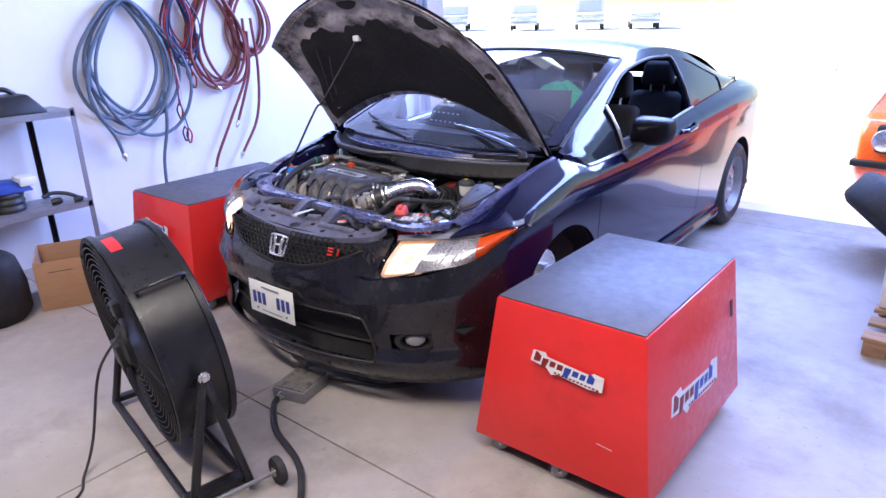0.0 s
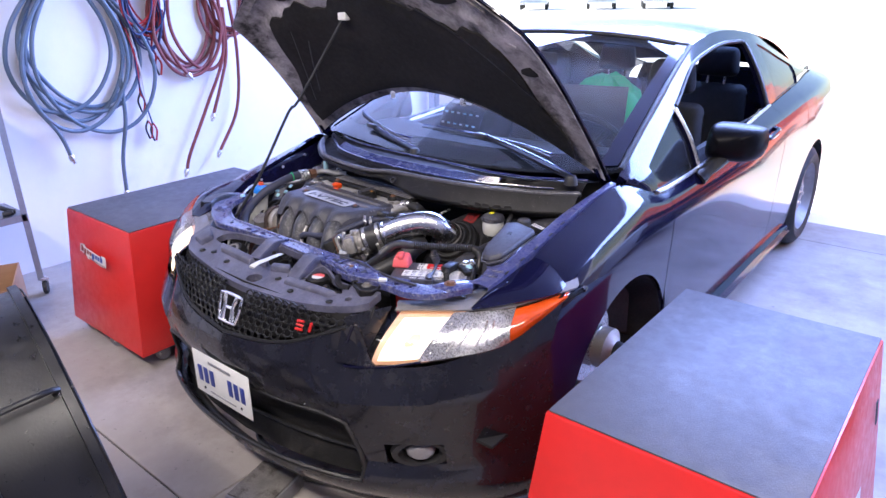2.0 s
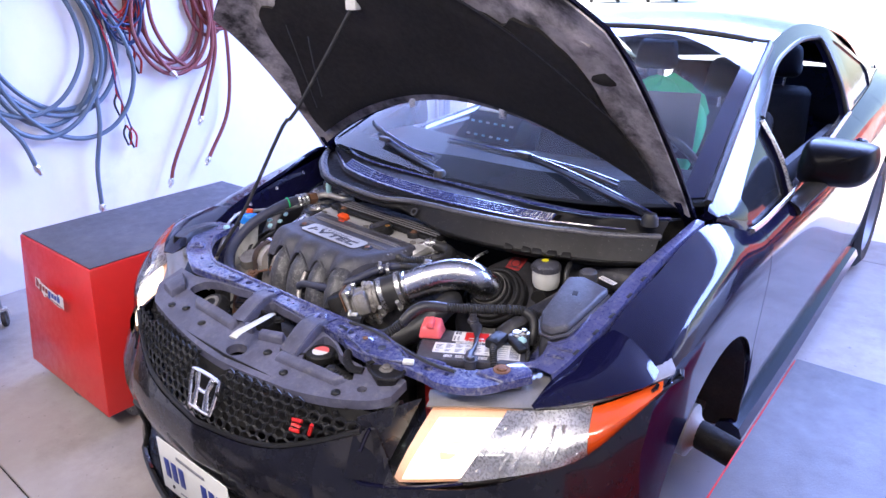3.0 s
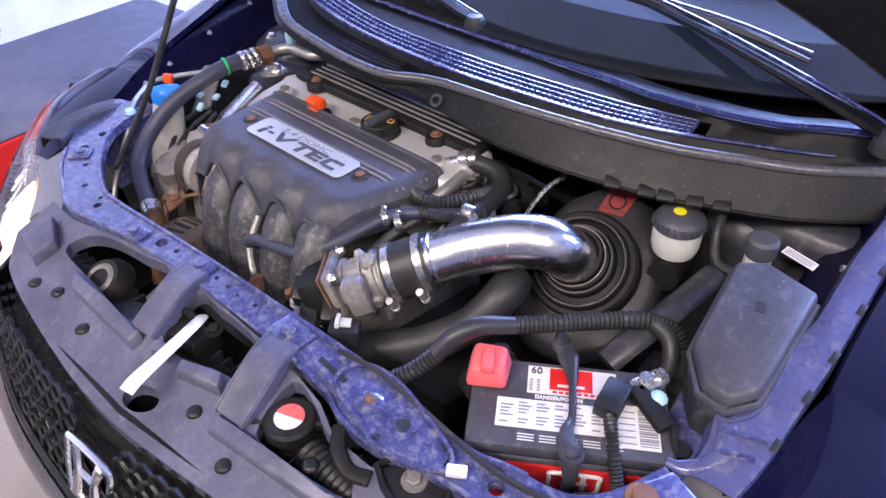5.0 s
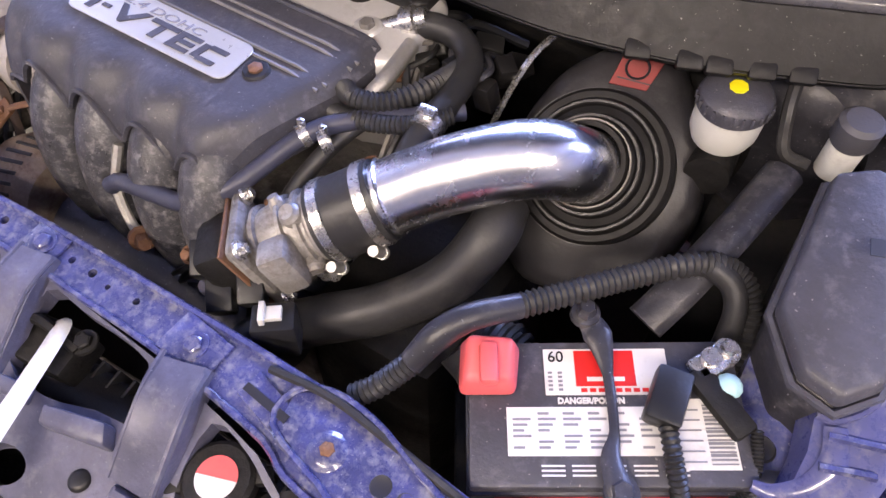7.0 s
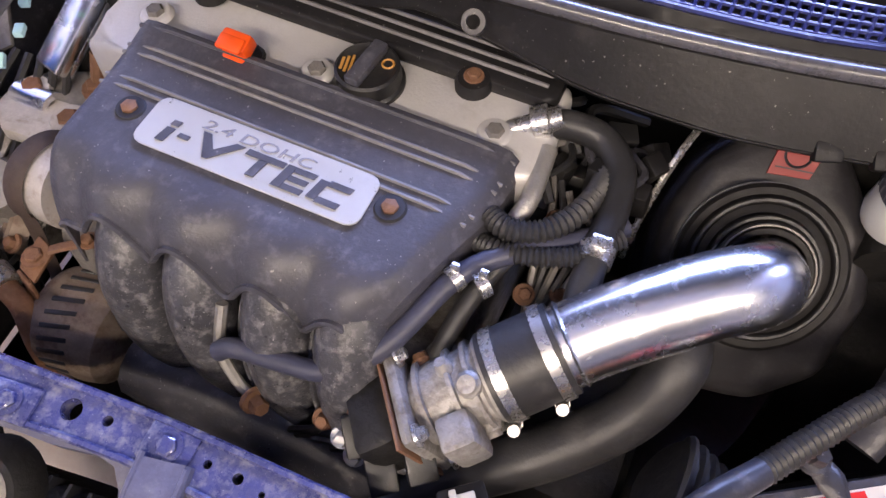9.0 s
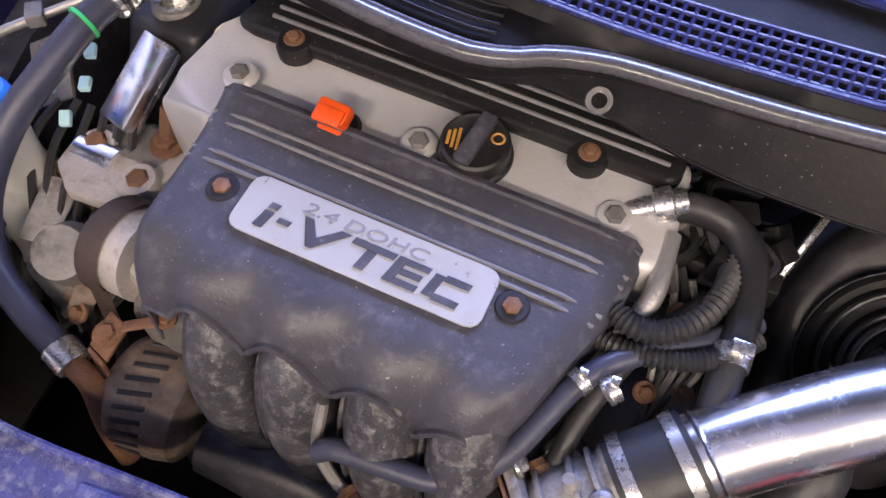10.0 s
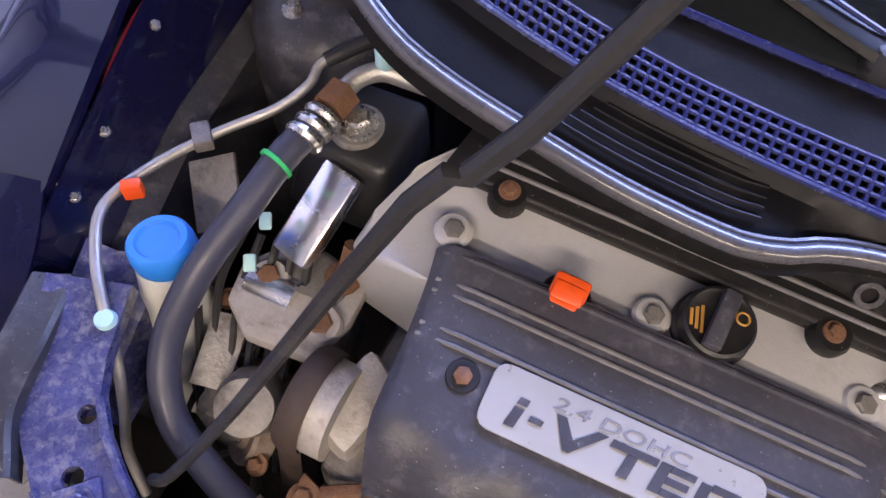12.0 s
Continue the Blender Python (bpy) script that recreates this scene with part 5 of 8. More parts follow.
part("guide_arm", tube([(.30, .262, .800), (.318, .240, .797), (.345, .228, .790), (.372, .236, .790)], .010, 8, 4, flat=.6), M_fascia, fp)
for x, y in ((.116, .175), (-.145, .165), (.36, .166), (-.30, .172), (-.245, .182), (.205, .150), (.30, .210)):
    part("panel_clip", lathe([(0, .005), (.007, .005), (.010, .003), (.011, 0)], 16, Matrix.Translation((x, y, panel_height(x, y) + .001))), M_black, fp)
# dark block added so that no bright floor shows through the openings
part("panel_baffle", block(-.38, .42, .125, .200, .690, .700, .003), M_dark, fp, "dark block added under the panel to darken its openings")
# pointed studs of the upper grille face
studs = []
for r in range(5):
    for c in range(-14, 15):
        x = .030 * c + .015 * (r % 2)
        p = Vector((x, PLAN(abs(x - .012)) + .096 + .05 * abs(x) - .014 * r, .744 - .008 * r))
        if abs(x) < .40 and not abs(x - .012) < .05:
            studs.append(hexa([p + Vector((-.009, -.002, 0)), p + Vector((0, -.007, -.004)), p + Vector((.009, -.002, 0)), p + Vector((0, .005, .002))], [p + Vector((dx, -.004 + dy, .006)) for dx, dy in ((-.002, 0), (0, -.0015), (.002, 0), (0, .0015))], 0))
tagged(part("grille_stud", join(*studs), M_black, fp, "small pointed grille studs"), kind="stuff")
lever = part("latch_lever", tube([(.050, .130, .808), (.046, .150, .812), (.030, .205, .806), (.008, .270, .797), (-.008, .278, .787)], [.012, .0125, .011, .010, .009], 8, 4, flat=.32), M_tank, fp, "pale worn latch lever")
part("latch", join(block(-.05, .05, -.025, .025, -.04, .0, .005, Matrix.Translation((-.02, .255, .785)) @ pose(0, 0, 0, 0, 0, 6)), tube([(-.05, .26, .785), (-.02, .27, .795), (.03, .265, .785)], .006, 6, 4), bolt((.03, .275, .785)), bolt((-.05, .28, .79))), M_dark, car, "greasy bonnet latch")
lampbox = part("horn", lathe([(0, .02), (.035, .02), (.045, .005), (.045, -.01), (0, -.02)], 24, axis((-.225, .248, .752), (0, -.4, .8))), M_dark, car, "round black horn")
part("horn_rim", lathe([(.018, .022), (.024, .024), (.028, .021)], 20, axis((-.225, .248, .752), (0, -.4, .8))), M_dirtyalu, lampbox)

FRAME = BAY
FRAME = Matrix()
# radiator with its cap
rad = part("radiator", block(-.36, .40, .205, .265, .28, .70, .006), M_dark, car, "black radiator")
part("top_tank", tube([(-.37, .235, .715), (-.1, .235, .718), (.2, .235, .718), (.41, .235, .715)], .034, 14, 3), M_black, rad)
for x in np.arange(-.34, .39, .022):
    part("tank_rib", block(x - .002, x + .002, .197, .273, .70, .747, .001), M_black, rad)
cap = part("radiator_cap", lathe([(0, .012), (.030, .012), (.034, .008), (.034, -.006), (.026, -.012), (.026, -.03)], 20, Matrix.Translation((.231, .239, .775))), M_dark, rad, "radiator cap with a red and white label")
for k in (-1, 1):
    part("cap_ear", block(-.012, .012, -.008, .008, -.004, .010, .003, Matrix.Translation((.231, .239, .772)) @ pose(0, 0, 0, 0, 0, 35) @ Matrix.Translation((k * .038, 0, 0))), M_dark, cap)
half = lambda a0: [(0, 0)] + [(.0195 * math.cos(a0 + t), .0195 * math.sin(a0 + t)) for t in np.linspace(0, math.pi, 14)]
part("cap_label", prism(half(0.3), .0, .0008, 0, Matrix.Translation((.231, .239, .7875))), M_redplastic, cap, "red half of the cap label")
part("cap_label", prism(half(0.3 + math.pi), .0, .0008, 0, Matrix.Translation((.231, .239, .7875))), M_paper, cap, "white half of the cap label")
part("tank_hose", tube([(.26, .235, .745), (.34, .225, .745), (.42, .215, .75), (.48, .23, .74)], .02, 12, 5, ribs=.0016), M_rubber, rad)
FRAME = BAY
part("radiator_hose", tube([(.06, .42, .55), (.10, .50, .60), (.145, .537, .622), (.215, .585, .648), (.27, .632, .690), (.292, .672, .735), (.285, .71, .745)], .029, 16, 6), M_rubber, rad, "thick black radiator hose")

# engine
engine = part("engine", block(-.40, .09, .56, .90, .32, .70, .03), M_dirtyalu, car, "grimy aluminium engine block")
part("gearbox", block(.092, .30, .55, .88, .30, .60, .04), M_dark, engine)
part("sump", block(-.36, .05, .50, .558, .36, .55, .02), M_dark, engine)


def deck(x, y, dz=0.0):
    """The tilted plane of the engine's top."""
    return .8145 - .055 * x + .16 * (y - .655) + dz


VC = [(-.455, .745), (-.447, .79), (-.425, .825), (-.395, .872), (.098, .885), (.106, .80), (.10, .755), (.06, .74), (-.36, .725)]
valve = part("valve_cover", hexa([(x, y, .70) for x, y in VC], [(x, y, deck(x, y, .0) - (.045 if x < -.44 else 0)) for x, y in VC], .013, 3), M_valve, engine, "silver painted valve cover")
CC = [(-.395, .832), (-.375, .828), (.078, .838), (.090, .846), (.088, .93), (-.30, .93), (-.385, .90)]
coil_cover = part("coil_cover", hexa([(x, y, deck(x, y, -.004)) for x, y in CC], [(x, y, deck(x, y, .012)) for x, y in CC], .005), M_fascia, engine, "ribbed black coil cover")
for y in (.848, .862, .876, .890):
    part("coil_rib", tube([(-.36, y, deck(-.36, y, .0135)), (.075, y + .008, deck(.075, y, .0135))], .0025, 6, 1), M_worn, coil_cover)
for x, y in ((-.325, .832), (.0, .836)):
    part("cover_ear", lathe([(0, .008), (.017, .008), (.020, .003), (.020, -.01)], 20, stand((x, y, deck(x, y, .004)))), M_fascia, coil_cover)
    part("ear_bolt", bolt((x, y, deck(x, y, .012)), UP, .007, .006), M_rust, coil_cover)
for x, y in ((-.357, .778), (-.156, .783), (.045, .790)):
    part("bolt_boss", lathe([(0, .0008), (.013, .0008), (.016, .0), (.019, -.004)], 24, stand((x, y, deck(x, y, .002)))), M_valve, valve)
    part("cover_bolt", bolt((x, y, deck(x, y, -.003)), UP, .010, .011), M_dirtyalu, valve, "bright flange bolt")
# filler cap
om = stand((-.102, .797, deck(-.102, .797, .0)))
oil = part("oil_filler_cap", lathe([(0, .018), (.028, .018), (.031, .020), (.034, .018), (.035, .003), (.038, 0), (.038, -.01)], 32, om), M_black, engine, "round black oil filler cap with gold marks")
part("cap_grip", block(-.0085, .0085, -.030, .030, 0, .011, .003, om @ Matrix.Translation((0, 0, .0175)) @ pose(0, 0, 0, 0, 0, -8)), M_cover, oil)
part("cap_mark", tube([tuple(om @ Vector((.019 + .006 * math.cos(a), .010 + .006 * math.sin(a), .0190))) for a in np.linspace(0, 6.28318, 13)[:-1]], .0013, 4, 1, closed=True), M_oilgold, oil, "gold oil symbol")
for k in range(3):
    part("cap_mark", block(-.0015, .0015, -.013 + .002 * k, .013 - .003 * k, 0, .0008, 0, om @ Matrix.Translation((-.016 - .005 * k, -.004, .0182)) @ pose(0, 0, 0, 0, 0, 10)), M_oilgold, oil)
# dipstick handle
dm = stand((-.236, .768, deck(-.236, .768))) @ pose(0, 0, 0, 14, 0, -4)
dip = part("dipstick_handle", join(block(-.017, .017, -.010, .012, .012, .030, .004, dm), block(-.014, .014, -.018, -.008, -.004, .016, .003, dm), block(-.015, .015, -.014, .004, .027, .033, .003, dm)), M_orange, engine, "orange plastic dipstick handle")
part("dip_recess", lathe([(0, .001), (.020, .001), (.022, .003), (.024, 0)], 18, Matrix.Translation((-.236, .765, deck(-.236, .765, .0006)))), M_dark, engine)

# plastic engine cover, its front edge arched over the runners
RUN = [-.255, -.172, -.081, .0]


def cover_xl(y):
    return curve([.545, .60, .66, .72, .765], [-.330, -.346, -.350, -.357, -.366])(y)


def cover_xr(y):
    return curve([.545, .58, .64, .71, .765], [.012, .038, .060, .083, .088])(y)


def cover_point(u, v):
    """u across, v from back (0) over the top to the front lip (1)."""
    if v < .72:
        y, drop = .757 - (.757 - .606) * v / .72, 0.0
    else:
        w = (v - .72) / .28
        y, drop = .606 - .055 * math.sin(w * 1.35), .075 * (1 - math.cos(w * 1.35)) * 1.15
    x = cover_xl(y) + (cover_xr(y) - cover_xl(y)) * u
    arch = max(0, max(math.cos(min(1.5708, abs(x - r) / .040 * 1.5708)) for r in RUN))
    lip = arch * .040 * max(0, (v - .72) / .28) ** 1.5
    side = .018 * (max(0, 1 - u / .05) ** 2 + max(0, (u - .95) / .05) ** 2)
    return Vector((x, y + (.012 * u if v < .05 else .012 * u * (1 - v)), deck(x, y, .012) - drop + lip - side))


cover = part("engine_cover", sheet([[cover_point(u, v) for u in np.linspace(0, 1, 61)] for v in np.concatenate([np.linspace(0, .70, 10), np.linspace(.72, 1, 12)])], .005), M_cover, engine, "dusty dark grey plastic engine cover")
for v in (.16, .21, .36, .41, .56 - .0, .0 + .61):
    if v < .5:
        part("cover_rib", tube([tuple(cover_point(u, v) + Vector((0, 0, .0012))) for u in np.linspace(.02, .985, 12)], .0022, 6, 1), M_worn, cover)
part("cover_rib", tube([tuple(cover_point(u, .03) + Vector((0, 0, .001))) for u in np.linspace(.02, .985, 12)], .003, 6, 1), M_cover, cover)
part("cover_lip", tube([tuple(cover_point(u, 1.0) + Vector((0, -.001, .001))) for u in np.linspace(0.01, .99, 61)], .0038, 6, 1), M_cover, cover, "thick moulded lip")
part("cover_back", sheet([[cover_point(u, 0) - Vector((0, -.001, d)) for u in np.linspace(0, 1, 31)] for d in (.0, .03)], .003), M_cover, cover)
part("cover_side", sheet([[cover_point(1, v) - Vector((-.002 * d / .04, 0, d)) for v in np.linspace(0, 1, 14)] for d in (0, .02, .045)], .003), M_cover, cover)
part("cover_side", sheet([[cover_point(0, v) - Vector((.002 * d / .04, 0, d)) for v in np.linspace(0, 1, 14)] for d in (0, .02, .06)], .003), M_cover, cover)
for x, y in ((-.288, .652), (-.003, .660)):
    # black ring paints the shade of a well round the screw
    part("screw_well", lathe([(.008, .001), (.014, .001), (.016, -.002)], 20, stand((x, y, deck(x, y, .013)))), M_ink_holeshade, cover)
    part("cover_screw", bolt((x, y, deck(x, y, .0125)), UP, .0085, .005, False), M_rust, cover, "rusty screw")
# maker's badge on the cover
EM = Matrix.Translation((-.143, .652, deck(-.144, .656, .0128))) @ Matrix((Vector((1, .024, -.055)).normalized(), Vector((-.024, 1, .16)).normalized(), Vector((.055, -.16, 1)).normalized())).transposed().to_4x4()
rr, W2, H2 = .012, .122, .0295
corner = [(sx * (W2 - rr) + rr * math.cos(a), sy * (H2 - rr) + rr * math.sin(a)) for sx, sy, a0 in ((1, 1, 0), (-1, 1, 90), (-1, -1, 180), (1, -1, 270)) for a in [radians(a0 + q) for q in (0, 30, 60, 90)]]
emblem = part("cover_badge", prism(corner, 0, .002, .0006, EM, 1), M_badge, cover, "silver badge plate with dark lettering")


def strokes(polys, m, material, parent, name="badge_stroke"):
    for poly in polys:
        part(name, prism(poly, 0, .0012, 0, m), material, parent)


EMT = EM @ Matrix.Translation((0, -.0065, .0021)) @ Matrix(((1, .22, 0, 0), (0, 1, 0, 0), (0, 0, 1, 0), (0, 0, 0, 1)))
hh = .0132
rect = lambda x0, x1, y0, y1: [(x0, y0), (x1, y0), (x1, y1), (x0, y1)]
strokes([rect(-.096, -.087, -hh, .004), rect(-.096, -.087, .007, hh), rect(-.080, -.068, -.003, .002),
         [(-.063, hh), (-.054, hh), (-.040, -.002), (-.026, hh), (-.016, hh), (-.038, -hh), (-.043, -hh)],
         rect(-.012, .029, hh - .0065, hh), rect(.004, .013, -hh, hh - .007),
         rect(.031, .040, -hh, hh), rect(.0405, .062, hh - .006, hh), rect(.0405, .060, -.003, .003), rect(.0405, .062, -hh, -hh + .006),
         rect(.067, .076, -hh + .002, hh - .002), rect(.0765, .100, hh - .0065, hh), rect(.0765, .100, -hh, -hh + .0065)], EMT, M_cover, emblem)
words("2.4 DOHC", .0200, EM @ Matrix.Translation((-.004, .0148, .0021)) @ Matrix(((1.35, .2, 0, 0), (0, .8, 0, 0), (0, 0, 1, 0), (0, 0, 0, 1))), M_greyink, emblem, "badge_lettering")

# intake runners and manifold
for x in RUN:
    rn = part("intake_runner", tube([(x, .64, .760), (x, .602, .768), (x + .004, .570, .752), (x + .012, .546, .712), (x + .022, .538, .65), (x + .035, .55, .58), (x + .045, .56, .52)], [.034, .035, .036, .036, .035, .033, .031], 18, 6, flat=1.0), M_runner, engine, "black plastic intake runner")
    part("runner_seam", tube([(x - .036, .60, .765), (x - .034, .556, .735), (x - .026, .530, .69), (x - .014, .516, .64)], .0035, 6, 4), M_runner, rn)
part("plenum", tube([(-.28, .53, .55), (-.1, .53, .54), (.10, .54, .56)], .055, 16, 4), M_trim, engine)
part("vacuum_pipe", tube([(-.128, .545, .745), (-.125, .52, .70), (-.105, .508, .665), (-.09, .505, .655)], .006, 8, 5), M_alu, engine)
part("vacuum_tip", bolt((-.085, .503, .652), (.6, -.3, .2), .010, .02), M_rust, engine, "rusty brass fitting")

# throttle body, coupler and polished pipe
A, B = Vector((.180, .622, .760)), Vector((.215, .649, .781))
pdir = Vector((.70, .60, .40)).normalized()
TB = axis(A - pdir * .085, pdir)
tb = part("throttle_body", lathe([(0, -.045), (.036, -.045), (.040, -.02), (.038, -.01), (.038, .02), (.042, .024), (.042, .032), (0, .032)], 28, TB), M_casting, engine, "rough cast throttle body")
part("throttle_flange", block(-.048, .048, -.050, .050, -.058, -.044, .008, TB), M_casting, tb)
part("motor_housing", lathe([(0, -.03), (.020, -.03), (.024, -.02), (.024, .022), (.017, .03), (0, .03)], 20, TB @ Matrix.Translation((.046, -.022, -.012)) @ pose(0, 0, 0, 90, 0, 25)), M_casting, tb)
part("sensor_cover", block(-.018, .018, -.028, .028, -.022, .012, .007, TB @ Matrix.Translation((-.046, .008, -.008))), M_casting, tb)
part("stub_boss", lathe([(0, .020), (.009, .020), (.011, .012), (.017, .010), (.019, -.01), (0, -.01)], 16, TB @ Matrix.Translation((.012, -.046, -.02)) @ pose(0, 0, 0, 90, 0, 0)), M_casting, tb)
part("stub_boss", lathe([(0, .018), (.007, .018), (.009, .008), (.014, .006), (.015, -.01), (0, -.01)], 16, TB @ Matrix.Translation((-.02, -.044, .006)) @ pose(0, 0, 0, 90, 0, 0)), M_zinc, tb)
for k, (a, h, rad) in enumerate(((20, -.03, .010), (75, -.005, .008), (110, .012, .012), (160, -.02, .009), (200, .008, .011), (250, -.012, .010), (300, .010, .009), (340, -.03, .012))):
    n = TB.to_3x3() @ Vector((math.cos(radians(a)), math.sin(radians(a)), 0))
    part("cast_boss", lathe([(0, .012), (rad * .7, .012), (rad * .8, .008), (rad, .006), (rad * 1.15, -.01), (0, -.01)], 14, axis(TB @ Vector((.038 * math.cos(radians(a)), .038 * math.sin(radians(a)), h)), n)), M_casting if k % 3 else M_rust, tb)
for h in (-.034, -.004, .014):
    part("cast_rib", lathe([(.036, h - .003), (.0435, h - .002), (.0435, h + .002), (.036, h + .003)], 30, TB, closed=True), M_casting, tb)
for q in ((.040, .042), (-.040, .042), (.040, -.042), (-.040, -.042)):
    part("flange_bolt", bolt(TB @ Vector((q[0], q[1], -.044)), pdir, .007, .010), M_zinc, tb)
part("gasket", block(-.049, .049, -.051, .051, -.0615, -.0585, .001, TB), M_rust, tb, "brown gasket edge")
part("manifold_neck", block(-.038, .038, -.036, .044, -.105, -.062, .012, TB), M_dark, tb)
part("air_coupler", lathe([(.0405, -.058), (.0445, -.058), (.0445, .012), (.0405, .012)], 32, axis(A, pdir), closed=True), M_rubber, engine, "black silicone coupler")
PIPE = [tuple(A - pdir * .02), tuple(A), tuple(B), (.2493, .6726, .7995), (.2880, .7010, .8135), (.3180, .7260, .8135), (.3350, .7520, .7980), (.3380, .7790, .7770), (.3392, .7990, .7620)]
pipe = part("intake_pipe", tube(PIPE, .0395, 32, 8), M_chrome, engine, "polished aluminium intake pipe")


def band(c, n, r, parent, w=.011, metal=None):
    b = part("hose_clamp", lathe([(r, -w / 2), (r + .0018, -w / 2), (r + .0018, w / 2), (r, w / 2)], 36, axis(c, n), closed=True), metal or M_zinc, parent, "worm-drive clamp")
    side = Vector(n).cross(Vector((0, 0, 1))).normalized()
    q = Vector(c) + (side * .62 * (1 if side.y < 0 else -1) + Vector((0, 0, -.45))).normalized() * (r + .006)
    part("clamp_screw", lathe([(0, -.014), (.006, -.014), (.006, .010), (.0075, .010), (.0075, .016), (0, .016)], 10, axis(q, Vector(n).cross(q - Vector(c)))), M_alu, b)


band(A - pdir * .047, pdir, .0448, pipe)
band(A + pdir * .001, pdir, .0448, pipe)
part("pipe_bead", lathe([(.0395, -.003), (.0428, 0), (.0395, .003)], 36, axis(A + pdir * .020, pdir)), M_chrome, pipe)

# air filter behind its rubber flange, in a black heat shield box
fn = Vector((.12, -.70, .66)).normalized()
FC = Vector((.3392, .8038, .7595))
fx = Vector((0, 0, 1)).cross(fn).normalized()
fy = fn.cross(fx)
FM = Matrix.Translation(FC) @ Matrix((fx, fy, fn)).transposed().to_4x4()
filt = part("air_filter", lathe([(.039, .036), (.044, .036), (.046, .024), (.050, .022), (.052, .014), (.056, .012), (.058, .002), (.066, .000), (.068, .004), (.073, .003), (.076, -.004), (.083, -.004), (.087, -.008), (.087, -.028), (.08, -.034), (.08, -.12), (0, -.12)], 48, FM @ Matrix(((1, 0, -.15, 0), (0, 1, 0, 0), (0, 0, 1, 0), (0, 0, 0, 1)))), M_shroud, engine, "black cone filter with a moulded rubber flange")
band(FC + fn * .026 - fx * .004, fn, .0462, filt, .007, M_dirtyalu)
band(FC - fn * .014, fn, .0862, filt, .005, M_trim)
for r, h in ((.0535, .015), (.0705, .004)):
    part("flange_ring", tube([tuple(FM @ Vector((r * math.cos(a) - .15 * h, r * math.sin(a), h))) for a in np.linspace(0, 6.28318, 33)[:-1]], .0025, 6, 1, closed=True), M_rubber, filt)
ABO = [(-.100, .035), (-.072, .100), (-.018, .146), (.050, .150), (.098, .082), (.128, -.012), (.104, -.104), (.040, -.150), (-.050, -.150), (-.100, -.085)]
airbox = part("filter_shroud", moved(hexa([(x * 1.1, y * 1.05, -.20) for x, y in ABO], [(x, y, -.030) for x, y in ABO], .022, 3), FM), M_grey, engine, "matt black plastic filter shroud")
wt = part("warning_tag", moved(hexa([(-.0146, .095, -.030), (.0279, .0966, -.030), (.0401, .1397, -.030), (-.0075, .1341, -.030)], [(-.0146, .095, -.028), (.0279, .0966, -.028), (.0401, .1397, -.028), (-.0075, .1341, -.028)], .0004, 1), FM), M_brandred, airbox, "dark red warning tag")
part("tag_mark", moved(tube([(.011 + .013 * math.cos(a), .118 + .012 * math.sin(a), -.0275) for a in np.linspace(0, 6.28318, 17)[:-1]], .0014, 4, 1, closed=True), FM), M_ink_holeshade, wt)
part("tag_mark", moved(block(-.008, .030, .103, .1045, -.028, -.0274, 0), FM), M_ink_holeshade, wt)
for k in range(7):
    part("duct_ring", tube([tuple(Vector((.335 + .012 * k, .60 - .002 * k, .655 - .006 * k)) + Vector((0, .045 * math.cos(a), .045 * math.sin(a)))) for a in np.linspace(0, 6.28318, 21)[:-1]], .005, 6, 1, closed=True), M_rubber, airbox)
part("duct", tube([(.32, .60, .66), (.38, .59, .63), (.43, .58, .60)], .043, 18, 3), M_rubber, airbox)

# hoses and looms on the engine
part("coolant_hose", tube([(-.118, .512, .712), (-.10, .518, .722), (-.05, .522, .728), (.0, .530, .735), (.04, .565, .755), (.073, .641, .786), (.11, .682, .797), (.16, .72, .80), (.20, .76, .80)], .0105, 12, 6), M_hosegrey, engine, "grey-blue dusty coolant hose")
FRAME = Matrix()
part("coolant_hose", tube([(.215, .69, .85), (.185, .655, .847), (.152, .61, .842), (.130, .56, .828), (.118, .51, .808), (.118, .47, .788), (.128, .44, .770), (.142, .428, .745)], .0098, 12, 6), M_rubber, engine, "black coolant hose beside the throttle body")
part("coolant_hose", tube([(.060, .478, .812), (.066, .455, .800), (.060, .435, .782), (.048, .425, .765)], .0085, 10, 5), M_hosegrey, engine, "short grey branch hose")
FRAME = BAY
for c, d in (((.073, .641, .787), (.35, .65, .2)), ((.10, .645, .788), (.5, .6, .2))):
    part("spring_clip", lathe([(.0112, -.005), (.0128, -.005), (.0128, .005), (.0112, .005)], 16, axis(c, d), closed=True), M_zinc, engine)
    part("clip_ear", block(-.004, .004, -.003, .003, 0, .010, .001, Matrix.Translation(Vector(c) + Vector((0, 0, .011)))), M_zinc, engine)
heater = part("heater_hose", tube([(.085, .825, .834), (.115, .834, .835), (.150, .832, .83), (.176, .805, .822), (.184, .76, .812), (.184, .711, .803), (.186, .672, .785), (.19, .65, .765)], .0155, 14, 6), M_rubber, engine, "black heater hose")
part("spring_clip", lathe([(.0158, -.009), (.0178, -.009), (.0178, .009), (.0158, .009)], 20, axis((.184, .711, .803), (0, .95, .25)), closed=True), M_zinc, heater)
part("clip_ear", block(-.010, .010, -.006, .006, 0, .008, .0015, stand((.186, .711, .820))), M_zinc, heater)
part("pipe_stub", lathe([(0, .02), (.012, .02), (.014, .008), (.018, .006), (.018, -.01), (.012, -.012), (.012, -.04)], 16, axis((.085, .822, .838), (.7, .3, .3))), M_zinc, engine)
part("sensor_tube", tube([(.100, .80, .825), (.105, .745, .812), (.10, .72, .80)], .010, 10, 4), M_alu, engine)
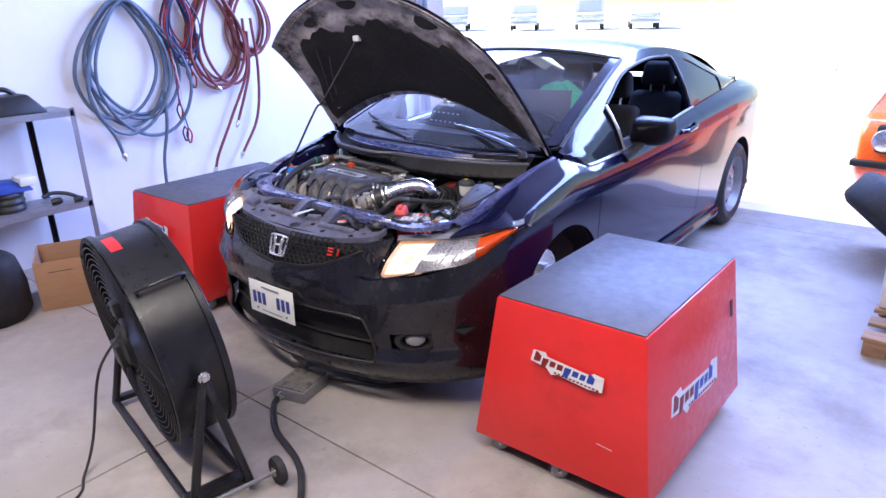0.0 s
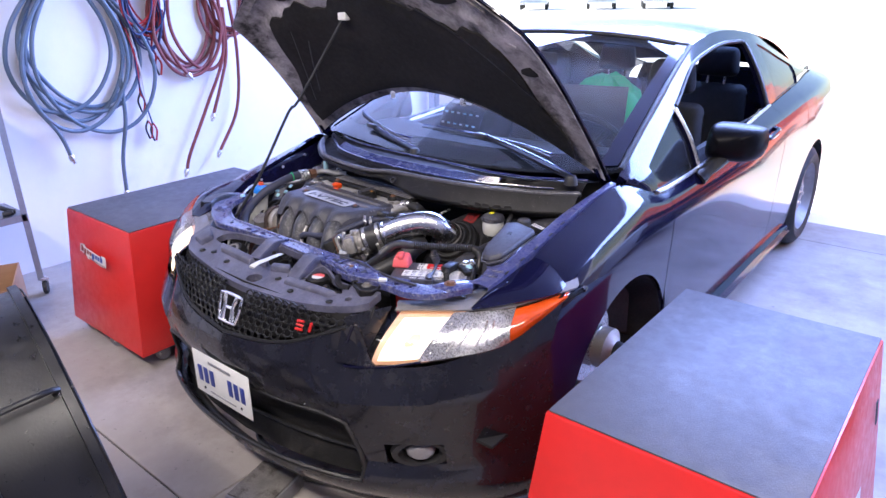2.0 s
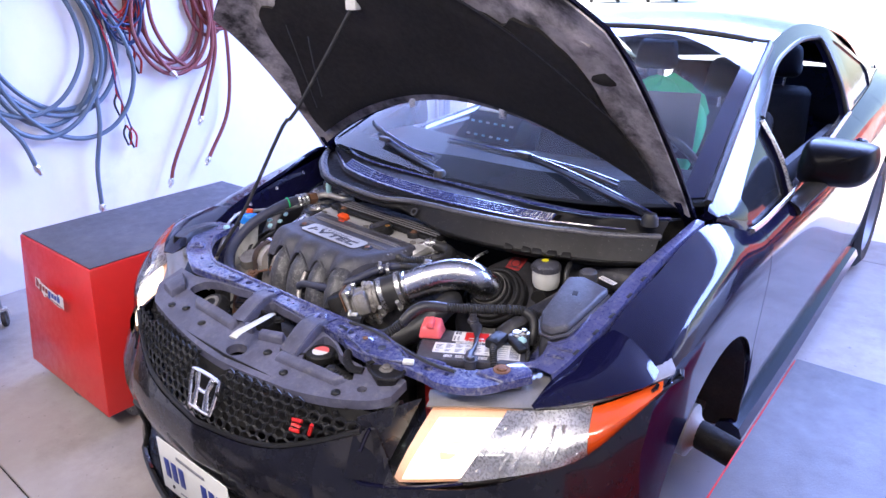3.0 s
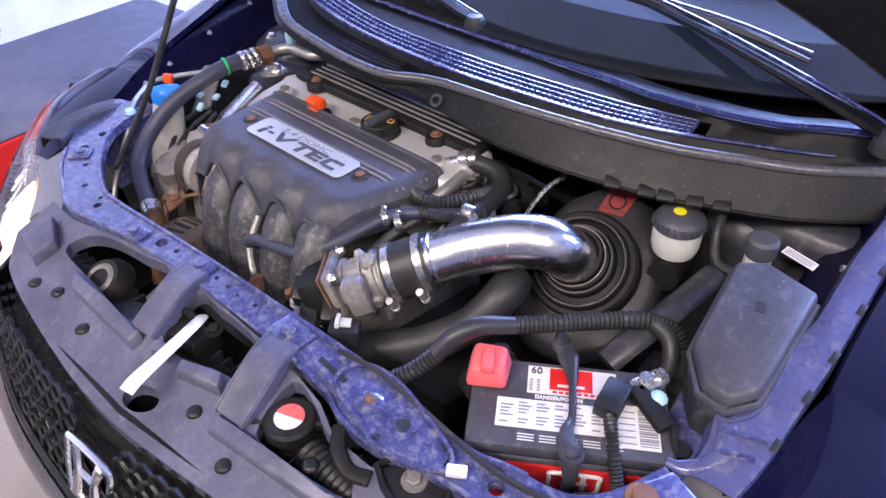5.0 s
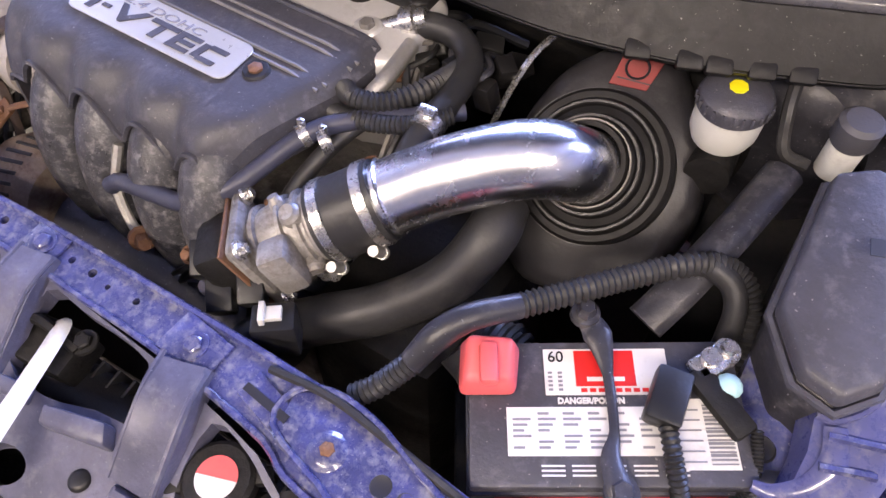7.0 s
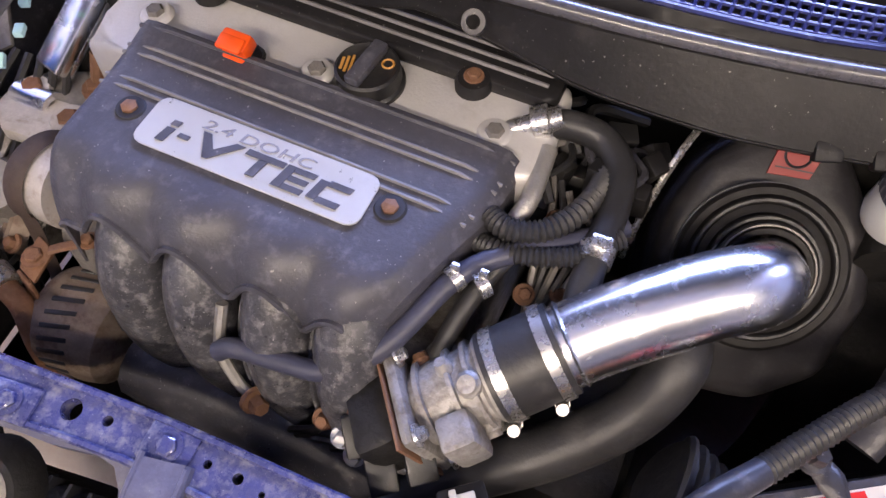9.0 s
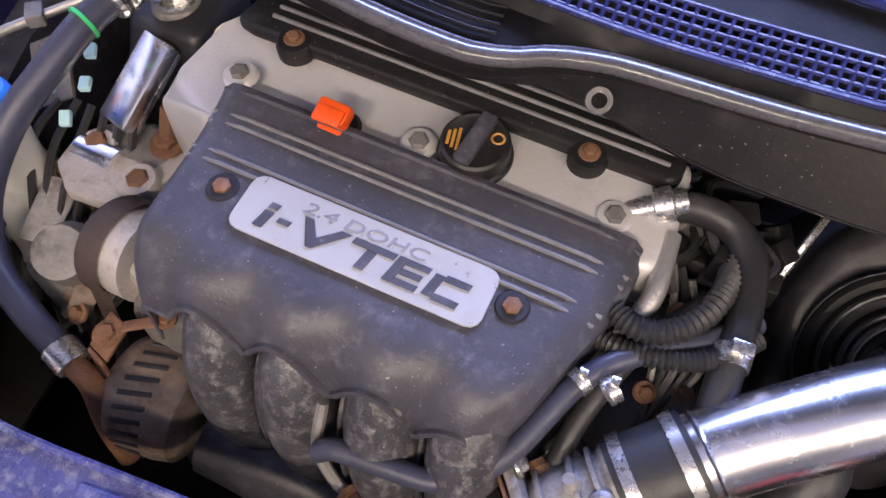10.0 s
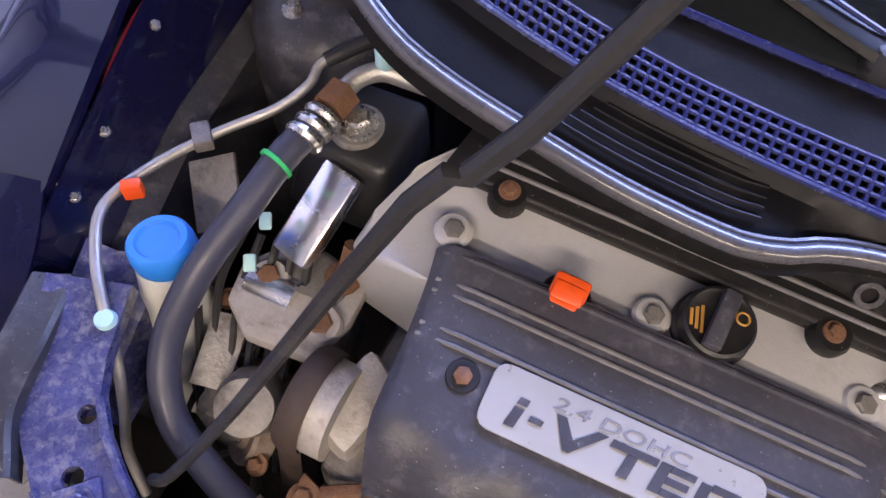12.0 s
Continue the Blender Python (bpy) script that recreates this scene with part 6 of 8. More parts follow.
part("corrugated_loom", tube([(.075, .688, .79), (.10, .682, .797), (.14, .688, .802), (.175, .705, .806), (.20, .735, .81)], .0095, 10, 5, ribs=.0013), M_rubber, engine, "black corrugated loom")
for k in range(5):
    part("wire", tube([(.11 + .012 * k, .80 - .01 * k, .80), (.125 + .012 * k, .76, .79 - .006 * k), (.13 + .01 * k, .71, .76), (.14, .66, .72 - .01 * k)], .004, 6, 5), M_rubber if k % 2 else M_dirtyalu, engine)
for k in range(9):
    part("loom_plug", block(-.018, .018, -.012, .012, -.011, .011, .003, Matrix.Translation((.115 + .042 * (k % 3), .875 - .035 * (k // 3), .795 + .010 * (k % 2))) @ pose(0, 0, 0, 20 * k, 13 * k, 31 * k)), (M_dark, M_black, M_shroud)[k % 3], engine)
part("brake_cable", tube([(.235, .90, .84), (.222, .86, .82), (.21, .82, .77), (.205, .79, .72)], .004, 6, 5), M_zinc, engine)
connector = part("sensor_plug", block(-.022, .022, -.018, .018, -.03, .02, .004, Matrix.Translation((.162, .480, .69)) @ pose(0, 0, 0, 0, 0, 40)), M_black, engine)
part("plug_lock", join(block(-.010, .010, -.008, .008, 0, .006, .001, Matrix.Translation((.162, .480, .711)) @ pose(0, 0, 0, 0, 0, 40)), block(-.012, -.006, -.012, .012, 0, .010, .001, Matrix.Translation((.162, .480, .711)) @ pose(0, 0, 0, 0, 0, 40))), M_tank, connector, "cream lock tab")
for x, y, z in ((.105, .505, .69), (.075, .485, .675), (.045, .50, .70)):
    part("injector_plug", block(-.014, .014, -.02, .02, -.015, .015, .003, Matrix.Translation((x, y, z)) @ pose(0, 0, 0, 30, 0, 40)), M_black, engine)
part("small_bolt", bolt((.042, .512, .715), (0, -.4, 1), .009, .008), M_rust, engine)

# wiring, plugs and brackets round the throttle body and behind the cover
FRAME = Matrix()
part("injector_rail", tube([(-.02, .452, .775), (.04, .448, .775), (.09, .446, .772)], .009, 8, 2), M_dark, engine)
vp = part("violet_plug", block(-.013, .013, -.010, .010, -.012, .012, .002, Matrix.Translation((.098, .460, .782)) @ pose(0, 0, 0, 20, 0, 12)), M_violet, engine, "violet plastic connector")
part("plug_latch", block(-.005, .005, -.012, .012, .011, .015, .001, Matrix.Translation((.098, .460, .782)) @ pose(0, 0, 0, 20, 0, 12)), M_violet, vp)
part("sensor_body", block(-.018, .016, -.016, .016, -.02, .012, .003, Matrix.Translation((.096, .430, .776)) @ pose(0, 0, 0, 15, 0, 20)), M_black, engine)
part("sensor_bolt", bolt((.080, .428, .790), (0, -.2, 1), .007, .006), M_orange, engine, "orange-brown sealing screw")
for x, y, z, m in ((.055, .405, .752, M_white), (.072, .395, .745, M_alu), (.118, .405, .750, M_alu), (.030, .415, .748, M_rust), (.135, .412, .742, M_casting)):
    part("small_fitting", bolt((x, y, z), (.1, -.5, .8), .0075, .014), m, engine)
rnd = random.Random(21)
for k in range(11):
    x0, z0 = .015 + .012 * k, .765 + .02 * rnd.random()
    part("harness_wire", tube([(x0, .47, z0), (x0 + .02 * rnd.uniform(-1, 1), .44, z0 - .02), (x0 + .03 * rnd.uniform(-1, 1), .41, z0 - .04 - .02 * rnd.random()), (x0 + .04 * rnd.uniform(-1, 1), .40, z0 - .09)], .0032 + .002 * rnd.random(), 6, 5), (M_rubber, M_black, M_trim)[k % 3], engine)
part("corrugated_loom", tube([(.118, .625, .862), (.140, .615, .866), (.168, .622, .866), (.190, .645, .866), (.205, .68, .862), (.21, .72, .85)], .0105, 12, 5, ribs=.0015), M_rubber, engine, "black corrugated loom beside the cover")
for k in range(12):
    a = Vector((.135 + .085 * rnd.random(), .64 + .13 * rnd.random(), .80 + .045 * rnd.random()))
    part("harness_wire", tube([tuple(a), tuple(a + Vector((.03 * rnd.uniform(-1, 1), .03, .012))), tuple(a + Vector((.05 * rnd.uniform(-1, 1), .06, .004))), tuple(a + Vector((.05 * rnd.uniform(-1, 1), .09, -.03)))], .003 + .003 * rnd.random(), 6, 5), (M_rubber, M_dirtyalu, M_black, M_trim)[k % 4], engine)
for k in range(8):
    part("bracket_piece", block(-.014, .014, -.009, .009, -.012, .012, .003, Matrix.Translation((.145 + .075 * rnd.random(), .66 + .12 * rnd.random(), .775 + .04 * rnd.random())) @ pose(0, 0, 0, 40 * rnd.random(), 40 * rnd.random(), 180 * rnd.random())), (M_casting, M_black, M_dirtyalu, M_trim)[k % 4], engine)
for x, y, z in ((.155, .615, .835), (.178, .655, .838), (.205, .60, .80), (.172, .585, .805), (.150, .685, .845)):
    part("small_fitting", bolt((x, y, z), (.2, -.3, .9), .007, .008), M_rust, engine)
# clutter on the belt side
for k in range(9):
    a = Vector((-.53 + .012 * k, .63 - .008 * k, .745 - .004 * k))
    part("harness_wire", tube([tuple(a), tuple(a + Vector((.012 * rnd.uniform(-1, 1), -.04, -.015))), tuple(a + Vector((.03 * rnd.uniform(-1, 1), -.09, -.05))), tuple(a + Vector((.04 * rnd.uniform(-1, 1), -.13, -.12)))], .003 + .0025 * rnd.random(), 6, 5), (M_rubber, M_trim, M_black)[k % 3], engine)
part("pump_bracket", hexa([(-.500, .535, .705), (-.452, .525, .705), (-.442, .560, .712), (-.488, .575, .712)], [(-.498, .537, .716), (-.454, .527, .716), (-.444, .558, .722), (-.486, .572, .722)], .003), M_mount, engine, "pale square pump bracket")
part("pump_pulley", lathe([(0, .016), (.018, .016), (.022, .010), (.034, .012), (.038, .008), (.038, -.012), (0, -.012)], 28, axis((-.430, .500, .700), (-.7, -.3, .6))), M_brown, engine, "grimy pump pulley")
part("pump_hub", bolt((-.440, .496, .710), (-.7, -.3, .6), .010, .006), M_zinc, engine)
for x, y, z, m in ((-.482, .630, .755, M_rust), (-.505, .610, .745, M_rust), (-.470, .545, .724, M_zinc), (-.405, .470, .715, M_rust), (-.375, .500, .740, M_casting), (-.455, .590, .735, M_rust)):
    part("small_fitting", bolt((x, y, z), (-.2, -.3, .9), .008, .009), m, engine)
part("tension_spring", tube([(-.375 + .010 * math.cos(t), .545 + .010 * math.sin(t), .735 + .0022 * t) for t in np.linspace(0, 18, 46)], .0022, 5, 1), M_zinc, engine)
part("idler_cover", hexa([(-.385, .560, .740), (-.335, .545, .740), (-.325, .585, .745), (-.372, .605, .748)], [(-.380, .563, .772), (-.340, .550, .770), (-.332, .582, .776), (-.370, .598, .778)], .008, 3), M_mount, engine, "cast idler bracket")
FRAME = BAY

# accessories at the belt end
alt = part("alternator", lathe([(0, -.05), (.045, -.05), (.062, -.04), (.066, -.02), (.066, .03), (.058, .045), (.03, .05), (0, .05)], 32, axis((-.345, .525, .585), (-1, -.1, .1))), M_brown, engine, "brownish alternator")
for k in range(26):
    a = 6.28318 * k / 26
    m = axis((-.345, .525, .585), (-1, -.1, .1)) @ Matrix.Rotation(a, 4, "Z")
    # slot shade painted as black slips on the closed casing
    part("vent_slot", block(.0645, .0672, -.0028, .0028, -.012, .024, .001, m @ pose(0, 0, 0, 14, 0, 0)), M_ink_holeshade, alt)
PX = (-1, 0, 0)
pul = part("idler_pulley", lathe([(0, .018), (.016, .018), (.02, .012), (.035, .012), (.046, .016), (.050, .016), (.050, -.016), (0, -.016)], 32, axis((-.405, .617, .712), PX)), M_mount, engine, "silver idler pulley")
part("drive_belt", tube([(-.425, .617 + .0535 * math.cos(a), .712 + .0535 * math.sin(a)) for a in np.linspace(-.3, 3.5, 16)] + [(-.425, .553, .60), (-.425, .53, .50), (-.425, .62, .45), (-.425, .67, .55), (-.425, .672, .66)], .0035, 8, 2, closed=True, flat=4.0), M_belt, engine, "brown worn drive belt")
part("tensioner_arm", hexa([(-.425, .60, .60), (-.36, .58, .60), (-.345, .66, .60), (-.40, .69, .60)], [(-.415, .595, .735), (-.365, .575, .725), (-.345, .655, .745), (-.395, .685, .75)], .012), M_mount, engine, "cast tensioner arm")
rb = part("rusty_bracket", hexa([(-.405, .520, .668), (-.378, .512, .664), (-.372, .548, .684), (-.400, .556, .688)], [(-.404, .518, .674), (-.377, .510, .670), (-.371, .546, .690), (-.399, .554, .694)], .002), M_rust, engine, "rusty steel bracket")
part("bracket_leg", hexa([(-.405, .512, .625), (-.380, .506, .622), (-.378, .510, .670), (-.404, .518, .672)], [(-.404, .507, .626), (-.379, .501, .623), (-.377, .505, .671), (-.403, .513, .673)], .0015), M_rust, rb)
part("bracket_arm", tube([(-.375, .545, .690), (-.350, .556, .700), (-.325, .566, .705)], .007, 8, 3, flat=.5), M_rust, rb)
part("bracket_bolt", bolt((-.390, .534, .682), UP, .010, .008), M_rust, rb)
part("bracket_bolt", bolt((-.330, .565, .708), UP, .007, .007), M_rust, rb)
part("mount_bracket", hexa([(-.565, .70, .60), (-.515, .655, .60), (-.43, .665, .60), (-.445, .76, .60), (-.50, .775, .60), (-.555, .75, .60)], [(-.558, .70, .735), (-.512, .660, .728), (-.438, .670, .73), (-.448, .755, .74), (-.50, .768, .742), (-.55, .745, .74)], .012, 3), M_dirtyalu, engine, "cast aluminium engine mount")
plate_top = [(-.572, .715), (-.560, .668), (-.520, .640), (-.445, .645), (-.430, .70), (-.436, .770), (-.478, .764), (-.505, .740), (-.535, .765)]
mp = part("mount_plate", hexa([(x, y, .715) for x, y in plate_top], [(x, y, .7345) for x, y in plate_top], .005, 2), M_mount, engine, "pale cast mount plate")
part("mount_stud", tube([(-.462, .742, .735), (-.460, .752, .762), (-.458, .760, .782)], .010, 8, 3), M_rust, mp, "rusty upright stud")
part("mount_boss", lathe([(0, .012), (.020, .012), (.023, .008), (.024, 0)], 20, stand((-.533, .708, .730))), M_mount, mp)
part("mount_boss", lathe([(0, .012), (.020, .012), (.023, .008), (.024, 0)], 20, stand((-.455, .685, .730))), M_mount, mp)
for x, y, z in ((-.533, .708, .737), (-.462, .742, .74), (-.455, .685, .734)):
    part("mount_bolt", bolt((x, y, z), UP, .013, .012), M_rust, engine, "rusty mount bolt")
AM = look((-.508, .772, .790), (-.53, .69, .725)) @ pose(0, 0, 0, 90, 0, 0)
part("torque_arm", block(-.024, .024, -.055, .055, -.008, .008, .004, AM), M_chrome, engine, "bright torque mount arm")
for x in (-.018, .018):
    part("arm_ridge", block(x - .004, x + .004, -.052, .052, .0085, .016, .002, AM), M_chrome, engine)
part("arm_eye", lathe([(.012, -.028), (.020, -.028), (.020, .028), (.012, .028)], 20, axis((-.524, .700, .727), (1, 0, 0)), closed=True), M_chrome, engine)
part("mount_cover", hexa([(-.575, .80, .74), (-.44, .80, .74), (-.44, .93, .74), (-.575, .93, .74)], [(-.555, .825, .832), (-.455, .82, .835), (-.45, .92, .855), (-.565, .92, .85)], .014, 3), M_black, car, "black mount housing")
part("mount_top_bolt", bolt((-.508, .862, .843), (0, -.1, 1), .015, .014), M_zinc, car)
part("mount_washer", lathe([(0, .004), (.028, .004), (.031, 0), (.031, -.006)], 24, axis((-.508, .862, .840), (0, -.1, 1))), M_dirtyalu, car)

# coolant and air-conditioning lines by the wing
part("aircon_hose", tube([(-.530, .815, .872), (-.540, .770, .862), (-.548, .72, .842), (-.566, .65, .80), (-.572, .59, .745), (-.545, .545, .70), (-.49, .52, .675), (-.44, .505, .66)], .0158, 16, 6), M_hosegrey, car, "thick dark blue-grey aircon hose")
part("hose_ferrule", tube([(-.44, .505, .66), (-.415, .498, .652)], .019, 14, 1), M_zinc, car, "crimped metal ferrule")
part("hose_end", tube([(-.415, .498, .652), (-.39, .49, .64), (-.37, .47, .60), (-.36, .46, .54)], .013, 12, 4), M_rust, car)
part("hose_band", tube([(-.541, .766, .861), (-.542, .762, .860)], .0185, 16, 1), M_green, car, "thin green marking band")
for k in range(3):
    part("hose_ferrule", lathe([(.012, -.006), (.019, -.005), (.021, 0), (.019, .005), (.012, .006)], 18, axis((-.532 + .002 * k, .800 + .014 * k, .868 + .002 * k), (-.1, -.8, -.2))), M_zinc, car)
part("pipe_nut", lathe([(0, -.014), (.020, -.014), (.020, .014), (0, .014)], 6, axis((-.527, .852, .874), (-.1, -.9, -.1))), M_rust, car, "rusty pipe union")
part("aircon_pipe", tube([(-.527, .855, .875), (-.52, .885, .882), (-.500, .903, .886), (-.47, .908, .884), (-.44, .914, .882), (-.41, .94, .885)], .0105, 12, 6), M_alu, car, "bare aluminium aircon pipe")
part("service_cap", lathe([(0, .03), (.008, .03), (.010, .02), (.010, .0), (.006, -.006), (.006, -.012)], 14, stand((-.498, .903, .898))), M_paleblue, car, "pale blue service cap")
thin = part("liquid_line", tube([(-.50, .99, .885), (-.545, .945, .875), (-.575, .905, .865), (-.578, .880, .852), (-.60, .845, .835), (-.64, .80, .822), (-.675, .735, .815), (-.690, .675, .808), (-.668, .63, .795), (-.630, .59, .782), (-.605, .56, .745), (-.59, .53, .70), (-.585, .505, .65), (-.56, .48, .60)], .0055, 10, 6), M_alu, car, "thin aluminium line")
part("line_sleeve", tube([(-.525, .967, .880), (-.550, .938, .874), (-.573, .907, .866)], .0085, 10, 4), M_rubber, thin)
part("service_cap", lathe([(0, .014), (.009, .014), (.0105, .009), (.0105, -.008), (0, -.008)], 16, stand((-.622, .583, .770))), M_paleblue, thin, "pale blue service cap")
part("line_clip", block(-.010, .010, -.007, .007, -.012, .008, .003, Matrix.Translation((-.674, .700, .816)) @ pose(0, 0, 0, 0, 0, 40)), M_orange, thin, "orange clip")
part("line_bracket", join(block(-.016, .016, -.010, .010, -.008, .008, .003, Matrix.Translation((-.652, .785, .822)) @ pose(0, 0, 0, 0, 0, -45)), block(-.030, .030, -.040, .040, -.003, .003, .002, Matrix.Translation((-.625, .755, .775)) @ pose(0, 0, 0, 35, -25, 20))), M_dirtyalu, car)
wash = part("washer_bottle", tube([(-.618, .655, .50), (-.618, .655, .64), (-.617, .655, .72), (-.612, .66, .785)], [.06, .055, .034, .030], 18, 4), M_tank, car, "milky washer bottle neck")
part("washer_cap", lathe([(0, .019), (.020, .019), (.022, .022), (.028, .022), (.031, .018), (.0325, .008), (.0325, -.004), (.029, -.012)], 32, stand((-.612, .662, .795)) @ pose(0, 0, 0, -8, -6, 0)), M_blue, wash, "bright blue washer cap")
for k in range(4):
    part("clip_tag", block(-.006, .006, -.009, .009, -.004, .004, .002, Matrix.Translation(((-.575, .715, .80), (-.545, .735, .80), (-.555, .765, .82), (-.535, .69, .79))[k]) @ pose(0, 0, 0, 10 * k, 0, 30)), M_paleblue, car)
for k in range(6):
    part("side_wire", tube([(-.60 + .02 * k, .74, .76), (-.60 + .022 * k, .68, .74 - .01 * k), (-.57 + .02 * k, .62, .69), (-.55 + .02 * k, .56, .60)], .005, 6, 5), M_rubber, car)
part("power_steering_pump", join(block(-.55, -.47, .56, .65, .58, .68, .02), lathe([(0, .04), (.03, .04), (.036, .02), (.036, -.04), (0, -.04)], 20, axis((-.49, .60, .68), (.2, -.5, .8)))), M_dirtyalu, car, "grimy aluminium pump")
part("grey_plate", block(-.02, .02, -.04, .04, -.003, .003, .002, Matrix.Translation((-.545, .625, .70)) @ pose(0, 0, 0, 20, 10, 15)), M_casting, car)
part("lamp_mount", ribbon([(-.70, .60, .775), (-.675, .54, .780), (-.655, .47, .772), (-.62, .42, .76)], .022, .02), M_trim, car)

# battery
FRAME = Matrix()
BA = Matrix.Translation((.503, .457, .797)) @ pose(0, 0, 0, 0, 0, 29.5)
battery = part("battery", block(-.121, .121, -.065, .065, -.175, -.012, .005, BA), M_black, car, "black car battery with printed labels")
part("battery_lid", block(-.1225, .1225, -.0665, .0665, -.018, 0, .004, BA), M_cover, battery)
part("lid_step", block(-.1245, .1245, -.0685, .0685, -.030, -.020, .003, BA), M_cover, battery)


def label(x0, x1, y0, y1, material, parent, z=.0006, name="label", text=""):
    return part(name, block(x0, x1, y0, y1, z - .0006, z, 0, BA), material, parent, text)


lb1 = label(-.052, .060, .014, .058, M_paper, battery, .0012, "size_label", "white battery size label")
label(-.024, .030, .022, .056, M_redink, lb1, .0020, "red_panel")
words("60", .015, BA @ Matrix.Translation((-.041, .050, .0016)), M_ink_holeshade, lb1, "lettering")
tagged(part("print_row", join(*[block(-.020 + .0078 * k, -.0145 + .0078 * k, .0165, .0200, .0014, .0020, 0, BA) for k in range(9)]), M_redink, lb1), kind="stuff")
tagged(part("print_row", join(*[block(-.049 + .009 * k, -.045 + .009 * k, .018 + .004 * r, .020 + .004 * r, .0014, .0020, 0, BA) for k in range(2) for r in range(5)]), M_greyink, lb1), kind="stuff")
part("red_panel_mark", block(-.014, .020, .0265, .0305, .0022, .0026, 0, BA), M_paper, lb1)
words("DANGER/POISON", .0075, BA @ Matrix.Translation((-.012, .0085, .0008)), M_paper, battery, "lettering", .0003)
lb2 = label(-.088, .052, -.040, .003, M_paper, battery, .0012, "warning_label", "white warning label with fine print")
for r in range(7):
    tagged(part("print_row", join(*[block(-.083 + .0222 * k, -.083 + .0222 * k + .010 + .006 * ((k * 3 + r * 5) % 3) / 2, -.004 - .005 * r, -.0018 - .005 * r, .0014, .0018, 0, BA) for k in range(6) if (k + r) % 5]), M_greyink, lb2), kind="stuff")
lb3 = label(.056, .108, -.052, .010, M_paper, battery, .0012, "code_label", "white label with a bar code")
tagged(part("bar_code", join(*[block(.084, .106, -.048 + .0034 * k, -.0466 + .0034 * k + .0006 * (k % 3), .0014, .0018, 0, BA) for k in range(16)]), M_greyink, lb3), kind="stuff")
tagged(part("print_row", join(*[block(.059, .080, -.046 + .009 * k, -.0445 + .009 * k, .0014, .0018, 0, BA) for k in range(6)]), M_greyink, lb3), kind="stuff")
tagged(part("print_row", join(*[block(-.06 + .026 * k, -.040 + .026 * k, -.049 - .004 * r, -.0475 - .004 * r, .0006, .0010, 0, BA) for k in range(5) for r in range(3)]), M_paper, battery), kind="stuff")
side = part("side_label", block(-.100, .112, -.0695, -.0655, -.165, -.0315, 0, BA), M_redink, battery, "red side label with a white emblem")
part("side_emblem", join(moved(tube([(-.026, .020, 0), (.026, .020, 0), (.030, .008, 0), (.024, -.018, 0), (-.024, -.018, 0), (-.030, .008, 0)], .003, 6, 3, closed=True), BA @ Matrix.Translation((.012, -.0705, -.058)) @ pose(0, 0, 0, 90, 0, 0)), block(-.004, .028, -.0712, -.070, -.060, -.055, 0, BA), block(-.002, .004, -.0712, -.070, -.072, -.043, 0, BA), block(.020, .026, -.0712, -.070, -.072, -.043, 0, BA)), M_paper, side)
tagged(part("side_strip", join(*[block(-.04 + .022 * k, -.024 + .022 * k, -.0712, -.070, -.100, -.087, 0, BA) for k in range(5)]), M_paper, side), kind="stuff")
pc = part("terminal_cover", join(hexa([(-.132, .012, .0), (-.078, .012, .0), (-.072, .062, .0), (-.13, .068, .0)], [(-.126, .018, .030), (-.083, .018, .030), (-.080, .055, .040), (-.122, .058, .040)], .007, 3), block(-.112, -.095, .012, .05, .028, .044, .005)), M_redplastic, battery, "faded red positive terminal cover")
pc.data.transform(BA)
neg = part("negative_terminal", join(lathe([(0, .022), (.009, .022), (.010, .0)], 14, BA @ Matrix.Translation((.095, .042, 0))), block(-.02, .02, -.012, .012, .004, .016, .004, BA @ Matrix.Translation((.097, .040, 0)) @ pose(0, 0, 0, 0, 0, 30)), bolt(BA @ Vector((.112, .050, .012)), (0, 0, 1), .008, .012)), M_zinc, battery, "corroded clamp terminal")
part("sensor_box", block(-.016, .016, -.026, .026, .004, .026, .004, BA @ Matrix.Translation((.052, .006, 0)) @ pose(0, 0, 0, 0, 0, -24)), M_black, neg)
part("sensor_link", block(-.012, .012, -.034, .034, .003, .016, .004, BA @ Matrix.Translation((.098, .004, 0)) @ pose(0, 0, 0, 0, 0, 30)), M_dark, neg)
part("corrosion", lathe([(0, .009), (.007, .007), (.011, .002), (.012, 0)], 12, BA @ Matrix.Translation((.108, .018, .012))), M_paleblue, neg, "pale blue corrosion")
part("battery_lead", tube([tuple(BA @ Vector(q)) for q in ((.048, -.012, .014), (.050, -.045, .010), (.058, -.08, -.02), (.07, -.10, -.08))], .0078, 10, 6, ribs=.0010), M_rubber, battery, "corrugated battery lead")
part("battery_lead", tube([tuple(BA @ Vector(q)) for q in ((.125, -.02, .008), (.120, -.055, -.01), (.09, -.088, -.05), (.075, -.10, -.1))], .005, 8, 6, ribs=.0008), M_rubber, battery)
hd = part("hold_down", join(tube([tuple(BA @ Vector(q)) for q in ((-.012, .088, .014), (-.002, .066, .014), (.004, .03, .008), (.004, -.02, .007), (-.002, -.045, .008), (.004, -.078, .002), (.006, -.09, -.06))], [.010, .014, .005, .0045, .009, .013, .005], 10, 6, flat=.4), bolt(BA @ Vector((-.012, .086, .016)), (0, 0, 1), .009, .02), bolt(BA @ Vector((.004, -.072, .006)), (0, 0, 1), .010, .010)), M_trim, battery, "worn dark steel battery hold-down")
part("battery_tray", block(-.14, .14, -.085, .085, -.20, -.172, .006, BA), M_dark, car)
FRAME = BAY
part("loom", tube([(.275, .462, .690), (.295, .479, .706), (.318, .505, .735)], .011, 10, 5, ribs=.0014), M_rubber, car, "corrugated loom")
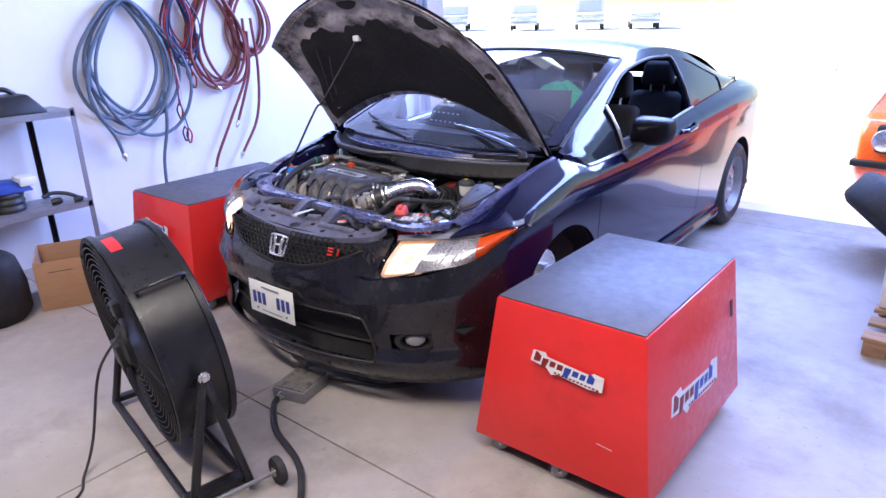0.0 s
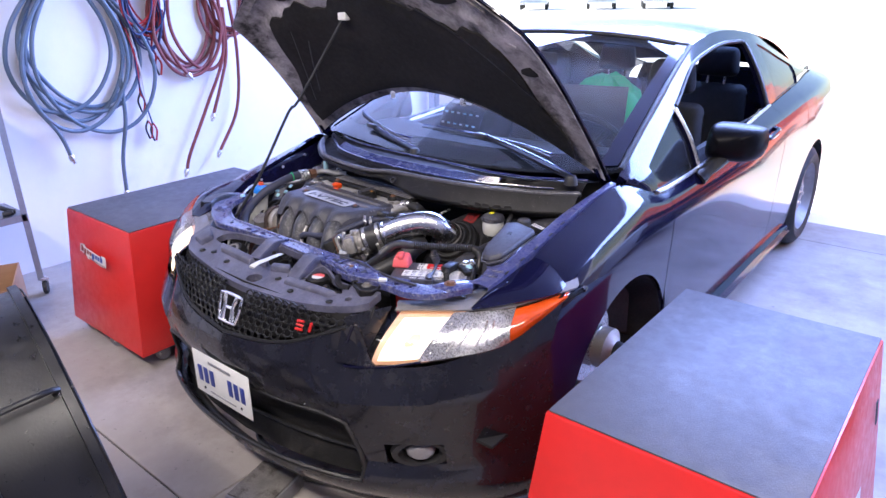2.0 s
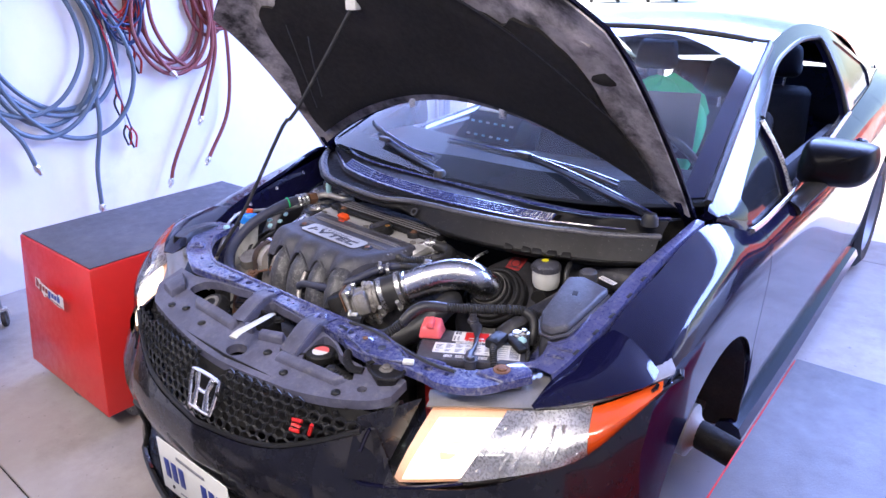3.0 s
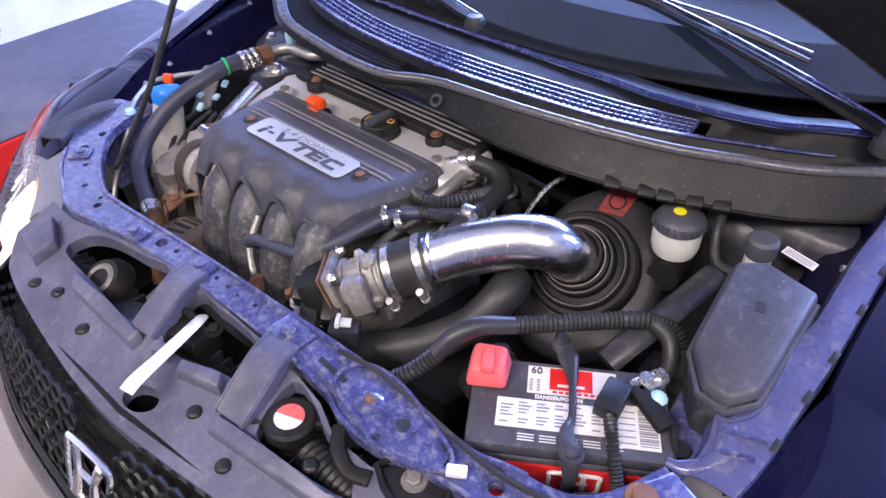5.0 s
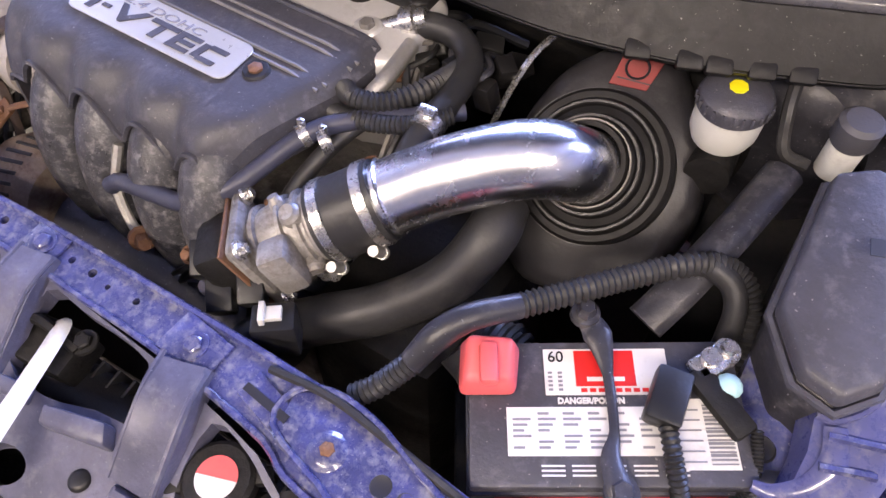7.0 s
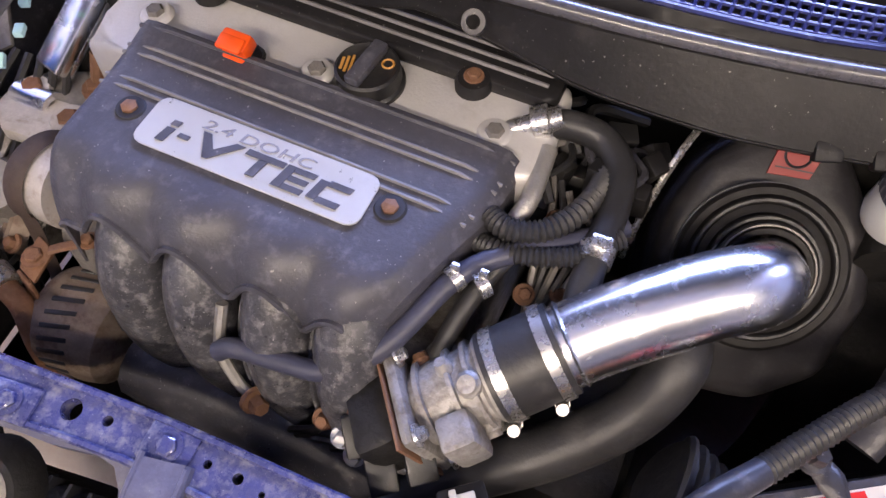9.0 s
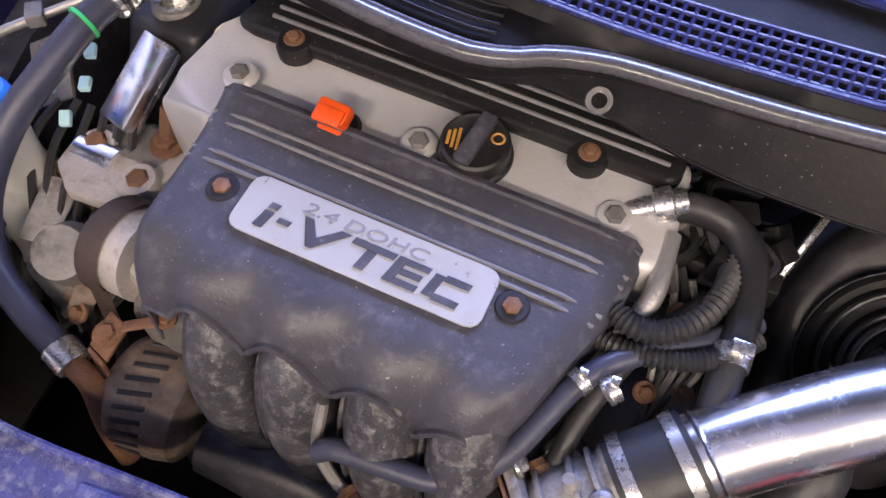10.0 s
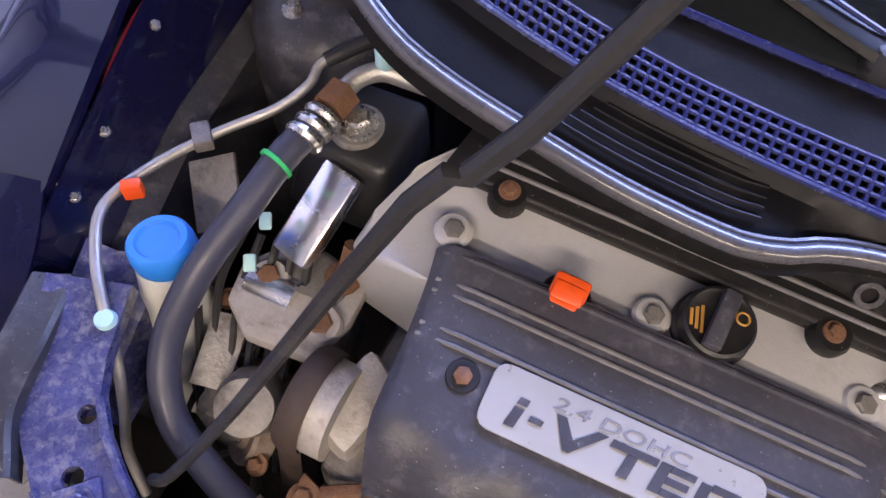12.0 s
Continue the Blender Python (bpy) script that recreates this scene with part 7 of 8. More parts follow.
part("loom_tape", tube([(.316, .503, .733), (.328, .525, .757), (.345, .550, .770), (.375, .588, .768)], [.012, .014, .013, .012], 12, 5), M_trim, car, "taped loom joint")
part("loom", tube([(.375, .588, .768), (.41, .635, .766), (.455, .692, .766), (.49, .728, .767), (.52, .745, .760), (.545, .742, .74), (.56, .72, .71), (.565, .69, .68)], .0115, 10, 6, ribs=.0014), M_rubber, car, "corrugated loom")
part("loom", tube([(.50, .735, .765), (.525, .733, .755), (.540, .722, .735), (.545, .705, .70)], .012, 10, 6), M_rubber, car)

# fuse box
fb_t = [(.560, .815, .853), (.590, .838, .856), (.662, .830, .845), (.664, .672, .789), (.640, .645, .778), (.605, .655, .777), (.568, .705, .786)]
fuse = part("fuse_box", hexa([(x, y, .60) for x, y, z in fb_t], [(x, y, z - .016) for x, y, z in fb_t], .006), M_trim, car, "dusty black fuse box")
cx, cy = .607, .735
part("fuse_lid", hexa([(cx + (x - cx) * 1.05, cy + (y - cy) * 1.04, z - .014) for x, y, z in fb_t], [(x, y, z + .004) for x, y, z in fb_t], .006, 3), M_cover, fuse, "dusty grey fuse box lid")
part("lid_lip", tube([(cx + (x - cx) * 1.055, cy + (y - cy) * 1.045, z - .018) for x, y, z in fb_t], .0045, 6, 1, closed=True), M_cover, fuse)
part("lid_mark", block(-.006, .006, -.008, .008, 0, .001, 0, Matrix.Translation((.615, .765, .8345)) @ pose(0, 0, 0, 20, 0, 20)), M_ink_holeshade, fuse)

# fluid reservoirs
res = part("brake_reservoir", lathe([(0, -.070), (.022, -.070), (.032, -.064), (.036, -.052), (.0365, -.03), (.036, -.018)], 30, stand((.446, .885, .855))), M_tank, car, "milky brake fluid reservoir")
part("reservoir_cap", lathe([(0, .004), (.014, .004), (.026, .001), (.035, -.004), (.0385, -.010), (.0385, -.020), (.035, -.022)], 36, stand((.446, .885, .857))), M_cover, res, "dusty black screw cap")
part("cap_sign", lathe([(0, .0), (.0095, .0), (.010, -.001)], 8, stand((.445, .880, .8625))), M_yellow, res, "yellow cap sign")
for k in range(24):
    a = 6.28318 * k / 24
    part("cap_rib", block(-.0012, .0012, -.0010, .0010, -.019, -.010, 0, Matrix.Translation((.446 + .0386 * math.cos(a), .885 + .0386 * math.sin(a), .857))), M_cover, res)
part("brake_servo", lathe([(0, .05), (.05, .05), (.10, .03), (.12, 0), (.12, -.05), (0, -.05)], 36, axis((.42, 1.02, .76), (0, -1, .1))), M_dark, car)
part("master_cylinder", tube([(.44, .95, .765), (.45, .86, .76)], .025, 14, 1), M_dark, car)
cl = part("clutch_reservoir", lathe([(0, -.06), (.018, -.06), (.019, -.02), (.018, -.01)], 22, stand((.562, .905, .845))), M_tank, car, "pale clutch fluid bottle")
part("reservoir_cap", lathe([(0, .014), (.017, .014), (.022, .010), (.0225, -.012), (.020, -.016)], 26, stand((.562, .905, .845))), M_top, cl, "grey-blue cap")
tg = part("paper_tag", prism([(-.024, -.008), (.024, -.008), (.024, .008), (-.024, .008)], 0, .001, 0, Matrix.Translation((.612, .915, .842)) @ pose(0, 0, 0, 15, 8, -8)), M_paper, cl, "white paper tag")
tagged(part("print_row", join(*[block(-.021, .020, -.005 + .004 * k, -.0035 + .004 * k, .001, .0014, 0, Matrix.Translation((.612, .915, .842)) @ pose(0, 0, 0, 15, 8, -8)) for k in range(3)]), M_greyink, tg), kind="stuff")
part("clutch_hose", tube([(.536, .90, .79), (.51, .895, .80), (.497, .905, .835), (.49, .93, .86)], .007, 8, 6), M_rubber, car)
part("strut_brace", tube([(.52, .875, .79), (.505, .80, .765), (.485, .72, .735), (.47, .68, .71)], .021, 12, 4, flat=.7), M_trim, car, "black diagonal duct")
part("bulkhead_box", hexa([(.42, .98, .80), (.70, .96, .80), (.72, 1.15, .80), (.42, 1.1, .80)], [(.45, .99, .865), (.69, .975, .862), (.70, 1.12, .88), (.45, 1.08, .88)], .02), M_trim, car)
FRAME = Matrix()
RAIL_IN = curve([.44, .50, .544, .608, .651, .696, .763, .824, .87, 1.12], [.655, .660, .652, .668, .688, .704, .709, .714, .722, .748])
RAIL_OUT = curve([.44, .47, .52, .56, .61, .66, .74, .80, .90, 1.12], [.705, .714, .724, .728, .734, .740, .745, .748, .753, .775])
rail_z = lambda y: .800 + .30 * (y - .45) - .12 * max(0, y - .88)
rail = part("wing_rail", sheet([[(RAIL_IN(y) - .006, y, rail_z(y) - .025), (RAIL_IN(y), y, rail_z(y)), (RAIL_IN(y) * .65 + RAIL_OUT(y) * .35, y, rail_z(y) + .004), (RAIL_IN(y) * .2 + RAIL_OUT(y) * .8, y, rail_z(y) + .002), (RAIL_OUT(y), y, rail_z(y) + .001), (RAIL_OUT(y) + .003, y, rail_z(y) - .02)] for y in np.linspace(.455, 1.10, 30)], .003), M_rail, car, "blue painted inner wing rail")
part("rail_tear", tube([(.694, .645, .863), (.697, .60, .849), (.692, .555, .836), (.672, .530, .829), (.655, .527, .827)], .0032, 6, 5), M_rail, rail, "bent torn edge")
part("rail_hook", tube([(.672, .525, .826), (.680, .50, .818), (.672, .475, .808), (.650, .458, .802), (.632, .456, .800)], [.010, .012, .011, .008, .005], 8, 4, flat=.35), M_rail, rail, "bent blue metal strip")
for y in (.53, .60, .66, .735, .80):
    # black slip paints the notch's shade on the unbroken rail
    part("rail_notch", block(-.004, .004, -.009, .009, 0, .0014, .0004, Matrix.Translation((RAIL_OUT(y) - .002, y, rail_z(y) + .001)) @ pose(0, 0, 0, 16, 0, -8)), M_ink_holeshade, rail)
for y in (.49, .515):
    part("rail_rib", tube([(RAIL_IN(y) + .01, y, rail_z(y) + .006), (RAIL_OUT(y) - .008, y + .012, rail_z(y + .012) + .005)], .004, 6, 1), M_bay, rail)
part("bar_end", hexa([(.585, .345, .800), (.66, .345, .800), (.69, .42, .806), (.64, .44, .806)], [(.590, .350, .818), (.655, .352, .818), (.683, .418, .822), (.645, .435, .822)], .004), M_bay, rail)
part("end_bolt", bolt((.632, .385, .8195), (0, 0, 1), .012, .006), M_rust, rail, "rusty bolt")
FRAME = Matrix()


# ---- things on the shop floor ----
def dyno_box(x0, x1, y0, y1, s, label):
    """Hub dynamometer pod: tapered red sheet-metal cabinet on castors; s is the side away from the car."""
    zt, zb = 0.645, 0.075
    t = thing("dynamometer_pod", label, "dynamometer", ((x0 + x1) / 2, (y0 + y1) / 2, 0), "hub dynamometer pods")
    top = [(x0, y0, zt), (x1, y0, zt), (x1, y1, zt), (x0, y1, zt)]
    ex0, ex1 = (0.06, 0.075) if s > 0 else (0.05, 0.03)
    bot = [(x0 - ex0, y0 - 0.06, zb), (x1 + ex1, y0 - 0.06, zb), (x1 + ex1, y1 + 0.0, zb), (x0 - ex0, y1 + 0.0, zb)]
    body = part("cabinet", hexa(bot, top, 0.006), M_red, t, "glossy red sheet-metal cabinet")
    part("top_mat", block(x0 + 0.006, x1 - 0.006, y0 + 0.006, y1 - 0.006, zt + 0.001, zt + 0.006, 0.002), M_top, t, "grey rubber top mat")
    part("base_frame", block(x0 + 0.0, x1 - 0.0, y0 - 0.02, y1 - 0.04, 0.058, 0.0745, 0.003), M_blackpaint, t)
    for cx, cy in ((x0 + 0.02, y0 + 0.0), (x0 + 0.29, y0 - 0.01), (x1 - 0.03, y0 + 0.06), (x0 + 0.06, y1 - 0.1), (x1 - 0.06, y1 - 0.1)):
        c = part("castor", lathe([(0, -.016), (.026, -.016), (.034, -.009), (.034, .009), (.026, .016), (0, .016)], 24, axis((cx, cy, 0.034), (0.5, -0.85, 0))), M_steel, t, "grey castor wheel")
        part("castor_fork", block(-0.02, 0.02, -0.024, 0.024, 0.0, 0.02, 0.003, Matrix.Translation((cx, cy, 0.05)) @ pose(0, 0, 0, 0, 0, -30)), M_steel, c)
        part("castor_axle", bolt((cx + 0.009, cy - 0.0145, 0.034), (0.5, -0.85, 0), 0.008, 0.006, False), M_zinc, c)
    return t, body


def sticker(t, m, w, h):
    """A two-tone maker's sticker on a white ground, drawn as a row of plain slanted loops."""
    k = m @ Matrix.Diagonal((w, w, 1, 1))
    s = part("sticker", moved(prism([(-.50, -.02), (-.47, .13), (-.30, .14), (-.27, .09), (.02, .06), (.33, .03), (.36, .07), (.50, .05), (.49, -.14), (.30, -.15), (-.12, -.10), (-.20, -.13), (-.27, -.06)], 0.0, 0.0008, 0), k), M_paper, t, "white maker's sticker with red and blue strokes")
    x = -.46
    for i, (wd, lo, hi) in enumerate(((.105, 0, .125), (.095, -.05, .075), (.09, 0, .075), (.09, 0, .075), (.10, -.055, .075), (.09, 0, .075), (.085, 0, .075), (.10, 0, .12))):
        y = -.005 - .010 * i
        sl = .22
        th = .026

        def q(px, py):
            return (x + px + sl * py, y + py)
        notch = .03 + .006 * (i % 3)
        bars = [[q(0, lo), q(wd - .012 - (.02 if lo < 0 else 0), lo), q(wd - .012, notch), q(wd - .012, min(hi, .078)), q(.03, hi), q(0, hi)]]
        for b in bars:
            part("stroke", prism(b, .0009, .0016, 0, k), M_brandred if i < 4 else M_brandblue, s)
        x += wd + .012
    tagged(part("small_print", join(*[prism([(-.16 + .052 * i, -.098 - .004 * i), (-.125 + .052 * i, -.098 - .004 * i), (-.125 + .052 * i, -.074 - .004 * i), (-.16 + .052 * i, -.074 - .004 * i)], 0.0009, 0.0014, 0, k) for i in range(12)]), M_brandred, s), kind="stuff")


def face_frame(o, right, normal):
    r, n = Vector(right).normalized(), Vector(normal).normalized()
    r = (r - n * r.dot(n)).normalized()
    u = n.cross(r)
    return Matrix.Translation(Vector(o) + n * 0.0015) @ Matrix((r, u, n)).transposed().to_4x4()


pod, cab = dyno_box(1.038, 1.608, 0.238, 1.120, 1, "red dynamometer pod with a grey top, at the open wheel arch")
fn = Vector((0, -0.58, 0.06)).normalized()
sticker(cab, face_frame((1.35, 0.203, 0.465), (1, 0, 0), (0, -0.58, -0.06 * -1)), 0.28, 0.1)
sticker(cab, face_frame((1.652, 0.63, 0.30), (0, 1, 0), (0.58, 0, 0.075)), 0.47, 0.2)
# uncut cabinet side: the slot's dark inside is a black plate
part("hand_slot", prism([(-.035, -.012), (.035, -.012), (.035, .012), (-.035, .012)], 0.0, 0.002, 0, face_frame((1.634, 1.04, 0.46), (0, 0, 1), (0.58, 0, 0.075))), M_ink_holeshade, cab, "black plate put in for a hand slot's shade")
pod2, cab2 = dyno_box(-1.65, -1.035, 0.255, 1.20, -1, "red dynamometer pod with a grey top, by the white wall")
sticker(cab2, face_frame((-1.34, 0.212, 0.49), (1, 0, 0), (0, -0.58, 0.06)), 0.25, 0.1)
scr = prism([(-.03, -.002), (.03, -.0005), (.03, .001), (-.03, .0)], 0, 0.0006, 0, face_frame((1.51, 0.191, 0.23), (1, 0, -0.1), (0, -0.58, 0.06)))
part("scratch", scr, M_paper, cab, "pale paint scratch")

# drum fan on a wheeled stand, its face towards the car's nose
fan = thing("drum_fan", "large black drum fan on a tubular wheeled stand", "fan", (0.06, -0.53, 0))
FAN = axis((0.004, -0.529, 0.507), (0.184, 0.974, 0.129))
FR, FD = 0.41, 0.105
drum = part("drum", lathe([(FR, -FD), (FR + .010, -FD), (FR + .010, -FD + .02), (FR, -FD + .022), (FR, FD - .022), (FR + .010, FD - .02), (FR + .010, FD), (FR, FD), (FR - .006, FD), (FR - .006, -FD)], 72, FAN, closed=True), M_blackpaint, fan, "black sheet-metal drum")
for side in (-1, 1):
    g = [tube([tuple(FAN @ Vector((r * math.cos(a), r * math.sin(a), side * (FD + 0.006 - 0.00 * r)))) for a in np.linspace(0, 6.28318, 49)[:-1]], 0.0022, 4, 1, closed=True) for r in np.linspace(0.06, FR - 0.005, 17)]
    g += [tube([tuple(FAN @ Vector((0.05 * math.cos(a), 0.05 * math.sin(a), side * (FD + .006)))), tuple(FAN @ Vector((FR * math.cos(a), FR * math.sin(a), side * (FD + .004))))], 0.003, 4, 1) for a in np.linspace(0, 6.28318, 9)[:-1]]
    tagged(part("guard", join(*g), M_blackpaint, fan, "round wire guard"), kind="stuff")
part("motor", lathe([(0, -0.13), (0.07, -0.13), (0.085, -0.11), (0.085, 0.03), (0.06, 0.05), (0, 0.05)], 28, FAN), M_dark, fan)
for k in range(4):
    a = 1.5708 * k + 0.4
    rows = [[FAN @ Vector((r * math.cos(a + d * (0.34)) , r * math.sin(a + d * 0.34), 0.05 + 0.05 * d)) for d in np.linspace(-1, 1, 6)] for r in np.linspace(0.07, 0.39, 7)]
    part("blade", sheet(rows, 0.003), M_steel, fan, "steel fan blade")
sw = FAN @ Vector((-0.06, -0.02, -FD - 0.02))
part("switch_box", moved(block(-.045, .045, -.05, .05, -.03, .025, .008), FAN @ Matrix.Translation((0.08, -0.06, -FD - 0.012))), M_black, fan)
part("switch_box", moved(block(-.025, .025, -.03, .03, -.02, .02, .006), FAN @ Matrix.Translation((-0.12, 0.2, -FD - 0.012))), M_black, fan)


def on_drum(deg, z, r=FR):
    return FAN @ Vector((r * math.cos(radians(deg)), r * math.sin(radians(deg)), z))


# angle at which the pivots lie: level, square to the axis
lvl = FAN.to_3x3().inverted() @ Vector((0.983, -0.186, 0))
PIV = math.degrees(math.atan2(lvl.y, lvl.x))
up = FAN.to_3x3().inverted() @ Vector((0, 0, 1))
DIR = 1 if (math.degrees(math.atan2(up.y, up.x)) - PIV) % 360 < 180 else -1
ha = PIV + DIR * 45
part("handle", tube([tuple(on_drum(ha, -0.075)), tuple(on_drum(ha, -0.07, FR + .035)), tuple(on_drum(ha, 0.07, FR + .035)), tuple(on_drum(ha, 0.075))], 0.007, 8, 3), M_blackpaint, fan, "bent rod handle")
for z in (-0.09, 0.09):
    part("handle_bolt", bolt(on_drum(ha, z), on_drum(ha, z, 2) - on_drum(ha, z), 0.008, 0.008), M_zinc, fan)
sa = PIV + DIR * 82
part("warning_label", sheet([[on_drum(sa + d, z, FR + 0.0012) for z in (-0.075, -0.035)] for d in np.linspace(-8, 8, 5)], 0.0006), M_redink, fan, "small red warning label")
for side, deg in ((1, PIV), (-1, PIV + 180)):
    p = on_drum(deg, 0.0, FR + 0.02)
    out = (on_drum(deg, 0.0, 2) - p).normalized()
    ax = FAN.to_3x3() @ Vector((0, 0, 1))
    ax.z = 0
    ax.normalize()
    foot_a, foot_b = p + ax * 0.105 + Vector((0, 0, 0.03 - p.z)) + out * 0.03, p - ax * 0.105 + Vector((0, 0, 0.03 - p.z)) + out * 0.03
    part("leg", tube([tuple(foot_a), tuple(p + out * 0.022)], 0.016, 10, 1), M_blackpaint, fan)
    part("leg", tube([tuple(foot_b), tuple(p + out * 0.022)], 0.016, 10, 1), M_blackpaint, fan)
    part("pivot_knob", bolt(p + out * 0.03, out, 0.013, 0.014), M_zinc, fan, "bright pivot bolt")
    if side == 1:
        feet = (foot_a, foot_b, out, ax)
    else:
        part("base_tube", tube([tuple(feet[0]), tuple(foot_a)], 0.016, 10, 1), M_blackpaint, fan)
        part("base_tube", tube([tuple(feet[1]), tuple(foot_b)], 0.016, 10, 1), M_blackpaint, fan)
        part("cross_bar", block(-0.115, 0.115, -0.02, 0.02, -0.012, 0.012, 0.003, Matrix.Translation((foot_a + foot_b) / 2 + Vector((0, 0, 0.012))) @ pose(0, 0, 0, 0, 0, math.degrees(math.atan2(ax.y, ax.x)))), M_blackpaint, fan)
fa, fb, out, ax = feet
mid = (fa + fb) / 2 - out * 0.05 + Vector((0, 0, 0.012))
part("cross_bar", block(-0.115, 0.115, -0.03, 0.03, -0.012, 0.012, 0.003, Matrix.Translation(mid) @ pose(0, 0, 0, 0, 0, math.degrees(math.atan2(ax.y, ax.x)))), M_blackpaint, fan)
axl = (fa + fb) / 2 + out * 0.03 + Vector((0, 0, 0.022))
part("axle", tube([tuple(axl - ax * 0.215), tuple(axl + ax * 0.215)], 0.008, 8, 1), M_steel, fan)
for d in (-0.20, 0.20):
    w = part("wheel", lathe([(0, -.016), (.03, -.016), (.036, -.012), (.05, -.014), (.054, -.006), (.054, .006), (.05, .014), (.036, .012), (.03, .016), (0, .016)], 28, axis(Vector((*(axl + ax * d).xy, 0.054)), ax)), M_tyre, fan, "small grey rubber wheel")
    part("hub", lathe([(0, .02), (.016, .02), (.018, .012), (.018, -.02), (0, -.02)], 18, axis(Vector((*(axl + ax * d).xy, 0.054)), ax)), M_zinc, w)
part("fan_cord", tube([tuple(FAN @ Vector((-0.1, 0.1, -FD - 0.03))), (-0.17, -0.70, 0.35), (-0.15, -0.78, 0.10), (-0.09, -0.86, 0.008), (0.02, -0.95, 0.006), (0.12, -1.3, 0.006)], 0.0055, 8, 6), M_rubber, fan, "black mains cord")

# junction box with thick leads under the nose
jb = thing("junction_box", "grey cast cable junction box on the floor", "junction box", (0.08, 0.05, 0))
JM = Matrix.Translation((0.085, 0.045, 0)) @ pose(0, 0, 0, 0, 0, 14)
part("box", block(-0.085, 0.085, -0.10, 0.10, 0.0, 0.055, 0.006, JM), M_steel, jb)
part("lid", block(-0.078, 0.078, -0.092, 0.092, 0.0555, 0.062, 0.003, JM), M_dirtyalu, jb)
for x, y, d in ((-.07, .105, (0, 1, 0)), (.07, .105, (0, 1, 0)), (-.03, -.105, (0, -1, 0))):
    part("gland", lathe([(0, 0.03), (0.014, 0.03), (0.018, 0.0), (0, 0)], 12, JM @ axis((x, y, 0.03), d)), M_zinc, jb)
part("lead", tube([(0.083, -0.085, 0.03), (0.12, -0.14, 0.016), (0.27, -0.24, 0.014), (0.48, -0.31, 0.014), (0.62, -0.40, 0.014), (0.85, -0.62, 0.014)], 0.0135, 10, 6), M_rubber, jb, "thick black cable")
part("lead", tube([(-0.01, 0.15, 0.035), (-0.07, 0.19, 0.03), (-0.16, 0.20, 0.04), (-0.2, 0.25, 0.1), (-0.14, 0.32, 0.22), (-0.05, 0.42, 0.35)], 0.011, 10, 6), M_rubber, jb)
part("lead", tube([(0.13, 0.16, 0.035), (0.24, 0.22, 0.02), (0.40, 0.30, 0.014), (0.55, 0.5, 0.014)], 0.011, 10, 6), M_rubber, jb)

# steel rack by the wall
rack = thing("shelf_rack", "grey angle-steel shelf rack against the wall", "shelf", (-2.6, -0.1, 0))
for x, y, mt in ((-2.30, 0.285, M_steel), (-2.64, 0.135, M_blackpaint), (-2.30, -0.75, M_steel), (-2.64, -0.75, M_blackpaint)):
    dx = -0.03 if x > -2.6 else 0.03
    dy = -0.03 if y > 0 else 0.03
    part("post", join(block(min(x, x + dx), max(x, x + dx), y - 0.002, y + 0.002, 0.09, 1.095, 0), block(x - 0.002, x + 0.002, min(y, y + dy), max(y, y + dy), 0.09, 1.095, 0)), mt, rack)
for x, y in ((-2.30, 0.285), (-2.64, 0.135), (-2.30, -0.75), (-2.64, -0.75)):
    cw = part("rack_castor", lathe([(0, -.014), (.030, -.014), (.040, -.008), (.040, .008), (.030, .014), (0, .014)], 24, axis((x, y, 0.041), (0.4, 0.9, 0))), M_tyre, rack, "grey rubber castor")
    part("castor_fork", block(-.022, .022, -.022, .022, 0.0, 0.012, 0.003, Matrix.Translation((x, y, 0.086))), M_zinc, cw)
    part("castor_fork", block(-.016, .016, -.003, .003, -.05, 0.0, 0.002, Matrix.Translation((x, y, 0.086)) @ pose(0, 0, 0, 0, 0, -24) @ Matrix.Translation((0, .019, 0))), M_zinc, cw)
for z in (0.475, 1.075):
    part("shelf", join(block(-2.637, -2.303, -0.745, 0.28, z, z + 0.008, 0.002), block(-2.302, -2.298, -0.745, 0.28, z - 0.03, z + 0.008, 0), block(-2.637, -2.303, 0.281, 0.285, z - 0.03, z + 0.008, 0)), M_steel, rack, "scuffed steel shelf")
tool = thing("jump_pack", "dusty black plastic machine housing on the rack", "tool", (-2.55, 0.0, 1.07))
part("housing", hexa([(-2.70, -0.25, 1.068), (-2.44, -0.25, 1.068), (-2.44, 0.20, 1.068), (-2.70, 0.20, 1.068)], [(-2.67, -0.2, 1.17), (-2.48, -0.2, 1.17), (-2.47, 0.10, 1.19), (-2.66, 0.10, 1.19)], 0.02), M_black, tool)
part("grip", tube([(-2.56, -0.15, 1.165), (-2.56, -0.12, 1.215), (-2.56, 0.0, 1.22), (-2.56, 0.06, 1.18)], 0.016, 8, 4), M_black, tool)
pump = thing("coil_machine", "blue and black machine with a grey ribbed body on the rack", "machine", (-2.58, 0.0, 0.47))
part("body", tube([(-2.58, -0.12, 0.47), (-2.58, -0.12, 0.60)], 0.10, 20, 3, ribs=0.004), M_black, pump)
part("top_cover", hexa([(-2.70, -0.24, 0.595), (-2.47, -0.24, 0.595), (-2.47, 0.02, 0.595), (-2.70, 0.02, 0.595)], [(-2.68, -0.22, 0.67), (-2.49, -0.22, 0.67), (-2.49, -0.02, 0.65), (-2.68, -0.02, 0.65)], 0.012), M_brandblue, pump)
part("grey_cap", block(-2.60, -2.46, -0.06, 0.04, 0.63, 0.685, 0.008), M_white, pump)
gun = thing("hose_tool", "black hose with fittings lying on the rack shelf", "tool", (-2.55, 0.17, 0.47))
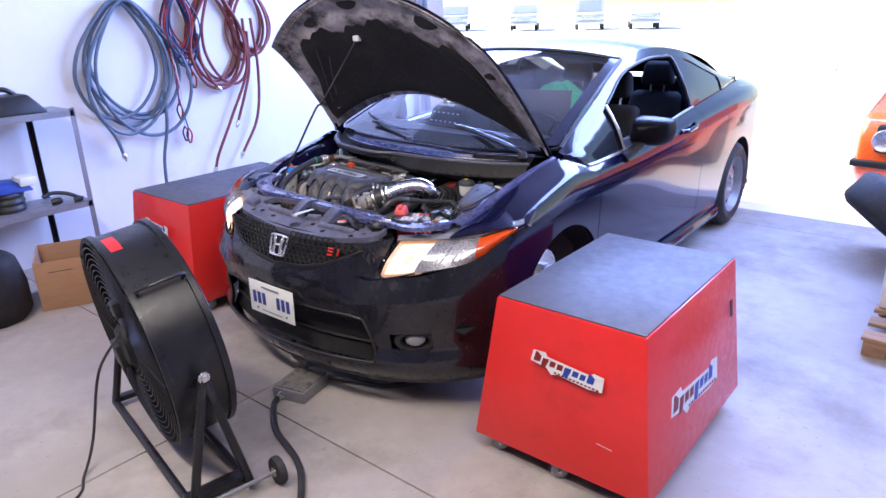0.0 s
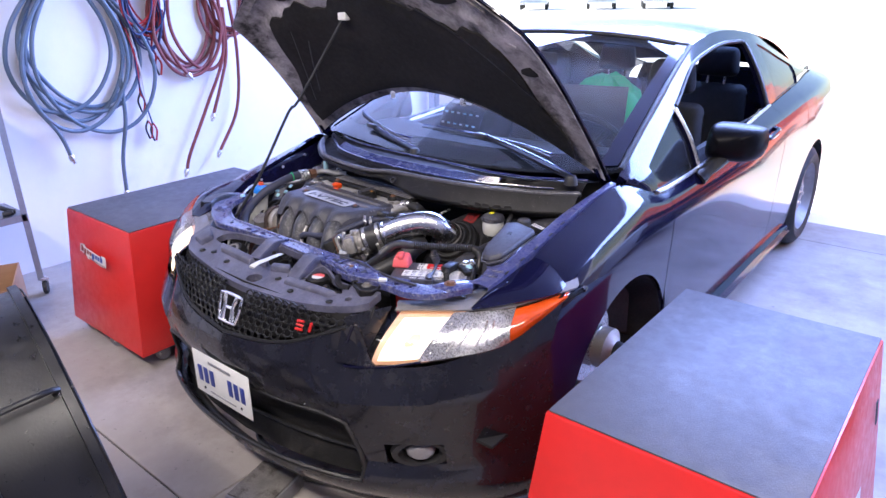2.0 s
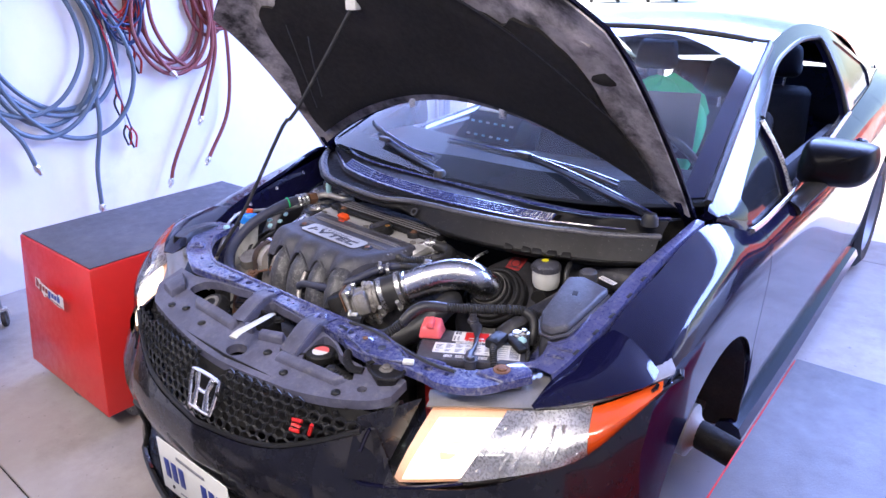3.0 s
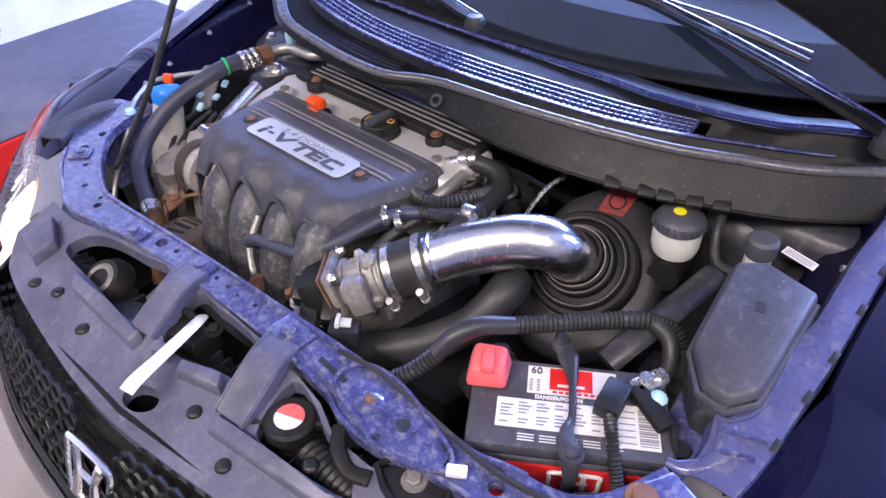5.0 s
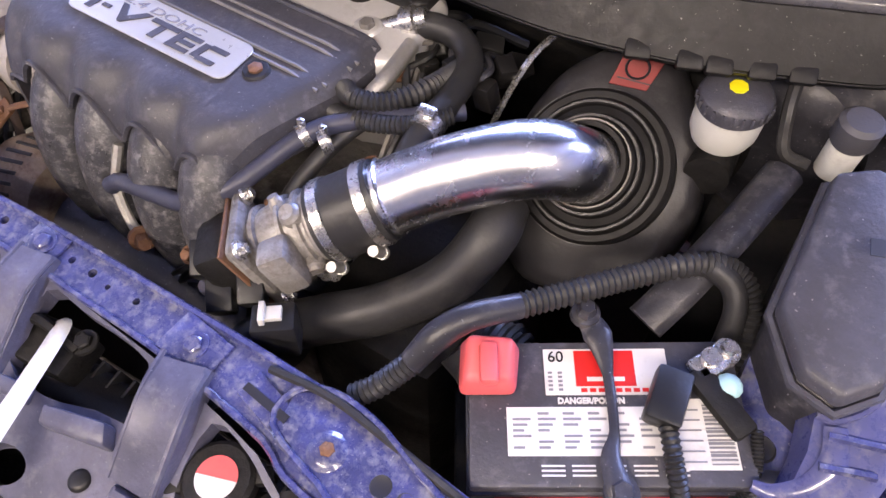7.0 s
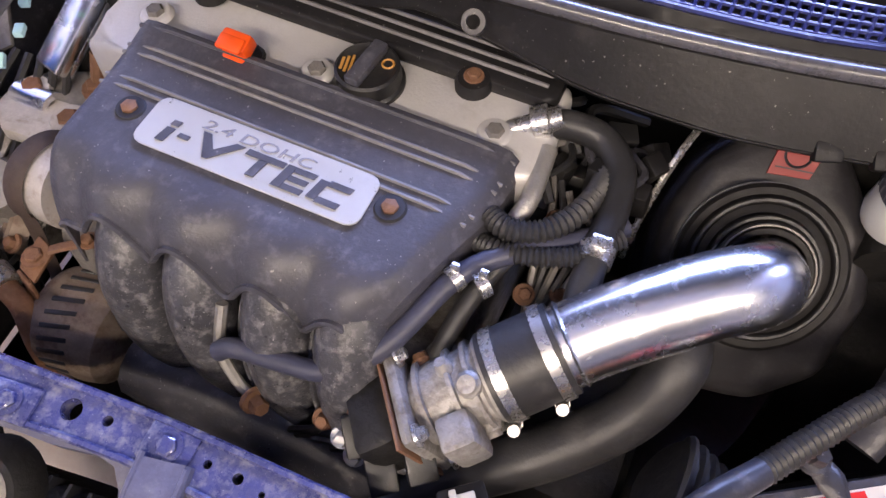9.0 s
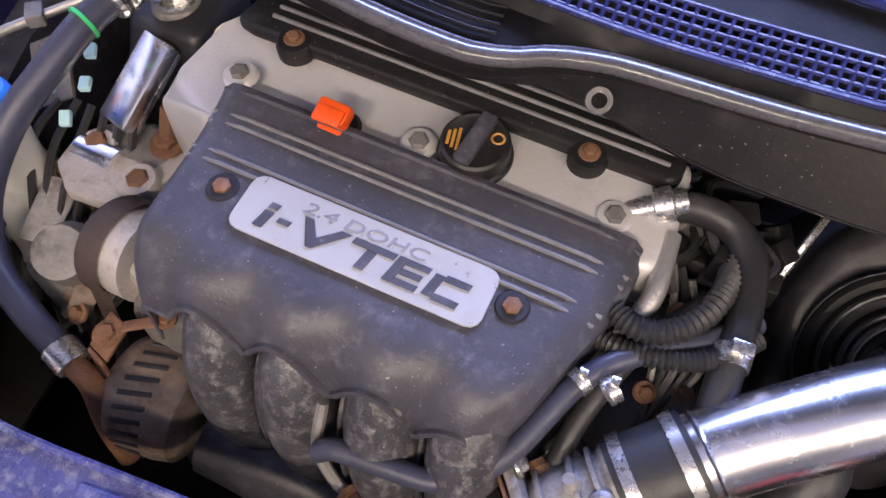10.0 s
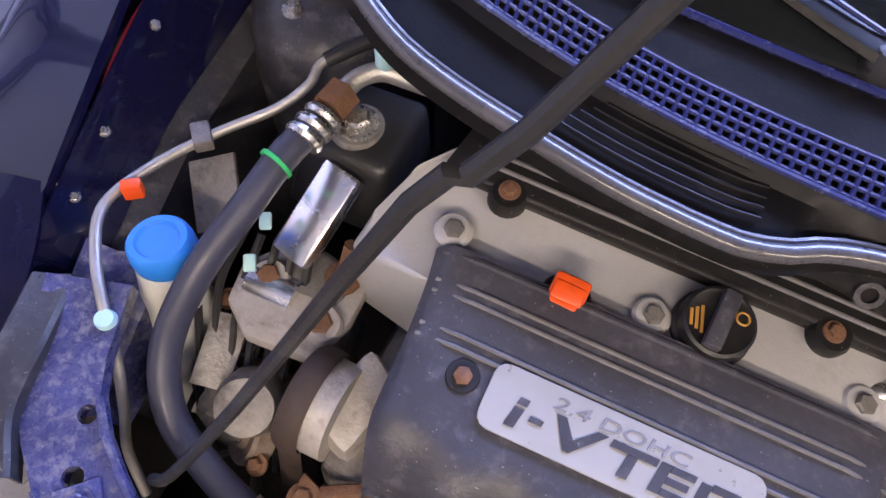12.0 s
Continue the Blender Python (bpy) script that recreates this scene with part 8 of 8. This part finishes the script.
part("hose", tube([(-2.50, 0.06, 0.53), (-2.50, 0.12, 0.545), (-2.48, 0.20, 0.53), (-2.46, 0.27, 0.49), (-2.45, 0.29, 0.484)], 0.013, 8, 6), M_rubber, gun)
part("nozzle", lathe([(0, 0), (.02, 0), (.024, .03), (.02, .06), (0, .07)], 16, axis((-2.48, 0.10, 0.49), (0.3, 0.7, 0.1))), M_black, gun)
part("nozzle", lathe([(0, 0), (.015, 0), (.018, .03), (.012, .05), (0, .05)], 16, axis((-2.43, 0.22, 0.486), (0.3, 0.9, 0.1))), M_black, gun)
bag = solo("storage_bag", hexa([(-2.68, -0.62, 0.015), (-2.42, -0.62, 0.015), (-2.42, -0.34, 0.015), (-2.68, -0.34, 0.015)], [(-2.62, -0.54, 0.36), (-2.48, -0.54, 0.36), (-2.45, -0.38, 0.30), (-2.62, -0.38, 0.30)], 0.05, 3), M_brandblue, "dark blue soft case under the rack", "bag")
LOADS = (tool, pump, gun, bag)
for o in LOADS:
    o.location += Vector((0.11, -0.045, 0.015 if o is not bag else -0.012))
cart = thing("carton", "open brown cardboard box on the floor", "box", (-2.0, -0.13, 0))
CM = Matrix.Translation((-1.842, -0.312, 0)) @ pose(0, 0, 0, 0, 0, 66)
for nm, b in (("front_panel", (0, .30, 0, .006)), ("back_panel", (0, .30, .394, .40)), ("side_panel", (0, .006, .006, .394)), ("side_panel", (.294, .30, .006, .394))):
    part(nm, block(b[0], b[1], b[2], b[3], 0.003, 0.30, 0.001, CM), M_card, cart)
part("bottom_panel", block(0.006, .294, .006, .394, 0.003, 0.01, 0, CM), M_cardin, cart)
part("print_line", block(0.07, 0.2, -0.0012, -0.0004, 0.235, 0.239, 0, CM), M_ink_holeshade, cart)
part("packing", block(0.05, 0.25, 0.05, 0.3, 0.01, 0.15, 0.03, CM), M_cardin, cart)
sack = solo("canister", moved(tube([(-2.28, -0.62, 0.0), (-2.28, -0.62, 0.06), (-2.28, -0.61, 0.22), (-2.28, -0.60, 0.36), (-2.28, -0.60, 0.42)], [0.16, 0.2, 0.19, 0.15, 0.05], 20, 4), Matrix.Translation((0.42, 0.2, 0))), M_dark, "grimy black canister on the floor", "canister")
sack.location += Vector((-0.095, -0.105, 0))


# hoses and leads on the wall
def wall_hook(y, z):
    h = solo("wall_hook", join(tube([(-2.72, y, z), (-2.65, y, z), (-2.61, y, z + 0.03)], 0.008, 8, 2), block(-2.72, -2.713, y - 0.02, y + 0.02, z - 0.04, z + 0.04, 0.002)), M_steel, "grey steel wall hook", "hook", "wall hooks")
    return h


def coil(name, y, z, ry, rz, loops, r, material, label, seed, tails, hang=0.0):
    rnd = random.Random(seed)
    t = thing(name, label, "hose", (-2.67, y, z - rz))
    for k in range(loops):
        a, b = ry * rnd.uniform(0.80, 1.06), rz * rnd.uniform(0.82, 1.06)
        oy, x = y + rnd.uniform(-0.05, 0.05) * ry / 0.3, -2.70 + 0.016 * k
        lean = rnd.uniform(-0.16, 0.16)
        pts = []
        for q in range(14):
            w = 6.28318 * q / 14
            dz = -b + b * math.cos(w)
            pts.append((x + 0.012 * math.sin(w * 2 + k), oy + a * math.sin(w) * (0.55 + 0.45 * min(1, -dz / b)) + lean * dz, z + dz))
        part("loop", tube(pts, r, 8, 5, closed=True), material, t)
    for pts in tails:
        tl = part("tail", tube(pts, r, 8, 6), material, t)
        e = Vector(pts[-1])
        d = (e - Vector(pts[-2])).normalized()
        part("fitting", lathe([(0, .05), (r * .8, .05), (r * .8, .03), (r * 1.5, .028), (r * 1.5, 0.0), (r, -.01)], 12, axis(e, d)), M_zinc, tl, "brass-grey end fitting")
    return t


for y, z in ((0.90, 1.75), (1.31, 1.80), (1.64, 1.80), (1.97, 1.84)):
    wall_hook(y, z)
coil("air_hose", 0.88, 1.75, 0.36, 0.48, 6, 0.013, M_hoseblue, "coiled blue-grey air hose hanging on the wall", 4,
     [[(-2.63, 0.56, 1.3), (-2.63, 0.55, 1.05), (-2.62, 0.66, 0.83), (-2.62, 0.70, 0.68)], [(-2.64, 1.10, 1.1), (-2.63, 1.08, 0.85), (-2.64, 1.02, 0.6), (-2.64, 1.0, 0.38)]])
coil("jumper_leads", 1.31, 1.80, 0.12, 0.26, 7, 0.006, M_wireblue, "bundle of dark blue and red jumper leads on the wall", 7, [])
coil("jumper_leads", 1.33, 1.79, 0.13, 0.22, 6, 0.006, M_wirered, "bundle of red jumper leads on the wall", 8, [])
for k, (y, z0, z1, mt) in enumerate(((1.22, 1.4, 0.80, M_white), (1.25, 1.4, 0.78, M_wireblue), (1.33, 1.4, 1.26, M_wirered), (1.36, 1.45, 1.2, M_wireblue), (1.20, 1.4, 0.98, M_wirered))):
    ld = thing("lead_clamp", "jumper lead with a red-handled clamp hanging on the wall", "clamp", (-2.66, y, z1), "hanging lead clamps")
    part("wire", tube([(-2.66, y, z0), (-2.655, y + 0.03 * (-1) ** k, (z0 + z1) / 2), (-2.66, y + 0.02, z1)], 0.0055, 6, 5), mt, ld)
    for d in (-1, 1):
        part("jaw", tube([(-2.66, y + 0.02, z1 + 0.01), (-2.66, y + 0.02 + d * 0.022, z1 - 0.04), (-2.66, y + 0.02 + d * 0.006, z1 - 0.11)], 0.009, 6, 3, flat=0.6), M_wirered if d > 0 else M_ink_holeshade, ld, "plastic clamp grip")
coil("rubber_hose", 1.62, 1.82, 0.24, 0.36, 5, 0.012, M_hosered, "coiled dull red rubber hose hanging on the wall", 11, [[(-2.64, 1.45, 1.5), (-2.64, 1.45, 1.3), (-2.63, 1.51, 1.15), (-2.63, 1.565, 1.08)]])
coil("rubber_hose", 1.95, 1.86, 0.20, 0.30, 4, 0.012, M_hosered, "coiled dull red rubber hose hanging on the wall", 13,
     [[(-2.64, 1.88, 1.6), (-2.63, 1.86, 1.2), (-2.64, 1.68, 0.85), (-2.64, 1.50, 0.55), (-2.64, 1.45, 0.43)], [(-2.63, 1.95, 1.6), (-2.64, 1.98, 1.2), (-2.64, 1.92, 0.8), (-2.64, 1.73, 0.51)], [(-2.63, 1.90, 1.5), (-2.64, 1.89, 1.2), (-2.64, 1.82, 1.0), (-2.64, 1.72, 0.78)]])

# outside and by the door
def parked_car(x, y, paint, label, turn=0.0, h=1.75):
    """A pickup or van standing in the yard, seen from the front."""
    t = thing("parked_vehicle", label, "vehicle", (x, y, 0), turn=turn)
    W = 0.95
    prof = [(-0.1, .45), (0.0, .95), (0.1, 1.05), (1.1, 1.12), (1.75, h), (3.4, h), (3.6, 1.1), (5.0, 1.05), (5.05, .45)]
    bm = hexa([(-W, a, b) for a, b in prof], [(W, a, b) for a, b in prof], 0.06, 3)
    part("body", bm, paint, t, local=True)
    # windscreen and grille are pale so that they look washed out by daylight
    part("windscreen", sheet([[(-.78, 1.12, 1.16), (.78, 1.12, 1.16)], [(-.7, 1.68, h - 0.09), (.7, 1.68, h - 0.09)]], 0.02), M_glarepale, t, local=True)
    gr = part("grille", block(-.48, .48, -.115, -.05, .62, .95, .02), M_glarepale, t, local=True)
    part("grille_bar", block(-.46, .46, -.13, -.112, .74, .80, .01), M_reflector, gr, local=True)
    part("front_bumper", block(-.93, .93, -.2, -.06, .38, .58, .04), M_reflector, t, local=True)
    for s in (-1, 1):
        part("headlamp", block(s * .72 - .18, s * .72 + .18, -.1, -.02, .72, .93, .02), M_reflector, t, local=True)
        for yy in (0.85, 4.0):
            part("wheel", lathe([(0, -.11), (.22, -.11), (.34, -.1), (.36, -.05), (.36, .05), (.34, .1), (.22, .11), (0, .09)], 24, axis((s * .84, yy, .36), (s, 0, 0))), M_tyre, t, local=True)
    return t


parked_car(-24.0, 39.5, M_whitepaint, "white pickup parked in the bright yard", 30)
parked_car(-19.8, 41.0, M_whitepaint, "white van parked in the bright yard", 28, 1.95)
parked_car(-29.6, 39.0, M_glarepale, "grey pickup parked in the bright yard", 34)
parked_car(-16.4, 42.0, M_whitepaint, "white car parked in the bright yard", 26, 1.5)
for x, y in ((-3.99, 17.2), (-0.90, 17.2)):
    # white paint on the posts imitates their overexposure
    solo("gate_post", tube([(x, y, -0.02), (x, y, 4.2)], 0.055, 12, 1), M_whitepaint, "steel post in the yard, its colour paled for glare", "post", "yard posts")


def orange_car(x, y):
    t = thing("orange_car", "orange car with dark lamp surrounds, nose towards the bay", "car", (x, y, 0), turn=-4)
    prof = [(0.10, .22), (-0.02, .34), (0.0, .62), (0.10, .78), (1.3, .93), (2.0, 1.38), (3.2, 1.40), (4.2, 1.02), (4.8, .98), (4.85, .35), (4.6, .24)]
    bm = hexa([(-.93, a, b) for a, b in prof], [(.93, a, b) for a, b in prof], 0.07, 3)
    part("body", bm, M_orangepaint, t, "orange painted body", local=True)
    part("grille", block(-.80, .80, -.035, .03, .50, .72, .03), M_black, t, "black grille band", local=True)
    part("bumper_band", block(-.94, .94, -.05, .1, .385, .44, .015), M_black, t, local=True)
    # black block paints the dark inside of the intake
    part("lower_intake", block(-.5, .5, -.03, .05, .26, .35, .012), M_ink_holeshade, t, local=True)
    for s in (-1, 1):
        lamp = part("headlamp", lathe([(0, .0), (.06, .012), (.078, .02), (.085, .0), (.085, -.03), (0, -.03)], 24, axis((s * .73, -.045, .60), (0, -1, 0))), M_reflector, t, "round headlamp", local=True)
        for yy in (0.95, 3.85):
            part("wheel", lathe([(0, -.11), (.24, -.11), (.33, -.1), (.35, -.05), (.35, .05), (.33, .1), (.24, .11), (0, .09)], 28, axis((s * .85, yy, .35), (s, 0, 0))), M_tyre, t, local=True)
    return t


orange_car(2.43, 4.40)
tyre_thing = thing("loose_wheel", "loose wheel with a treaded tyre leaning on a pale crate", "wheel", (2.0, 3.75, 0))
wheel(0, 0, 0, 1, tyre_thing, 0.33, 0.22)
for o in [q for q in tyre_thing.children_recursive]:
    if o.parent == tyre_thing:
        o.matrix_parent_inverse = Matrix()
tyre_thing.matrix_basis = Matrix.Translation((1.95, 3.40, 0.30)) @ pose(0, 0, 0, 0, -50, 28)
crate = solo("crate", join(block(2.03, 2.9, 2.30, 3.30, 0.10, 0.62, 0.01)), M_white, "pale plastic crate on a pallet", "crate")
pal = thing("pallet", "rough wooden pallet on the floor", "pallet", (2.5, 2.4, 0))
for y in (1.89, 2.43, 3.03):
    for x in (2.03, 2.48, 2.88):
        part("block", block(x, x + 0.10, y, y + 0.14, 0.0, 0.078, 0.004), M_wood, pal)
for k in range(7):
    part("board", block(2.02, 3.0, 1.885 + 0.19 * k, 1.985 + 0.19 * k, 0.079, 0.098, 0.003), M_wood, pal)

# loose things in the car
gb = thing("green_jacket", "bright green jacket lying over the driver's seat", "jacket", (0.25, 2.05, 0.9))
folds = lathe([(0, .15), (.05, .145), (.10, .12), (.135, .07), (.15, .0), (.15, -.06), (.12, -.12), (0, -.13)], 30)
for v in folds.verts:
    a = math.atan2(v.co.y, v.co.x)
    v.co *= 1 + .09 * math.sin(5 * a + 14 * v.co.z) + .06 * math.sin(9 * a - 21 * v.co.z) + .04 * math.sin(31 * v.co.z + 3 * a)
part("fabric", moved(folds, Matrix.Translation((0.25, 2.05, 1.07)) @ Matrix.Diagonal((1.05, .7, .82, 1))), M_green, gb)
part("sleeve", tube([(0.34, 2.03, 1.10), (0.40, 2.0, 1.05), (0.41, 1.94, .97), (0.40, 1.90, .88)], [0.05, .045, .04, .03], 12, 4), M_green, gb)
lap = thing("laptop", "dark laptop standing open inside the windscreen", "laptop", (0.30, 1.75, 0.93))
part("screen_panel", block(-.17, .17, -.006, .006, 0, .22, .004, Matrix.Translation((0.36, 1.62, 0.985)) @ pose(0, 0, 0, -12, 0, 10)), M_black, lap)
dev = thing("display_box", "dark box on the dashboard with pale blocks put in for its lights", "electronics", (-0.16, 1.50, 0.99))
DM = Matrix.Translation((-0.17, 1.50, 0.992)) @ pose(0, 0, 0, 0, 0, -8)
part("case", hexa([(-.13, -.06, 0), (.13, -.06, 0), (.13, .05, 0), (-.13, .05, 0)], [(-.13, -.02, .085), (.13, -.02, .085), (.13, .05, .12), (-.13, .05, .12)], .006), M_black, dev).data.transform(DM)
# two rows of small lights, put in as pale colour
for k in range(6):
    for q in range(2):
        part("key", block(-.008, .008, -.004, .004, 0, .005, .001, DM @ Matrix.Translation((-.10 + .04 * k, -.058 + .026 * q, .022 + .045 * q)) @ pose(0, 0, 0, 62, 0, 0)), M_paleblue if (k + q) % 3 else M_white, dev)
part("display", block(-.11, .02, -.012, .012, 0, .004, .001, DM @ Matrix.Translation((0, .016, .105)) @ pose(0, 0, 0, 24, 0, 0)), M_glarepale, dev, "pale plate put in for a lit display")
